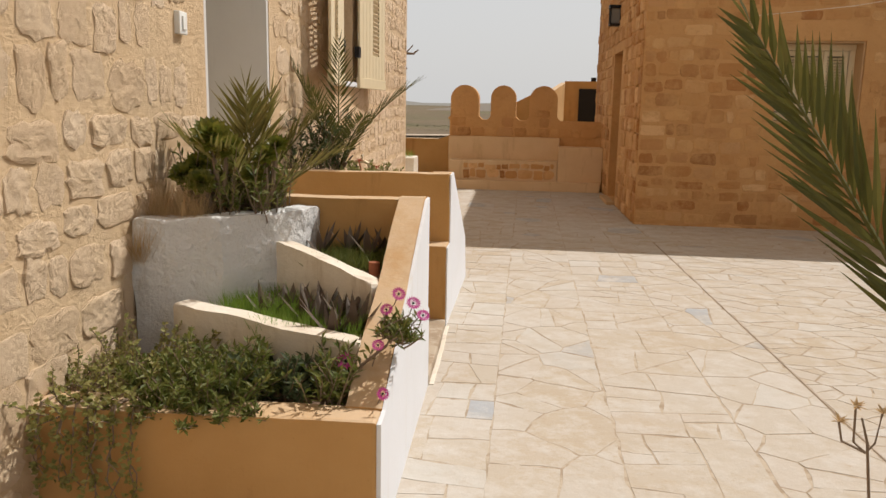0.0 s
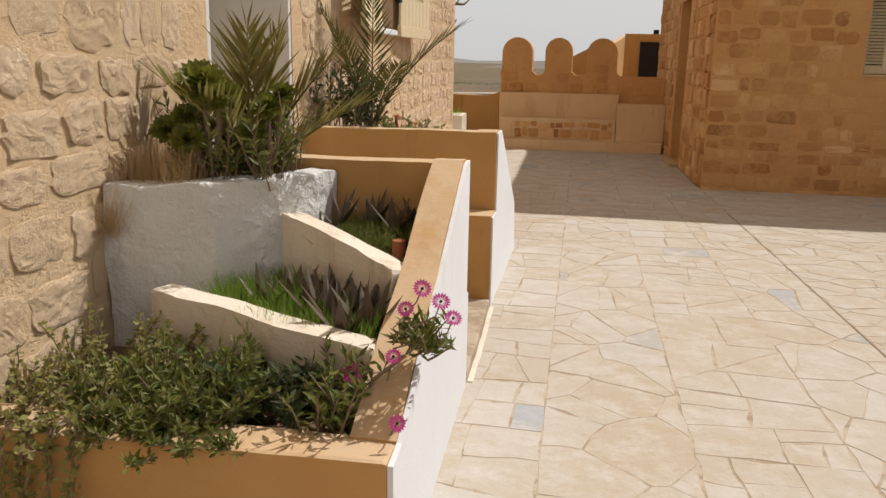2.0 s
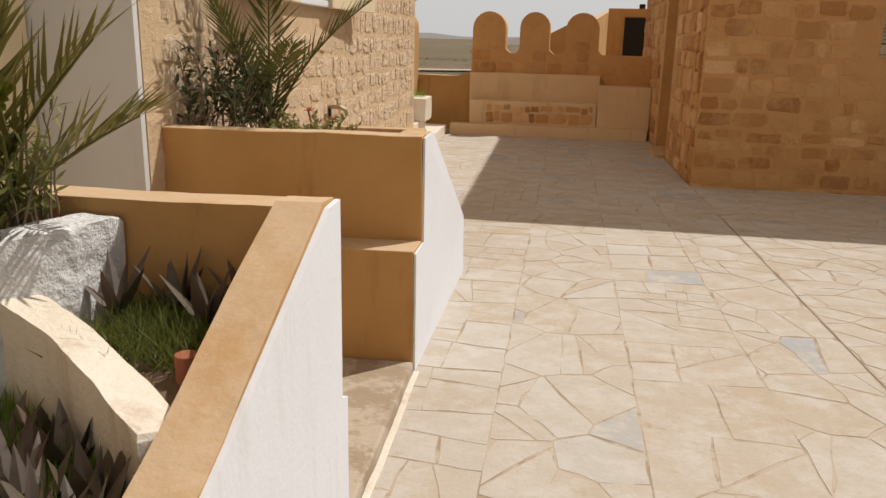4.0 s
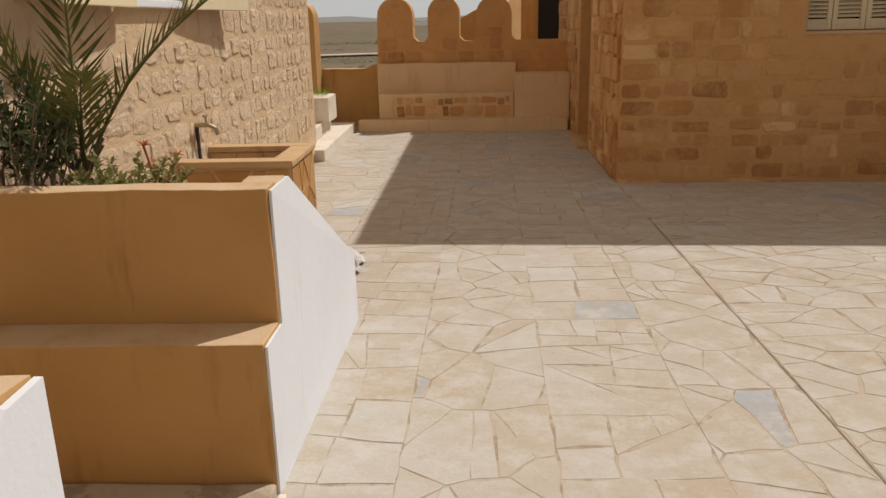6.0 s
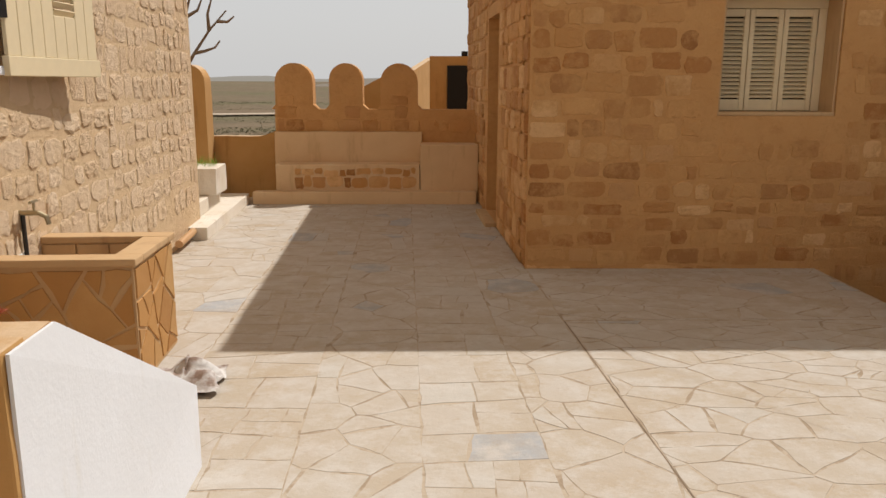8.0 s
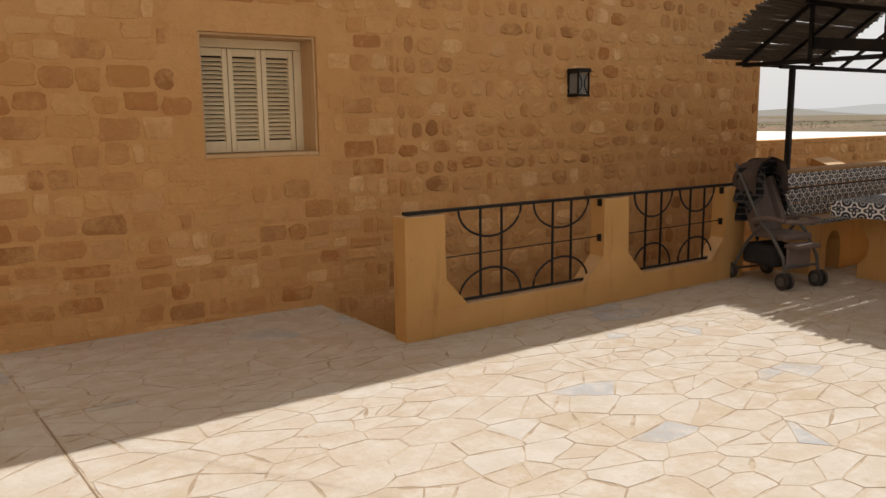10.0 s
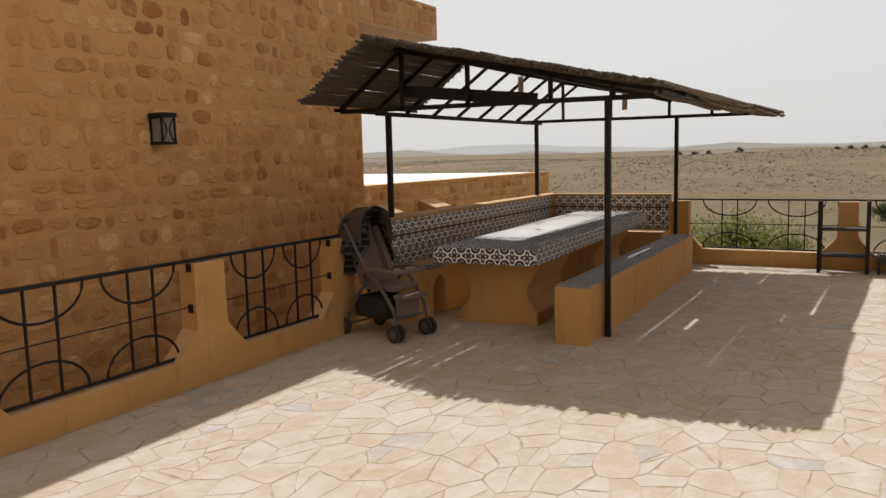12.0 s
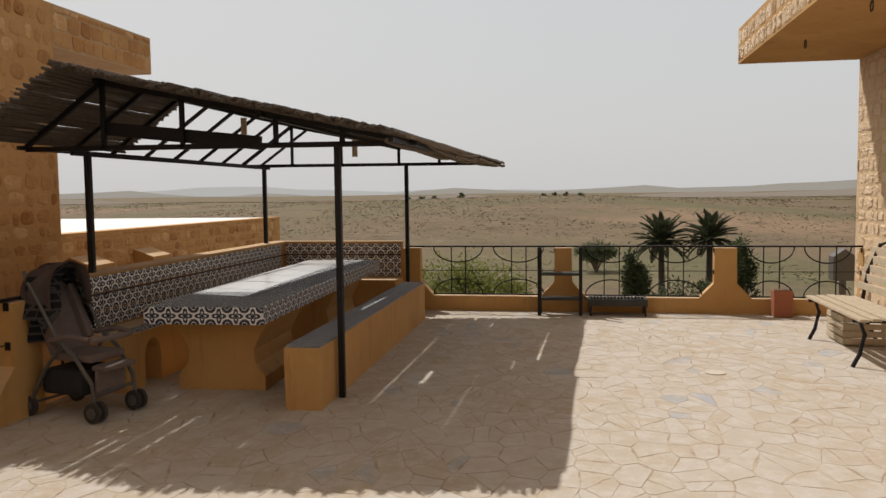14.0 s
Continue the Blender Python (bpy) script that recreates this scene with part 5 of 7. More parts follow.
def aeonium(base, heads, label):
    s = thing("aeonium", base, label, "succulent", ML, "tree aeoniums")
    for x, y, z, rad in heads:
        part("stem", tube([base, (Vector(base) + Vector((x, y, z))) / 2 + Vector((0.02, -0.02, 0.0)), (x, y, z)], 0.013, sides=7, r_end=0.009), M_TWIG, s)
        bm = bmesh.new()
        axis = Vector((0.15 + 0.3 * math.sin(9 * x + 5 * z), -0.75, 0.65)).normalized()
        s0 = axis.cross(Vector((0, 0, 1))).normalized()
        t0 = s0.cross(axis)
        for k in range(48):
            f = math.sqrt((k + 0.5) / 48)
            out = ((s0 * math.cos(2.4 * k) + t0 * math.sin(2.4 * k)) * f + axis * (1.05 - 0.95 * f)).normalized()
            blade(bm, (x, y, z), Vector((x, y, z)) + out * rad * (0.45 + 0.6 * f), rad * 0.36, axis, 0.08, 0.74)
        keep_normals("leaf_rosette", bm, M_AEON, s)


aeonium((0.24, 1.95, 0.87), [(0.25, 1.90, 1.24, 0.095), (0.31, 1.92, 1.2, 0.075), (0.14, 1.86, 1.08, 0.065), (0.22, 1.84, 1.05, 0.07), (0.19, 1.9, 1.12, 0.06)], "tree aeonium with glossy green rosettes on bare stems")
aeonium((0.42, 2.02, 0.87), [(0.46, 1.96, 1.16, 0.065), (0.42, 1.92, 1.08, 0.06), (0.5, 2.0, 1.2, 0.06)], "yellow-green aeonium rosettes before the palm fronds")
spots = [((r.uniform(0.02, 0.32), r.uniform(3.8, 4.3), 0.88), (r.uniform(-0.3, 0.5), r.uniform(-0.4, 0.4), 1), r.uniform(0.25, 0.55)) for _ in range(60)]
shrub("shrub", "dark purplish leafy bush against the house wall", "shrub", (0.16, 4.0, 0.9), spots, M_BUSH, 16, 0.05, r, width=0.35)
spots = mound(0.5, 4.08, 0.84, 0.16, 46, 0.08, 0.17)
shrub("shrub", "low yellow-green succulent bush in the tall planter", "shrub", (0.5, 4.08, 0.84), spots, M_COVER, 18, 0.034, r, width=0.5)
aloe = thing("red_aloe", (0.42, 4.6, 0.66), "small branching succulent with star-shaped reddish heads", "plant", ML)
for az, ln, lean, du in ((20, 0.26, 12, 0.0), (150, 0.3, 8, 0.0), (300, 0.2, 30, 0.0), (80, 0.24, 24, 0.0), (200, 0.2, 34, 0.0), (10, 0.16, 20, 0.14), (110, 0.13, 30, 0.15)):
    pts = arc((0.42 + du, 4.6 + du * 0.6, 0.66 - du * 0.4), radians(az), ln, lean, 12)
    part("branch", tube(pts, 0.008, sides=5, r_end=0.005), M_RED, aloe)
    for spot in (pts[-1], pts[-3]):
        bm = bmesh.new()
        for k in range(14):
            out = Vector((math.cos(2.4 * k), math.sin(2.4 * k), r.uniform(-0.2, 1.0))).normalized()
            blade(bm, spot, spot + out * 0.042, 0.011, Vector((0.2, 0.3, 1)))
        keep_normals("flower_head", bm, M_RED, aloe)
grass((-0.1, 11.0, 0.58), (-0.25, 10.8, 0.02, 11.25, 0.58), 160, 0.12, M_GRASS, "green plants in the corner planter", r)

# palm and dry flower beside the path, rooted in a raised bed
bed = thing("raised_bed", (2.15, -0.05, 0), "small ochre raised bed at the terrace side", "planter")
part("body", roughen(box(1.85, -0.45, -0.01, 2.5, 0.35, 0.4, bevel=0.015), 0.15, 0.005), M_OCHRE, bed)
part("soil", roughen(box(1.92, -0.38, 0.38, 2.43, 0.28, 0.41), 0.12, 0.008), M_SOIL, bed)
side_palm = thing("palm_plant", (2.05, 0.05, 0.4), "date palm with a long olive frond reaching over the paving", "palm", MW, "young palms")
keep_normals("frond", frond([(2.05, 0.05, 0.4), (1.80, 0.07, 0.66), (1.63, 0.10, 0.90), (1.56, 0.12, 1.03), (1.50, 0.165, 1.15), (1.45, 0.20, 1.24), (1.40, 0.225, 1.33), (1.343, 0.24, 1.42), (1.27, 0.25, 1.53)], 0.19, 23, r, start=0.34, wide=0.0165, spread=0.5, facing=(-0.25, -1, 0.1)), M_PALMDARK, side_palm)
keep_normals("frond", frond([(2.05, 0.05, 0.4), (1.82, 0.0, 0.7), (1.68, -0.02, 0.95), (1.62, -0.03, 1.08)], 0.24, 22, r, start=0.35, wide=0.02), M_PALMDARK, side_palm)
for az, ln, lean in ((-40, 0.8, 15), (60, 0.9, 20), (-100, 0.7, 30)):
    keep_normals("frond", frond(arc((2.05, 0.05, 0.4), radians(az), ln, lean, 25), 0.2, 18, r), M_PALM, side_palm)
dryf = thing("dry_flower", (1.9, 0.1, 0.4), "single dried brown seed stalk with forked buds", "plant")
part("stalk", tube([(1.9, 0.1, 0.4), (1.6, 0.1, 0.55), (1.5, 0.1, 0.7), (1.495, 0.13, 0.82), (1.485, 0.14, 0.86)], 0.004, sides=5, r_end=0.002), M_TWIG, dryf)
for dx, dz in ((-0.04, 0.0), (0.03, 0.02), (-0.015, 0.03)):
    tip = (1.488 + dx, 0.14, 0.85 + dz)
    part("branchlet", tube([(1.494, 0.13, 0.80), (1.488 + dx * 0.8, 0.14, 0.815), tip], 0.0022, sides=4), M_TWIG, dryf)
    bm = bmesh.new()
    for k in range(12):
        out = Vector((r.uniform(-1, 1), r.uniform(-1, 1), r.uniform(0, 1))).normalized()
        blade(bm, tip, Vector(tip) + out * 0.02, 0.006, Vector((0, 0, 1)))
    keep_normals("bud", bm, M_DRY, dryf)

# ---- loose things on the terrace ----
M_FABRIC = plain("grey_mauve_fabric", (0.15, 0.115, 0.105), 0.9, 0, 0.25, 14, 0.3)
M_FABRIC2 = plain("black_fabric", (0.028, 0.026, 0.028), 0.9, 0, 0.3, 14, 0.3)
M_STEELGREY = plain("grey_painted_tube", (0.11, 0.105, 0.10), 0.45, 0.3)
M_RUBBER = plain("dark_rubber", (0.045, 0.04, 0.038), 0.8)


def plaid():
    m = Nodes("dark_plaid_cloth", 0.95)
    sep = m.n("ShaderNodeSeparateXYZ")
    m.link(m.co, sep.inputs[0])
    a = m.math("GREATER_THAN", m.math("FRACT", m.math("MULTIPLY", m.math("ADD", sep.outputs[0], sep.outputs[1]), 16)), 0.72)
    b = m.math("GREATER_THAN", m.math("FRACT", m.math("MULTIPLY", sep.outputs[2], 16)), 0.72)
    return m.done(m.mix(m.math("MAXIMUM", a, b), (0.022, 0.022, 0.026), (0.10, 0.095, 0.095)), m.noise(60, 3), 0.3, 0.003)


M_PLAID = plaid()
st = new("baby_stroller")
st.matrix_basis = pose(8.2, 6.72, 0, 0, 0, -12)
BASE[st.name] = Vector((0, 0, 0))
tagged(st, "grey folding baby stroller with a dark plaid cloth over its hood", "stroller")


def wheel(x, y, z, rad, wid):
    def disc(r0, w, segs=18):
        pts = [(y + r0 * math.cos(6.2832 * k / segs), z + r0 * math.sin(6.2832 * k / segs)) for k in range(segs)]
        return prism(pts, "x", x - w / 2, x + w / 2, bevel=0.006)
    tyre = part("wheel", disc(rad, wid), M_RUBBER, st)
    part("hub", disc(rad * 0.55, wid + 0.012), M_STEELGREY, tyre)


for sx in (-0.2, 0.2):
    wheel(sx - 0.03, -0.3, 0.075, 0.075, 0.03)
    wheel(sx + 0.03, -0.3, 0.075, 0.075, 0.03)
    wheel(sx * 1.1, 0.33, 0.075, 0.075, 0.035)
    part("front_leg", tube([(sx, -0.3, 0.1), (sx, -0.27, 0.28), (sx * 1.05, -0.12, 0.48), (sx * 1.08, 0.0, 0.58)], 0.016), M_STEELGREY, st)
    part("rear_leg", tube([(sx * 1.1, 0.33, 0.08), (sx * 1.08, 0.16, 0.36), (sx * 1.06, -0.02, 0.56)], 0.015), M_STEELGREY, st)
    part("handle_tube", tube([(sx * 1.06, 0.0, 0.55), (sx * 1.05, 0.2, 0.85), (sx * 1.0, 0.33, 1.03), (sx * 0.9, 0.37, 1.08)], 0.014), M_STEELGREY, st)
    part("armrest", tube([(sx * 1.08, 0.1, 0.58), (sx * 1.1, -0.1, 0.62), (sx * 1.0, -0.27, 0.6)], 0.02), M_FABRIC, st)
part("axle", tube([(-0.22, 0.33, 0.09), (0.22, 0.33, 0.09)], 0.01), M_STEELGREY, st)
part("front_brace", tube([(-0.2, -0.28, 0.2), (0.2, -0.28, 0.2)], 0.012), M_STEELGREY, st)
part("bumper_bar", tube([(-0.2, -0.27, 0.6), (-0.12, -0.33, 0.6), (0.12, -0.33, 0.6), (0.2, -0.27, 0.6)], 0.022), M_FABRIC, st, "padded bumper bar")
part("seat", box(-0.17, -0.24, 0.42, 0.17, 0.12, 0.48, bevel=0.02), M_FABRIC, st)
bm = box(-0.17, -0.03, 0.0, 0.17, 0.03, 0.56, bevel=0.02)
bmesh.ops.transform(bm, matrix=Matrix.Translation((0, 0.13, 0.46)) @ Matrix.Rotation(radians(-24), 4, "X"), verts=bm.verts)
part("backrest", bm, M_FABRIC, st)
for sx in (-0.15, 0.15):
    bm = box(sx - 0.03, -0.08, 0.05, sx + 0.03, 0.0, 0.5, bevel=0.015)
    bmesh.ops.transform(bm, matrix=Matrix.Translation((0, 0.12, 0.48)) @ Matrix.Rotation(radians(-24), 4, "X"), verts=bm.verts)
    part("side_bolster", bm, M_FABRIC, st)
part("footrest", box(-0.15, -0.36, 0.36, 0.15, -0.22, 0.40, bevel=0.015), M_FABRIC, st)
bm = box(-0.18, -0.15, 0.16, 0.18, 0.25, 0.36, bevel=0.05)
part("basket", bm, M_FABRIC2, st, "black under-seat basket")
part("leg_panel", roughen(box(-0.14, -0.27, 0.17, 0.13, -0.245, 0.41, bevel=0.01), 0.06, 0.012), M_FABRIC, st, "slack grey fabric calf panel")


def drape(nu, nv, shape, mat, name, parent, thick=0.006):
    bm = bmesh.new()
    g = [[bm.verts.new(shape(i / nu, j / nv)) for j in range(nv + 1)] for i in range(nu + 1)]
    for i in range(nu):
        for j in range(nv):
            bm.faces.new((g[i][j], g[i + 1][j], g[i + 1][j + 1], g[i][j + 1]))
    bmesh.ops.solidify(bm, geom=bm.faces[:], thickness=thick)
    return part(name, bm, mat, parent, smooth=True)


def hood(a, b):
    t = math.pi * (a * 1.15 - 0.075)
    f = b
    y = 0.40 - 0.30 * f
    rad = 0.2 + 0.02 * math.sin(6 * f)
    x = -rad * math.cos(t)
    z = 0.86 + 0.05 * f + 0.24 * math.sin(t) ** 0.8 if 0 < t < math.pi else 0.86 - 0.25 * abs(t if t < 0 else t - math.pi)
    w = noise.noise(Vector((a * 6, b * 5, 1.0))) * 0.02
    return (x + w, y + w, z + w)


drape(22, 8, hood, M_FABRIC, "hood", st)


def cloth(a, b):
    x = -0.25 + 0.5 * a
    h = noise.noise(Vector((a * 5, b * 5, 3.3)))
    y = 0.46 - 0.36 * b
    z = 1.13 - 1.6 * (a - 0.5) ** 2 + 0.03 * h
    if b < 0.35:
        z -= (0.35 - b) * 1.3
    if b > 0.8:
        z -= (b - 0.8) * (0.6 + 0.5 * math.sin(a * 9))
    return (x * (1 + 0.15 * h), y + 0.03 * math.sin(a * 21), z)


drape(20, 16, cloth, M_PLAID, "plaid_cloth", st)
drape(8, 12, lambda a, b: (-0.22 + 0.1 * a, 0.30 - 0.1 * a + 0.02 * math.sin(8 * b), 1.05 - 0.5 * b), M_PLAID, "hanging_cloth", st)

# shelf rack
shelf = thing("shelf_rack", (13.4, 3.27, 0), "black metal shelf rack with two shelves before the fence", "shelf")
for x in (13.3, 13.5):
    for y in (3.0, 3.54):
        part("upright", beam((x, y, 0), (x, y, 0.9), 0.045, 0.045), M_IRON, shelf)
for z in (0.53, 0.2):
    part("shelf_board", box(13.29, 2.99, z, 13.51, 3.55, z + 0.035, bevel=0.004), M_SOOT, shelf)
# barbecue
grill = thing("barbecue", (13.45, 2.5, 0), "low sooty charcoal barbecue tray on short legs", "barbecue")
bm = box(13.3, 2.14, 0.13, 13.34, 2.9, 0.22)
box(13.58, 2.14, 0.13, 13.62, 2.9, 0.22, bm)
box(13.34, 2.14, 0.13, 13.58, 2.17, 0.22, bm)
box(13.34, 2.87, 0.13, 13.58, 2.9, 0.22, bm)
box(13.34, 2.17, 0.13, 13.58, 2.87, 0.145, bm)
part("tray", bm, M_SOOT, grill)
for k in range(16):
    part("grate_bar", tube([(13.32, 2.18 + 0.044 * k, 0.228), (13.6, 2.18 + 0.044 * k, 0.228)], 0.006, sides=5), M_STEELGREY, grill)
for x in (13.32, 13.6):
    for y in (2.17, 2.87):
        part("leg", beam((x, y, 0), (x, y, 0.13), 0.025, 0.025), M_IRON, grill)
part("side_handle", tube([(13.4, 2.9, 0.2), (13.4, 3.0, 0.24), (13.52, 3.0, 0.24), (13.52, 2.9, 0.2)], 0.008), M_STEELGREY, grill)
# planter box
pot = thing("flower_box", (13.48, 0.46, 0), "square terracotta-red clay planter box", "pot")
bm = prism([(13.38, 0.34), (13.58, 0.34), (13.58, 0.57), (13.38, 0.57)], "z", 0.0, 0.34, bevel=0.012)
part("body", bm, M_TERRACOTTA, pot)
part("soil", box(13.4, 0.36, 0.341, 13.56, 0.55, 0.346), M_SOIL, pot)
# slatted bench
bench2 = thing("slatted_bench", (11.2, 0.2, 0), "weathered wooden slat bench on black iron legs", "bench")
for k in range(5):
    y = 0.06 + 0.105 * k
    part("seat_slat", box(10.3, y, 0.44 + 0.006 * (2 - abs(k - 2)), 12.0, y + 0.085, 0.465 + 0.006 * (2 - abs(k - 2)), bevel=0.005), M_WOOD, bench2)
for k in range(5):
    z = 0.55 + 0.095 * k
    y = 0.03 - 0.03 * k
    bm = box(10.3, y - 0.02, z, 12.0, y, z + 0.075, bevel=0.005)
    part("back_slat", bm, M_WOOD, bench2)
for x in (10.48, 11.86):
    part("front_leg", tube([(x, 0.56, 0.0), (x, 0.5, 0.12), (x, 0.46, 0.3), (x, 0.5, 0.42)], 0.02), M_IRON, bench2)
    part("rear_leg", tube([(x, -0.12, 0.0), (x, -0.02, 0.2), (x, 0.03, 0.44), (x, -0.02, 0.75), (x, -0.14, 1.04)], 0.02), M_IRON, bench2)
    part("seat_rail", beam((x, 0.02, 0.42), (x, 0.57, 0.425), 0.03, 0.03), M_IRON, bench2)
    part("arm_scroll", tube([(x, -0.13, 1.02), (x, -0.2, 1.06), (x, -0.22, 1.0), (x, -0.17, 0.97)], 0.014), M_IRON, bench2)
crate = thing("wooden_crate", (11.8, 0.15, 0), "old slatted wooden crate under the bench", "crate")
for k in range(4):
    part("slat", box(11.5, 0.31, 0.02 + 0.075 * k, 12.05, 0.33, 0.08 + 0.075 * k, bevel=0.003, segs=1), M_WOOD, crate)
    part("slat", box(12.03, -0.1, 0.02 + 0.075 * k, 12.05, 0.309, 0.08 + 0.075 * k, bevel=0.003, segs=1), M_WOOD, crate)
    part("slat", box(11.5, -0.1, 0.02 + 0.075 * k, 11.52, 0.309, 0.08 + 0.075 * k, bevel=0.003, segs=1), M_WOOD, crate)
for x, y in ((11.53, 0.28), (11.99, 0.28), (11.53, -0.09), (11.99, -0.09)):
    part("corner_post", box(x, y, 0, x + 0.03, y + 0.03, 0.31), M_WOOD, crate)
part("base_board", box(11.52, -0.09, 0.005, 12.03, 0.31, 0.02), M_WOOD, crate)

# rag on the paving
rag = bmesh.new()
n = 18
g = []
for i in range(n + 1):
    row = []
    for j in range(n + 1):
        a, b = i / n - 0.5, j / n - 0.5
        h = 0.075 + 0.07 * noise.noise(Vector((a * 7, b * 7, 2.0))) + 0.03 * math.sin(9 * a + 5 * b)
        edge = max(0.0, 1 - (abs(2 * a) ** 3 + abs(2 * b) ** 3))
        row.append(rag.verts.new((0.90 + 0.36 * a + 0.05 * noise.noise(Vector((a * 4, b * 4, 9.0))), 5.92 + 0.36 * b, max(0.004, h * (0.25 + 0.75 * edge) + 0.01))))
    g.append(row)
for i in range(n):
    for j in range(n):
        rag.faces.new((g[i][j], g[i + 1][j], g[i + 1][j + 1], g[i][j + 1]))
m = Nodes("grimy_rag", 0.95)
M_RAG = m.done(m.ramp(m.noise(9, 4), (0.42, (0.62, 0.60, 0.58)), (0.6, (0.26, 0.18, 0.14))), m.noise(80, 3), 0.4, 0.004)
solid("floor_cloth", rag, M_RAG, "crumpled white and brown cleaning rag on the paving", "cloth", ML, smooth=True)

# drain lid, soffit rings
pts = [(10.1 + 0.09 * math.cos(6.2832 * k / 20), 1.82 + 0.09 * math.sin(6.2832 * k / 20)) for k in range(20)]
solid("drain_lid", prism(pts, "z", -0.01, 0.006, bevel=0.002), plain("pale_stone_lid", (0.55, 0.49, 0.41), 0.7), "round pale drain lid in the paving", "lid")
for x, y in ((12.37, 0.52), (10.56, 0.445)):
    ring = [(x + 0.035 * math.cos(6.2832 * k / 12), y, 3.25 + 0.045 * math.sin(6.2832 * k / 12)) for k in range(13)]
    solid("ceiling_ring", tube(ring, 0.008, sides=5), M_SOOT, "iron ring fixed under the eave", "ring", group="rings under the eave")
box_ = thing("meter_box", (16.0, -1.0, -4.0), "small grey gabled service box on a post", "box")
part("post", beam((16.0, -1.05, -5.0), (16.0, -1.05, 0.2), 0.08, 0.08), M_STEELGREY, box_)
part("casing", prism([(-1.22, 0.2), (-0.88, 0.2), (-0.88, 0.58), (-1.05, 0.7), (-1.22, 0.58)], "x", 15.9, 16.15, bevel=0.008), M_STEELGREY, box_)
for x0, y0, w in ((12.6, 9.6, 0.55), (14.2, 9.6, 0.55)):
    solid("wall_buttress", prism([(9.6, -5.5), (9.944, -5.5), (9.944, 0.82), (9.6, 0.7)], "x", x0, x0 + w, bevel=0.01), M_OCHRE, "low ochre buttress with a sunlit top", "buttress", kind="structure")

# ---- trees and scrub beyond the terrace ----
def date_palm(x, y, top_z, crown, seed):
    r = random.Random(seed)
    z0 = land(x, y) - 0.2
    height = top_z - z0
    s = thing("date_palm", (x, y, z0), "tall date palm with a dark feathery crown in the valley", "palm tree", group="date palms in the valley")
    pts = [(x + 0.25 * math.sin(k * 0.5), y + 0.12 * k / 8, z0 + height * k / 8) for k in range(9)]
    part("trunk", tube(pts, 0.19, sides=9, r_end=0.14), M_TRUNK, s)
    top = pts[-1]
    for k in range(46):
        az = 2.4 * k
        lean = 8 + 105 * (k / 46) + r.uniform(-8, 8)
        keep_normals("frond", frond(arc(top, az, crown * r.uniform(0.85, 1.1), lean, r.uniform(20, 40), 6), crown * 0.24, 24, r, start=0.12, wide=0.085), M_FARLEAF, s)


date_palm(45.0, -1.3, -1.0, 1.55, 3)
date_palm(45.0, -3.7, -0.87, 1.55, 4)


def bush(name, label, category, centre, radii, n, leaf, mat, seed, trunk=0.0, group=""):
    """Leaves gathered in uneven clumps on short limbs."""
    r = random.Random(seed)
    cx, cy, cz = centre
    z0 = land(cx, cy)
    s = thing(name, (cx, cy, z0), label, category, group=group)
    limbs = bmesh.new()
    a = bmesh.new()
    clumps = []
    for _ in range(max(8, n // 90)):
        t, f = r.uniform(0, 6.28), math.sqrt(r.random())
        q = Vector((cx + radii[0] * f * math.cos(t), cy + radii[1] * f * math.sin(t), cz + radii[2] * r.uniform(-0.9, 0.95) * math.sqrt(max(0, 1 - f * f * 0.8))))
        clumps.append((q, r.uniform(0.22, 0.42)))
        tube([(cx, cy, z0 - 0.1), (cx + (q.x - cx) * 0.35, cy + (q.y - cy) * 0.35, z0 + (q.z - z0) * 0.55), q], 0.05 + trunk, limbs, 5, 0.015)
    for _ in range(n):
        q, size = r.choice(clumps)
        d = Vector((r.gauss(0, 1), r.gauss(0, 1), r.gauss(0, 1))) * size * 0.55
        p = q + Vector((d.x * radii[0], d.y * radii[1], d.z * radii[2]))
        out = Vector((r.uniform(-1, 1), r.uniform(-1, 1), r.uniform(-0.4, 1))).normalized() * leaf * r.uniform(0.7, 1.4)
        blade(a, p, p + out, leaf * 0.45, Vector((r.uniform(-1, 1), r.uniform(-1, 1), 1)), 0.2, 0.5)
    keep_normals("crown", a, mat, s)
    part("limbs", limbs, M_TWIG, s)


M_GREENBUSH = leaf_material("bright_bush_leaf", [(0.13, 0.155, 0.03), (0.21, 0.225, 0.055), (0.28, 0.27, 0.09)], 0.5)
bush("bush", "broad bright green bush just below the terrace", "bush", (17.6, 5.1, -0.75), (0.9, 1.1, 1.0), 22000, 0.085, M_GREENBUSH, 1)
bush("bush", "green bush below the terrace fence", "bush", (19.2, 6.6, -1.5), (1.1, 1.1, 1.1), 12000, 0.09, M_GREENBUSH, 2)
bush("conifer", "dark upright conifer beside the date palms", "tree", (38.0, 0.6, -2.7), (0.5, 0.5, 1.5), 2600, 0.22, M_BUSH, 3)
bush("conifer", "dark upright conifer behind the fence post", "tree", (40.0, -4.3, -2.5), (0.6, 0.6, 1.7), 2600, 0.22, M_BUSH, 4)
bush("bush", "dark low bush under the date palms", "bush", (41.0, -2.4, -3.6), (2.2, 1.8, 0.9), 2200, 0.22, M_BUSH, 5)
bush("tree", "broad dark tree in the middle distance", "tree", (70.0, 1.6, -3.5), (1.3, 1.5, 0.9), 3600, 0.22, M_BUSH, 6)
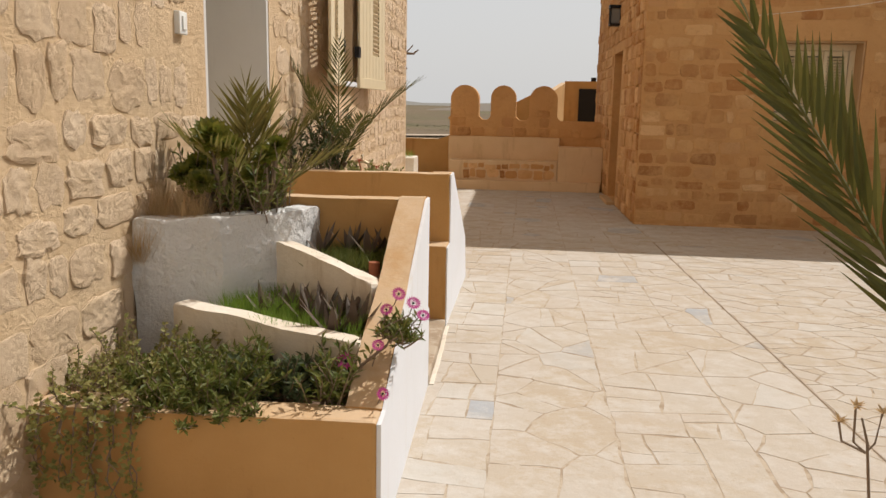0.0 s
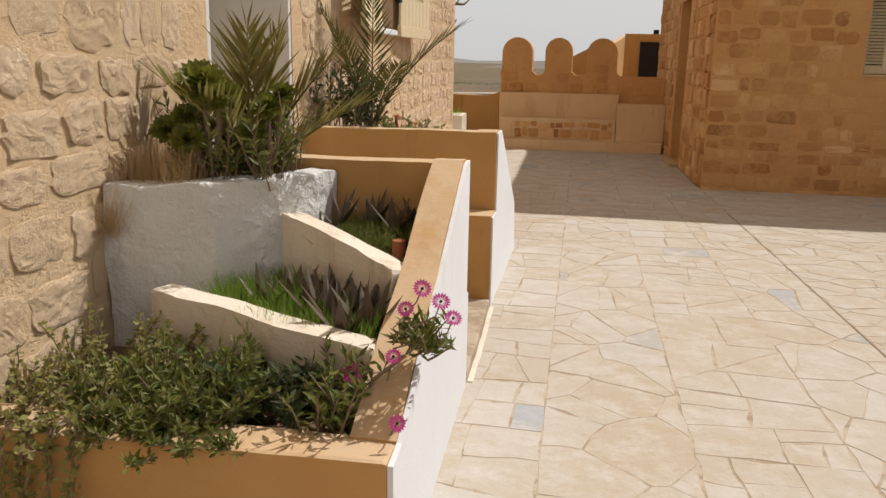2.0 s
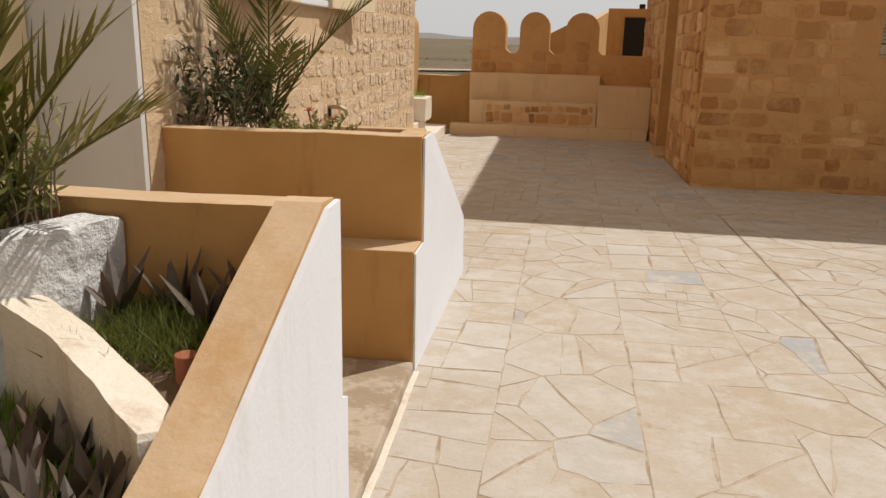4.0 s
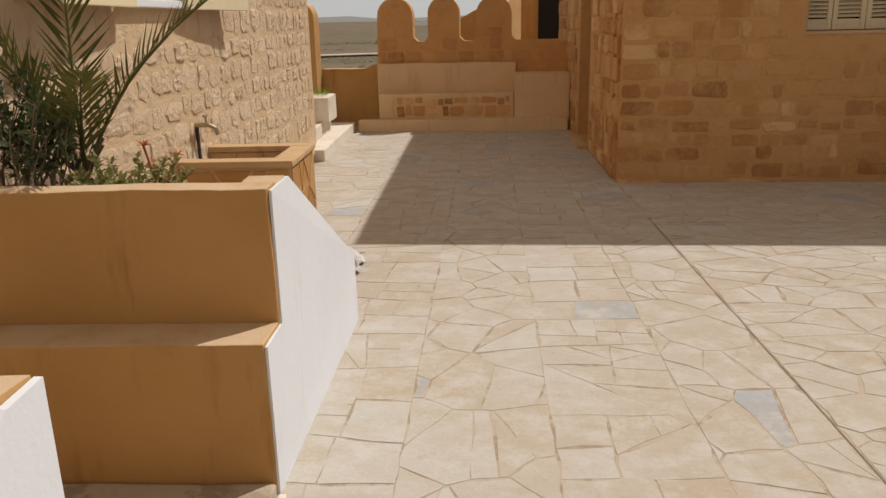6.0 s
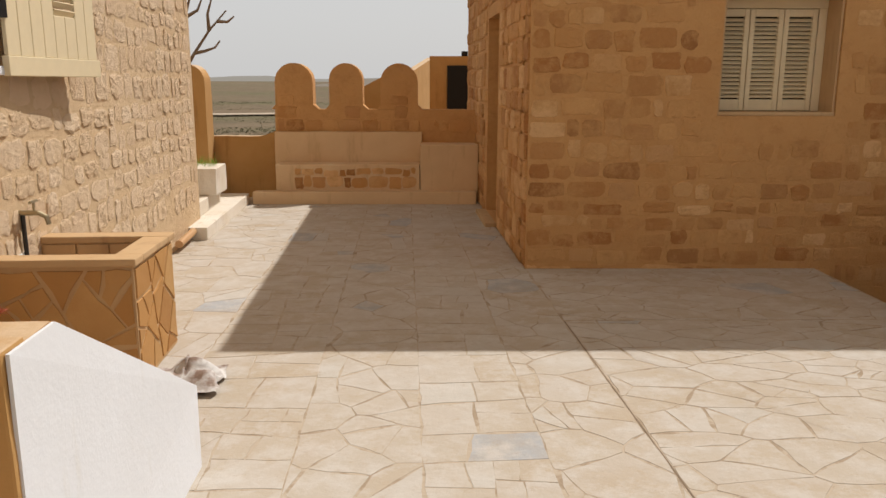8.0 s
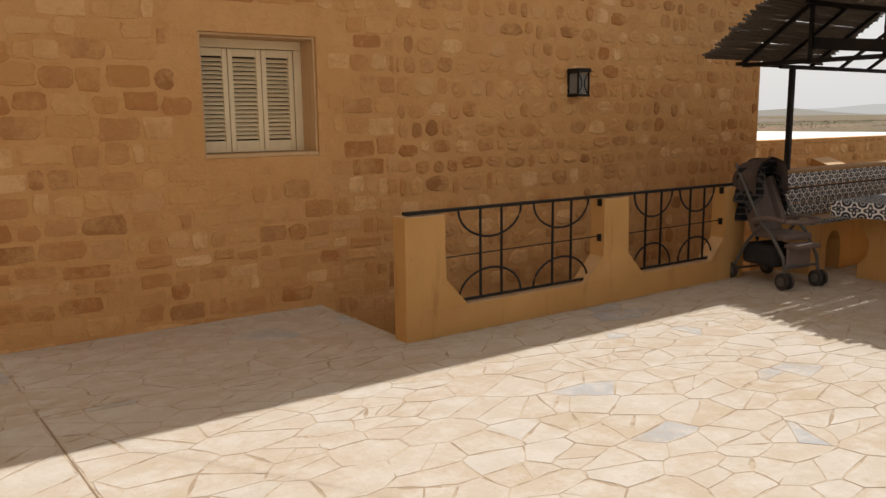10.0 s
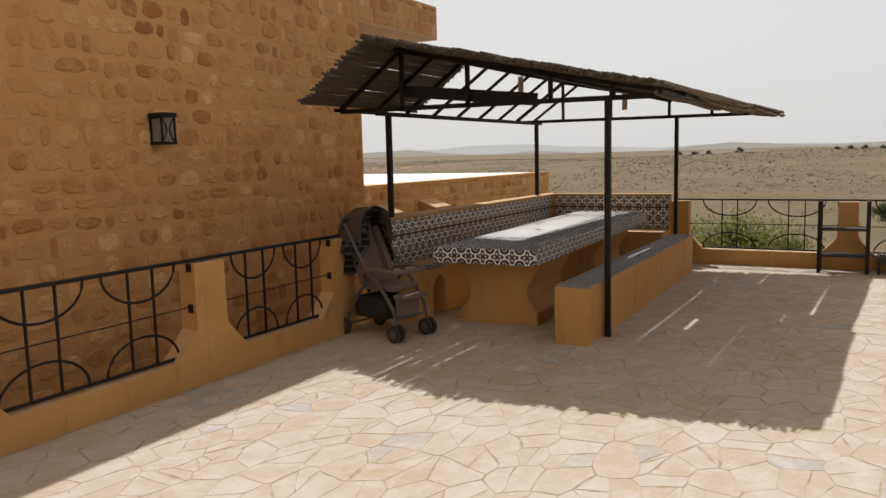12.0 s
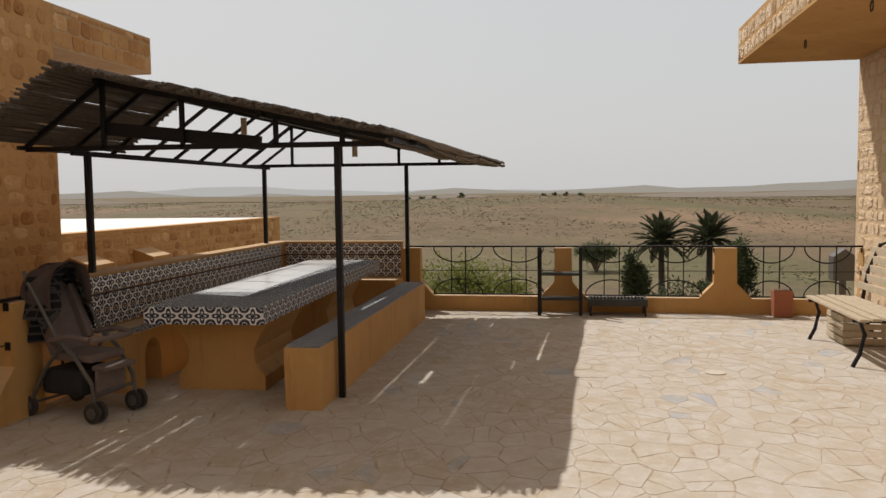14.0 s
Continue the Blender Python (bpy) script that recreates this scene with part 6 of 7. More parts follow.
for k, (x, y) in enumerate(((330, 2), (332, 8), (331, 13), (335, 18), (330, 63), (333, 69), (331, 75), (250, 40))):
    bush("tree", "small dark tree on the hill crest", "tree", (x, y, land(x, y) + 1.6), (1.1, 1.2, 1.1), 700, 0.4, M_BUSH, 20 + k, group="trees on the hill")

# bare tree behind the house
bare = thing("bare_tree", (-3.0, 14.2, -4.5), "leafless tree with grey crooked branches behind the house", "tree")
part("trunk", tube([(-3.0, 14.2, -4.7), (-2.9, 14.2, -2.0), (-2.7, 14.1, 0.2), (-2.45, 14.0, 1.5)], 0.14, sides=8, r_end=0.05), M_TWIG, bare)
for pts in ([(-2.45, 14, 1.5), (-2.2, 14, 1.9), (-1.97, 14, 2.22), (-1.71, 14, 2.5)], [(-2.2, 14, 1.9), (-2.05, 14, 1.93), (-1.9, 14, 1.98), (-1.82, 14, 2.08)],
            [(-2.45, 14, 1.5), (-2.4, 14, 2.1), (-2.23, 14, 2.64), (-2.2, 14, 2.9)], [(-1.97, 14, 2.22), (-1.98, 14, 2.45), (-1.9, 14, 2.7)],
            [(-1.85, 14, 2.35), (-1.7, 14, 2.34), (-1.6, 14, 2.42)], [(-2.3, 14, 2.4), (-2.12, 14, 2.5), (-2.05, 14, 2.66)], [(-2.5, 14, 1.4), (-2.9, 14, 2.1), (-3.1, 14, 2.9)]):
    part("branch", tube(pts, 0.03, sides=6, r_end=0.01), M_TWIG, bare)

# scrub: uncountable tufts over the land
r = random.Random(77)
bm = bmesh.new()
made = 0
while made < 70000:
    a = r.uniform(-0.75, 2.05) if r.random() < 0.75 else r.uniform(1.3, 2.4)
    d = 24 + 400 * r.random() ** 1.3
    x, y = 4 + d * math.cos(a), 4 + d * math.sin(a)
    if noise.noise(Vector((x / 25, y / 25, 5.0))) < -0.15:
        continue
    z = land(x, y)
    if a > 1.3 and d > 200:
        continue
    size = r.uniform(0.05, 0.17) * (1 + d / 210)
    for _ in range(4):
        out = Vector((r.uniform(-1, 1), r.uniform(-1, 1), r.uniform(0.1, 1))).normalized() * size * r.uniform(0.6, 1.1)
        p = Vector((x + r.uniform(-0.4, 0.4) * size, y + r.uniform(-0.4, 0.4) * size, z - 0.05))
        blade(bm, p, p + out, size * 0.6, Vector((r.uniform(-1, 1), r.uniform(-1, 1), 0.5)), 0.2, 0.5)
    made += 1
sc = new("scrub")
BASE[sc.name] = Vector((0, 0, 0))
tagged(sc, "grey-green steppe scrub dotted over the slopes", "scrub", kind="stuff")
M_SCRUB = leaf_material("steppe_scrub", [(0.075, 0.065, 0.032), (0.12, 0.098, 0.05), (0.17, 0.135, 0.075)], 0.8, 0.15)
keep_normals("tufts", bm, M_SCRUB, sc)

# dirt track across the plain
bm = bmesh.new()
rows = []
for k in range(40):
    x = -90 + 6.0 * k
    y = 150 + 0.12 * x + 6 * math.sin(x / 28)
    rows.append([bm.verts.new((x, y + w, land(x, y + w) + 0.35)) for w in (-2.6, 2.6)])
for a, b in zip(rows, rows[1:]):
    bm.faces.new((a[0], b[0], b[1], a[1]))
solid("dirt_track", bm, plain("pale_dirt", (0.42, 0.34, 0.26), 0.95, 0, 0.15, 0.5), "pale dirt track crossing the plain", "road", kind="structure")

# far ridges, their haze put in as emission, paler farther out
def ridge(name, radius, low, high, color, seed):
    bm = bmesh.new()
    n = 160
    bot, top = [], []
    for k in range(n):
        a = 2 * math.pi * k / n
        h = low + (high - low) * max(0.0, 0.5 + noise.noise(Vector((math.cos(a) * 5 + seed, math.sin(a) * 5, seed))) + 0.2 * noise.noise(Vector((math.cos(a) * 22, math.sin(a) * 22, seed))))
        bot.append(bm.verts.new((radius * math.cos(a), radius * math.sin(a), -60)))
        top.append(bm.verts.new((radius * math.cos(a), radius * math.sin(a), h)))
    for k in range(n):
        bm.faces.new((bot[k], bot[(k + 1) % n], top[(k + 1) % n], top[k]))
    m = Nodes(name + "_haze_glow", 1.0)
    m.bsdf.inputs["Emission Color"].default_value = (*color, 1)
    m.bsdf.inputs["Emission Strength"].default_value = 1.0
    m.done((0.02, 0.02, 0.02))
    solid(name, bm, m.mat, "line of distant hills with haze painted in as a pale glow", "backdrop", kind="structure")


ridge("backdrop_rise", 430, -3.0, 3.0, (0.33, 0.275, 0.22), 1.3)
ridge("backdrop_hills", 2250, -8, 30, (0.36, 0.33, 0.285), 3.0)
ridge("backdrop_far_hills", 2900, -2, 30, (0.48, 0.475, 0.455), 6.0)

# ---- pieces of the setting: stones and flags ----
def stone_shape(w, h, depth, r, squareness=3.2, n=12, uneven=(0.86, 1.06)):
    """Verts and faces of one rough stone in a, b, c: across, up, outward."""
    ring = []
    tilt_a, tilt_b = r.uniform(-0.3, 0.3), r.uniform(-0.3, 0.3)
    for k in range(n):
        t = 2 * math.pi * (k + r.uniform(-0.3, 0.3)) / n
        c, s = math.cos(t), math.sin(t)
        q = (abs(c) ** squareness + abs(s) ** squareness) ** (-1 / squareness) * r.uniform(*uneven)
        ring.append((q * c * w / 2, q * s * h / 2))
    verts, faces = [], []
    levels = ((1.07, -0.008, 0.0), (0.86, 0.7, 0.4), (0.5, 0.95, 0.5))
    for scale, d, j in levels:
        for a, b in ring:
            z = d if d < 0 else depth * max(0.15, d + r.uniform(-j, j) + tilt_a * a / w + tilt_b * b / h)
            verts.append((a * scale, b * scale, z))
    verts.append((r.uniform(-0.05, 0.05) * w, r.uniform(-0.05, 0.05) * h, depth * r.uniform(0.8, 1.2)))
    for ringno in (0, 1):
        for k in range(n):
            i, j = ringno * n + k, ringno * n + (k + 1) % n
            faces.append((i, j, j + n, i + n))
    for k in range(n):
        faces.append((2 * n + k, 2 * n + (k + 1) % n, 3 * n))
    return verts, faces


def block_shape(w, h, depth, r):
    """Verts and faces of one dressed block with chipped corners, almost flush with its mortar."""
    cut = min(w, h) * r.uniform(0.08, 0.22)
    a, b = w / 2, h / 2
    ring = [(-a, -b + cut), (-a + cut, -b), (0, -b), (a - cut, -b), (a, -b + cut), (a, 0), (a, b - cut), (a - cut, b), (0, b), (-a + cut, b), (-a, b - cut), (-a, 0)]
    ring = [(p + r.uniform(-0.011, 0.011), q + r.uniform(-0.009, 0.009)) for p, q in ring]
    n, verts = len(ring), []
    for scale, d in ((1.0, -0.004), (0.93, 0.75), (0.6, 1.0)):
        verts += [(p * scale, q * scale, d if d < 0 else depth * (d + r.uniform(-0.3, 0.3))) for p, q in ring]
    verts.append((0, 0, depth * r.uniform(0.8, 1.3)))
    faces = [(k + o, (k + 1) % n + o, (k + 1) % n + n + o, k + n + o) for o in (0, n) for k in range(n)]
    return verts, faces + [(2 * n + k, 2 * n + (k + 1) % n, 3 * n) for k in range(n)]


def boulder_shape(w, h, depth, r):
    """Verts and faces of one quarry-faced rubble stone: a broken, craggy face with undercut rims."""
    n, seed = 20, r.uniform(0, 90)
    ring = []
    for k in range(n):
        t = 2 * math.pi * (k + r.uniform(-0.3, 0.3)) / n
        c, q = math.cos(t), math.sin(t)
        e = (abs(c) ** 5 + abs(q) ** 5) ** (-1 / 5) * (1 + 0.26 * noise.noise(Vector((c * 2.4, q * 2.4, seed)))) * r.uniform(0.88, 1.04)
        ring.append((e * c * w / 2, e * q * h / 2))
    lean_a, lean_b = r.uniform(-0.5, 0.5), r.uniform(-0.5, 0.5)
    verts = []
    for scale, base in ((1.02, -0.3), (0.97, 0.5), (0.84, 0.75), (0.66, 0.85), (0.46, 0.85), (0.28, 0.85)):
        for a, b in ring:
            x, y = a * scale, b * scale
            z = base
            if base > 0:
                big = noise.noise(Vector((x * 13, y * 13, seed)))
                z += 0.75 * big + 0.55 * noise.noise(Vector((x * 34, y * 34, seed + 3))) + lean_a * x / w + lean_b * y / h + r.uniform(-0.1, 0.1)
                z = max(-0.1, z)
            verts.append((x, y, depth * z))
    verts.append((0, 0, depth * r.uniform(0.7, 1.2)))
    faces = [(o * n + k, o * n + (k + 1) % n, (o + 1) * n + (k + 1) % n, (o + 1) * n + k) for o in range(5) for k in range(n)]
    return verts, faces + [(5 * n + k, 5 * n + (k + 1) % n, 6 * n) for k in range(n)]


def courses(a0, a1, b0, b1, h_lo, h_hi, w_lo, w_hi, gap, r, holes=(), wild=0.0):
    """Centre and size of stones laid in courses over a rectangle, clear of the holes."""
    b = b0
    while b < b1 - 0.05:
        h = min(r.uniform(h_lo, h_hi), b1 - b)
        a = a0 + r.uniform(-w_lo, 0) * 0.5
        while a < a1 - 0.04:
            w = r.uniform(w_lo, w_hi)
            lo, hi = max(a, a0), min(a + w, a1)
            cb = b + h / 2 + r.uniform(-wild, wild)
            hh = h * r.uniform(1 - wild * 4, 1.0)
            if hi - lo > 0.06 and not any(hi > p0 and lo < p1 and cb + hh / 2 > q0 and cb - hh / 2 < q1 for p0, q0, p1, q1 in holes):
                yield (lo + hi) / 2, cb, hi - lo - gap * r.uniform(0.6, 1.5), hh - gap * r.uniform(0.6, 1.4)
            a += w
        b += h


def put_stones(parent, items, place, depth, material, r, squareness=3.0, single=None, limit=300, label="rough stones bedded in mortar"):
    """Stones under a wall: those that single() picks become parts, the rest one mesh. place(a, b, c): to the wall's frame."""
    rough_face = material is M_RUBBLE
    vv, ff, made = [], [], 0
    off = base_of(parent)
    for a, b, w, h in items:
        if w < 0.03 or h < 0.03:
            continue
        shape = boulder_shape if rough_face else block_shape if squareness > 3.5 else stone_shape
        verts, faces = shape(w, h, depth * r.uniform(0.5, 1.4), r)
        pts = [Vector(place(a + p, b + q, c)) - off for p, q, c in verts]
        if single and made < limit and single(a, b):
            me = bpy.data.meshes.new("stone")
            me.from_pydata([p[:] for p in pts], [], faces)
            me.materials.append(material)
            me.polygons.foreach_set("use_smooth", [False] * len(me.polygons))
            ob = new("stone", me)
            ob.parent = parent
            made += 1
        else:
            k = len(vv)
            vv += [p[:] for p in pts]
            ff += [tuple(i + k for i in f) for f in faces]
    if vv:
        me = bpy.data.meshes.new("stone_rest")
        me.from_pydata(vv, [], ff)
        me.materials.append(material)
        me.polygons.foreach_set("use_smooth", [False] * len(me.polygons))
        ob = new("rough_stonework", me)
        ob.parent = parent
        tagged(ob, label, kind="stuff")


r = random.Random(11)
put_stones(wall_west, courses(-3.0, 10.15, 0.0, 3.4, 0.14, 0.22, 0.12, 0.32, 0.018, r, [(2.46, -1, 3.62, 2.8), (5.33, 1.5, 6.25, 2.95), (7.2, -1, 10.2, 0.3), (2.14, 1.66, 2.27, 1.79)], 0.025),
           lambda a, b, c: (c, a, b), 0.0085, M_RUBBLE, r, 4.0, lambda a, b: -0.2 < a < 7.4 and 0.4 < b < 2.3)
put_stones(wall_west, courses(-0.48, -0.03, 0.3, 3.4, 0.15, 0.25, 0.14, 0.3, 0.04, r), lambda a, b, c: (a, 10.2 + c, b), 0.03, M_RUBBLE, r, 2.6)
HOLE = [(WX0 - 0.06, WZ0 - 0.06, WX1 + 0.06, WZ1 + 0.1)]
put_stones(wall_north, courses(2.0, 5.2, -1.6, 3.66, 0.10, 0.2, 0.09, 0.36, 0.026, r, HOLE, 0.022),
           lambda a, b, c: (a, 8.5 - c, b), 0.007, M_ASHLAR, r, 7.0, lambda a, b: 2.0 < a < 5.2 and -0.02 < b < 2.1)
put_stones(wall_north, courses(5.2, 10.44, -1.6, 3.66, 0.15, 0.21, 0.11, 0.30, 0.03, r, (), 0.02),
           lambda a, b, c: (a, 8.5 - c, b), 0.012, M_ASHLAR, r, 3.0)
put_stones(wall_side, courses(0.02, 5.3, 0.0, 3.66, 0.13, 0.22, 0.12, 0.38, 0.015, r, [(1.88, -1, 2.89, 2.25)], 0.012),
           lambda a, b, c: (-c, a, b), 0.018, M_ASHLAR, r, 4.0, lambda a, b: b < 2.6, 120)
put_stones(overhang, courses(10.48, 12.4, 3.24, 3.66, 0.16, 0.2, 0.14, 0.36, 0.015, r), lambda a, b, c: (a, 8.5 - c, b), 0.009, M_ASHLAR, r, 5.0)
eave_s = bpy.data.objects["eave_south"]
put_stones(eave_s, courses(7.1, 13.98, 3.32, 3.75, 0.19, 0.22, 0.1, 0.26, 0.03, r), lambda a, b, c: (a, 0.93 + c, b), 0.011, M_RUBBLE, r, 2.8)
put_stones(eave_s, courses(-0.5, 0.92, 3.32, 3.75, 0.19, 0.22, 0.1, 0.26, 0.03, r), lambda a, b, c: (14.0 + c, a, b), 0.011, M_RUBBLE, r, 2.8)
put_stones(wall_south, courses(10.0, 13.93, 0.0, 3.28, 0.14, 0.2, 0.14, 0.34, 0.035, r), lambda a, b, c: (a, -0.56 + c, b), 0.011, M_RUBBLE, r, 2.8, lambda a, b: a > 11.5, 120)
nb = bpy.data.objects["neighbour_wall"]
put_stones(nb, courses(10.9, 20.35, 0.2, 1.12, 0.15, 0.2, 0.16, 0.36, 0.03, r), lambda a, b, c: (a, 9.95 - c, b), 0.012, M_ASHLAR, r, 3.2)
put_stones(battlement, [i for i in courses(-0.78, 1.9, 0.86, 1.72, 0.12, 0.19, 0.12, 0.3, 0.014, r, [(-0.33, 1.17, -0.06, 2), (0.32, 1.17, 0.6, 2), (1.04, 1.13, 2.0, 2)])
                        if i[1] + i[3] / 2 < 1.46],
           lambda a, b, c: (a, 12.601 - c, b), 0.009, M_ASHLAR, r, 4.0)
put_stones(bpy.data.objects["seat_block"], courses(-0.5, 1.05, 0.18, 0.43, 0.10, 0.16, 0.08, 0.26, 0.012, r, (), 0.02), lambda a, b, c: (a, 12.16 - c, b), 0.008, M_ASHLAR, r, 4.0)


def facing(parent, a0, a1, b0, b1, size, place, material, r):
    """Irregular flat cladding stones over a rectangle."""
    cells = crazy([(a0, b0), (a1, b0), (a1, b1), (a0, b1)], size, r, 0.014, 0.1)
    for poly in cells:
        slab(parent, "facing_stone", [(a, b, 0.0) for a, b in poly], place, 0.007, material, r)


def clip(poly, px, py, nx, ny):
    """The part of a convex polygon on the side of the line where (p - point) . n <= 0."""
    out = []
    m = len(poly)
    for i in range(m):
        (ax, ay), (bx, by) = poly[i], poly[(i + 1) % m]
        da, db = (ax - px) * nx + (ay - py) * ny, (bx - px) * nx + (by - py) * ny
        if da <= 0:
            out.append((ax, ay))
        if da * db < 0:
            t = da / (da - db)
            out.append((ax + (bx - ax) * t, ay + (by - ay) * t))
    return out


def crazy(region, size, r, gap, straight=0.6):
    """Crazy paving over a convex region: pieces split again and again by straight cuts, parted by thin joints."""
    todo, cells = [list(region)], []
    while todo:
        poly = todo.pop()
        area = 0.5 * abs(sum(poly[k - 1][0] * poly[k][1] - poly[k][0] * poly[k - 1][1] for k in range(len(poly))))
        if area < size * size * r.choice((0.5, 0.9, 1.3, 1.8, 2.6)):
            if area > 0.004:
                cells.append(poly)
            continue
        a, b = max(((poly[i], poly[j]) for i in range(len(poly)) for j in range(i)), key=lambda q: math.dist(*q))
        f = r.uniform(0.36, 0.64)
        px, py = a[0] + (b[0] - a[0]) * f, a[1] + (b[1] - a[1]) * f
        t = math.atan2(b[1] - a[1], b[0] - a[0])
        if r.random() < straight:
            t = round(t / (math.pi / 2)) * math.pi / 2 + r.uniform(-0.16, 0.16)
        else:
            t += r.uniform(-0.55, 0.55)
        nx, ny = math.cos(t), math.sin(t)
        g = gap * r.uniform(0.6, 1.5) / 2
        for sx in (1, -1):
            p = clip(poly, px - nx * g * sx, py - ny * g * sx, nx * sx, ny * sx)
            if len(p) >= 3:
                p = [q for k, q in enumerate(p) if math.dist(q, p[k - 1]) > 0.012]
                if len(p) >= 3:
                    todo.append(p)
    return cells


def scattered(region, size, r, gap):
    """Irregular flags round scattered seeds over a convex region."""
    xs, ys = [p[0] for p in region], [p[1] for p in region]
    x0, x1, y0, y1 = min(xs), max(xs), min(ys), max(ys)
    nx, ny = int((x1 - x0) / size) + 1, int((y1 - y0) / size) + 1
    seeds = {}
    for i in range(-1, nx + 1):
        for j in range(-1, ny + 1):
            many = 2 if r.random() < 0.3 else (0 if r.random() < 0.16 else 1)
            seeds[i, j] = [(x0 + (i + 0.5 + r.uniform(-0.5, 0.5)) * size, y0 + (j + 0.5 + r.uniform(-0.5, 0.5)) * size) for _ in range(many)]
    cells = []
    for (i, j), own in seeds.items():
        near = [s for a in range(i - 2, i + 3) for b in range(j - 2, j + 3) for s in seeds.get((a, b), ())]
        for sx, sy in own:
            poly = list(region)
            for qx, qy in near:
                if (qx, qy) == (sx, sy):
                    continue
                dx, dy = qx - sx, qy - sy
                d = math.hypot(dx, dy)
                g = gap * r.uniform(0.3, 1.0)
                poly = clip(poly, (sx + qx) / 2 - dx / d * g, (sy + qy) / 2 - dy / d * g, dx, dy)
                if len(poly) < 3:
                    break
            if len(poly) >= 3:
                keep = [p for k, p in enumerate(poly) if math.dist(p, poly[k - 1]) > 0.015]
                if len(keep) >= 3 and 0.5 * abs(sum(keep[k - 1][0] * keep[k][1] - keep[k][0] * keep[k - 1][1] for k in range(len(keep)))) > 0.002:
                    if r.random() < 0.22 and len(keep) > 4:
                        t = r.uniform(0, math.pi)
                        cx, cy = sum(p[0] for p in keep) / len(keep), sum(p[1] for p in keep) / len(keep)
                        for sg in (1, -1):
                            half = clip(keep, cx - sg * 0.003 * math.cos(t), cy - sg * 0.003 * math.sin(t), sg * math.cos(t), sg * math.sin(t))
                            if len(half) >= 3:
                                cells.append(half)
                    else:
                        cells.append(keep)
    return cells


def slab_shape(poly, thick, r):
    """A flag: foot outline, top outline drawn in a little, and a chipped, gently tilted face."""
    n = len(poly)
    cx, cy = sum(p[0] for p in poly) / n, sum(p[1] for p in poly) / n
    pts = []
    for k in range(n):
        a, b = poly[k], poly[(k + 1) % n]
        pts.append(a)
        d = math.dist(a, b)
        for f in ((0.33, 0.67) if d > 0.25 else (0.5,) if d > 0.12 else ()):
            f += r.uniform(-0.1, 0.1)
            w = r.uniform(-0.011, 0.009)
            pts.append((a[0] + (b[0] - a[0]) * f + (b[1] - a[1]) / d * w, a[1] + (b[1] - a[1]) * f - (b[0] - a[0]) / d * w))
    n = len(pts)
    ta, tb = r.uniform(-0.004, 0.004), r.uniform(-0.004, 0.004)
    lift = r.uniform(0.0, 0.001)
    verts = [(x, y, -0.006) for x, y in pts]
    for x, y in pts:
        d = max(0.02, math.hypot(x - cx, y - cy))
        k = 1 - r.uniform(0.002, 0.005) / d
        x, y = cx + (x - cx) * k, cy + (y - cy) * k
        verts.append((x, y, thick + lift + ta * (x - cx) + tb * (y - cy)))
    verts.append((cx, cy, thick + lift))
    faces = [(k, (k + 1) % n, (k + 1) % n + n, k + n) for k in range(n)] + [(n + k, n + (k + 1) % n, 2 * n) for k in range(n)]
    return verts, faces


def slab(parent, name, poly, place, thick, material, r):
    verts, faces = slab_shape([p[:2] for p in poly], thick, r)
    off = base_of(parent)
    me = bpy.data.meshes.new(name)
    me.from_pydata([(Vector(place(*v)) - off)[:] for v in verts], [], faces)
    me.materials.append(material)
    ob = new(name, me)
    ob.parent = parent
    return ob


r = random.Random(21)
facing(trough, 0.01, 0.67, 0.02, 0.6, 0.16, lambda a, b, c: (a, 5.92 - c, b), M_CLAD, r)
facing(trough, 5.93, 6.59, 0.02, 0.6, 0.16, lambda a, b, c: (0.68 + c, a, b), M_CLAD, r)

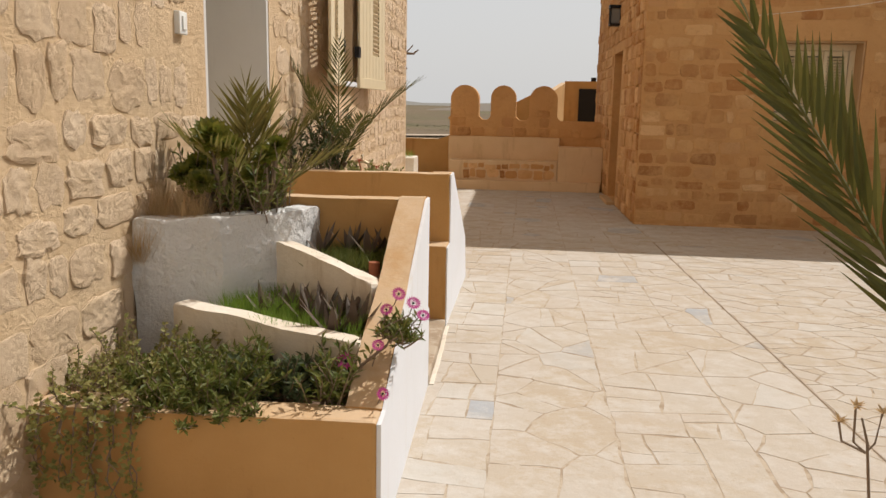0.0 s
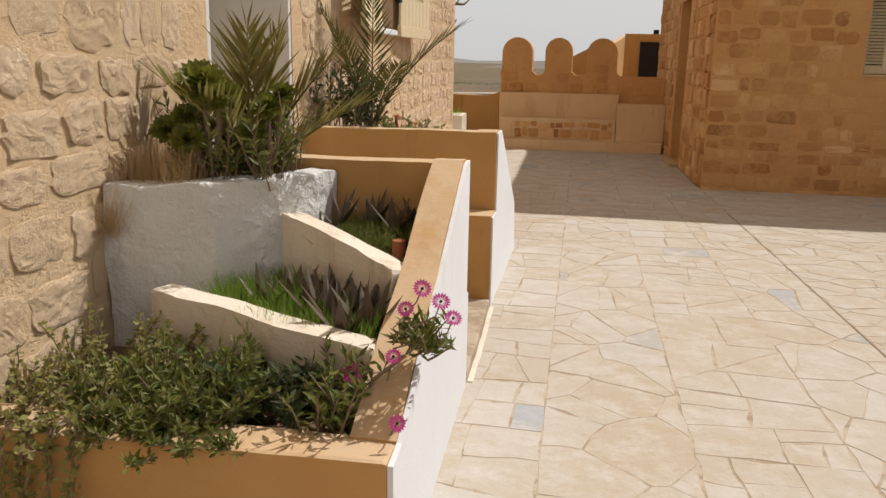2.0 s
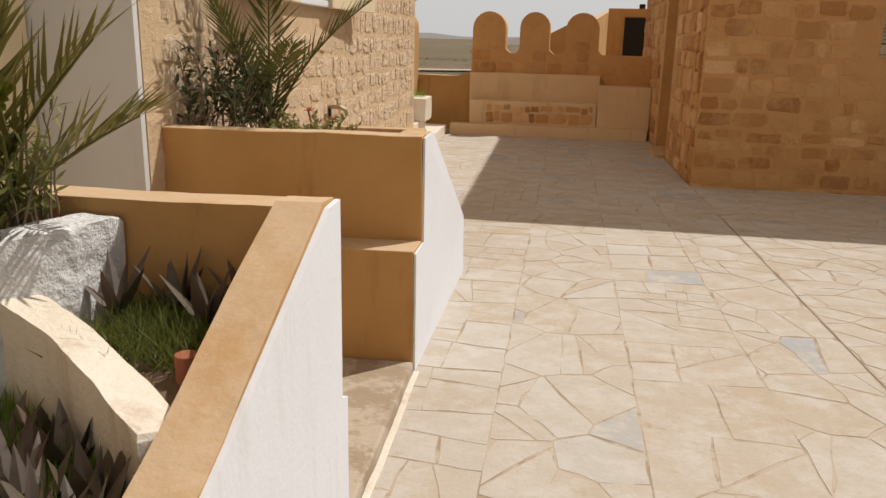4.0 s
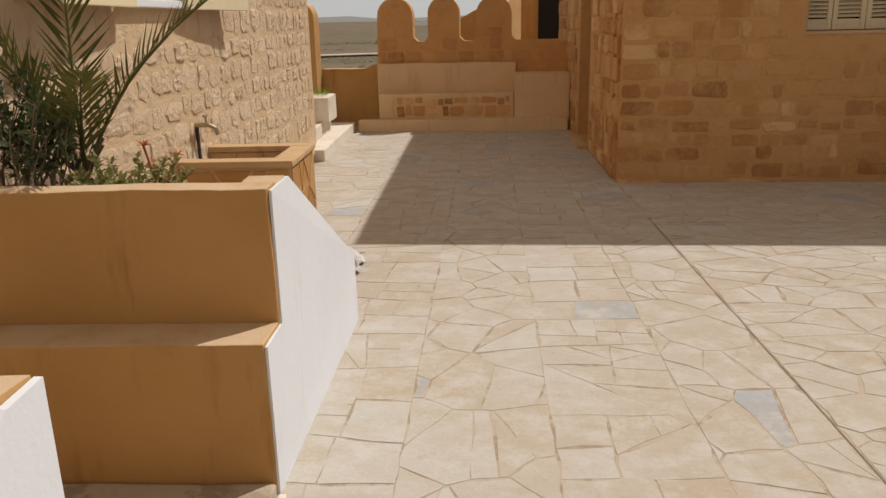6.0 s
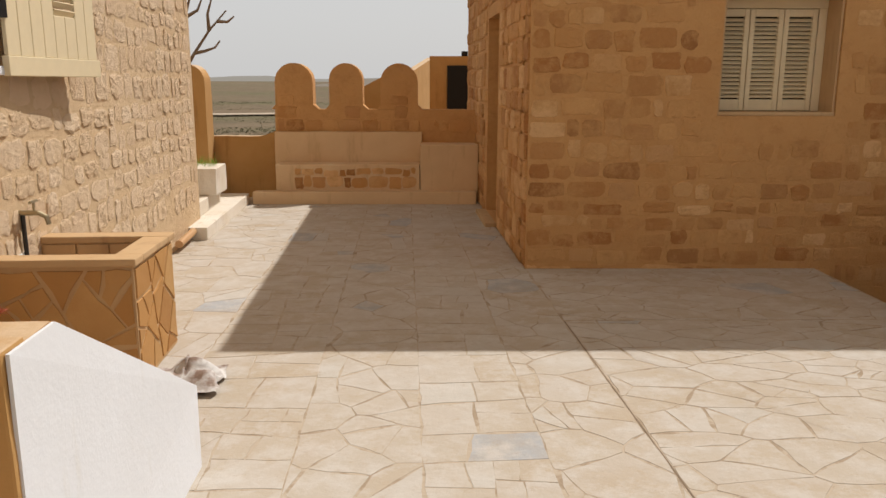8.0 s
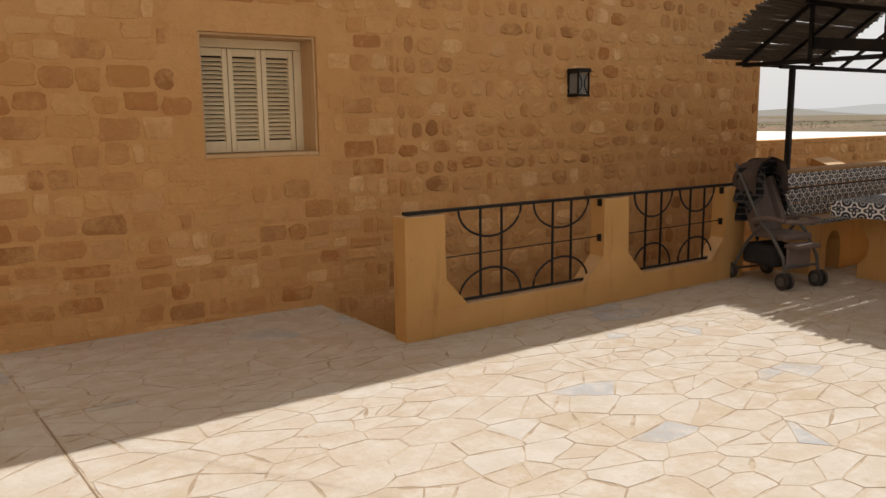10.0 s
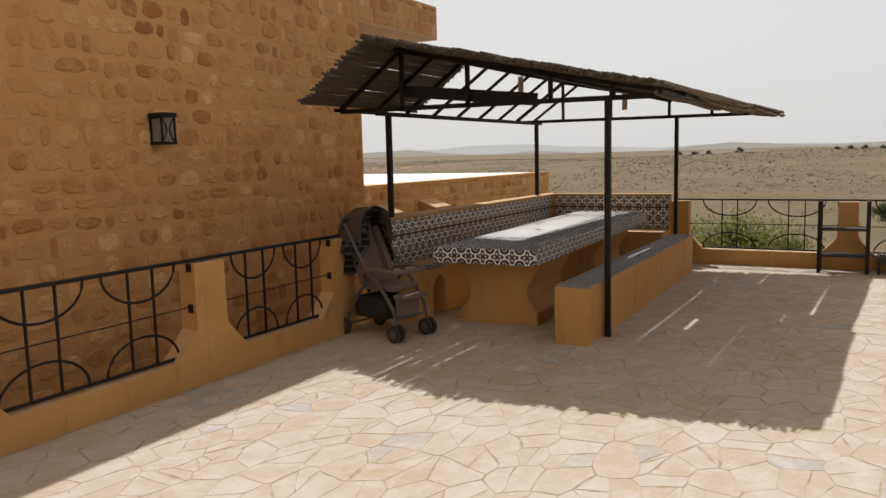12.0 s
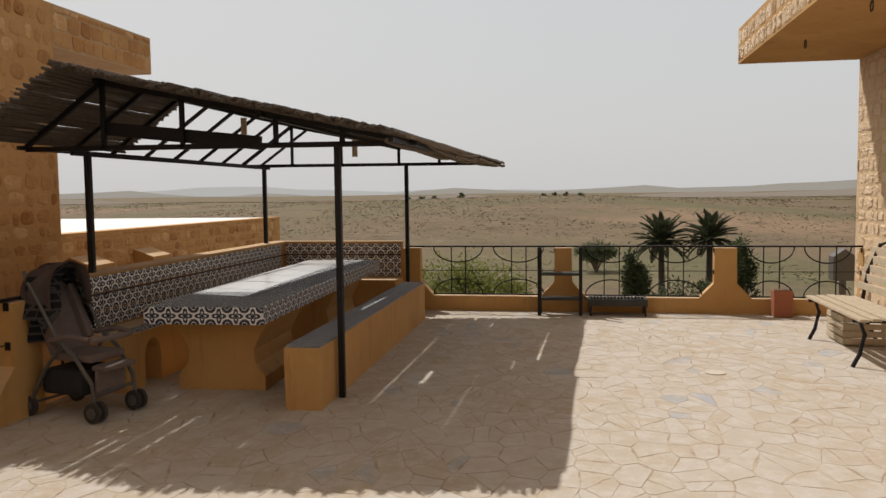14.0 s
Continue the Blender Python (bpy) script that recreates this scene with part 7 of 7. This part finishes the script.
r = random.Random(33)
EDGES = [(-0.6, -1.3), (0.35, -0.25), (0.92, 0.45), (1.46, 0.98), (2.1, 1.42), (2.671, 1.823)]
SQUARED = {EDGES[k][0] + 0.0015 for k in (1, 3)}     # bands laid with squarer flags
fields = [([(a0 + 0.0015, -4.9), (b0 - 0.0015, -4.9), (b1 - 0.0015, 12.0), (a1 + 0.0015, 12.0)], 0.31, 0.6) for (a0, a1), (b0, b1) in zip(EDGES, EDGES[1:])]
fields += [([(2.685, -4.9), (13.66, -4.9), (13.66, 7.04), (2.085, 7.04)], 0.24, 0.15),
          ([(2.08, 7.055), (4.41, 7.055), (4.41, 8.48), (2.01, 8.48)], 0.26, 0.3)]
vv, ff, made = [], [], 0
for region, size, straight in fields:
    tall = 1.0 if straight > 0.5 else 1.55     # flags of the wide field lie long across
    cells = scattered([(x, y * tall) for x, y in region], size * tall ** 0.5, r, 0.003 if straight > 0.5 else 0.0045)
    cells = [[(x, y / tall) for x, y in poly] for poly in cells]
    if region[0][0] in SQUARED:
        cells = crazy(region, 0.25, r, 0.003, 0.93)
    for poly in cells:
        cx, cy = sum(p[0] for p in poly) / len(poly), sum(p[1] for p in poly) / len(poly)
        if made < 300 and 0.3 < cx < 4.6 and 1.2 < cy < 8.4:
            slab(floor, "flagstone", poly, lambda a, b, c: (a, b, c - 0.004), 0.0014, M_FLAG, r)
            made += 1
        else:
            verts, faces = slab_shape(poly, 0.0014, r)
            k = len(vv)
            vv += [(x, y, z - 0.004) for x, y, z in verts]
            ff += [tuple(i + k for i in f) for f in faces]
me = bpy.data.meshes.new("flagstones")
me.from_pydata(vv, [], ff)
me.materials.append(M_FLAG)
flags = new("flagstones", me)
flags.parent = floor
tagged(flags, "irregular cream limestone flags with pale joints", kind="stuff")

crack = new("expansion_joint", mesh_of("expansion_joint", prism([(2.675, -4.9), (2.682, -4.9), (2.081, 7.04), (2.074, 7.04)], "z", -0.0034, -0.002), plain("sandy_crack_filler", (0.22, 0.16, 0.11), 0.95, 0, 0.5, 6)))
crack.parent = floor
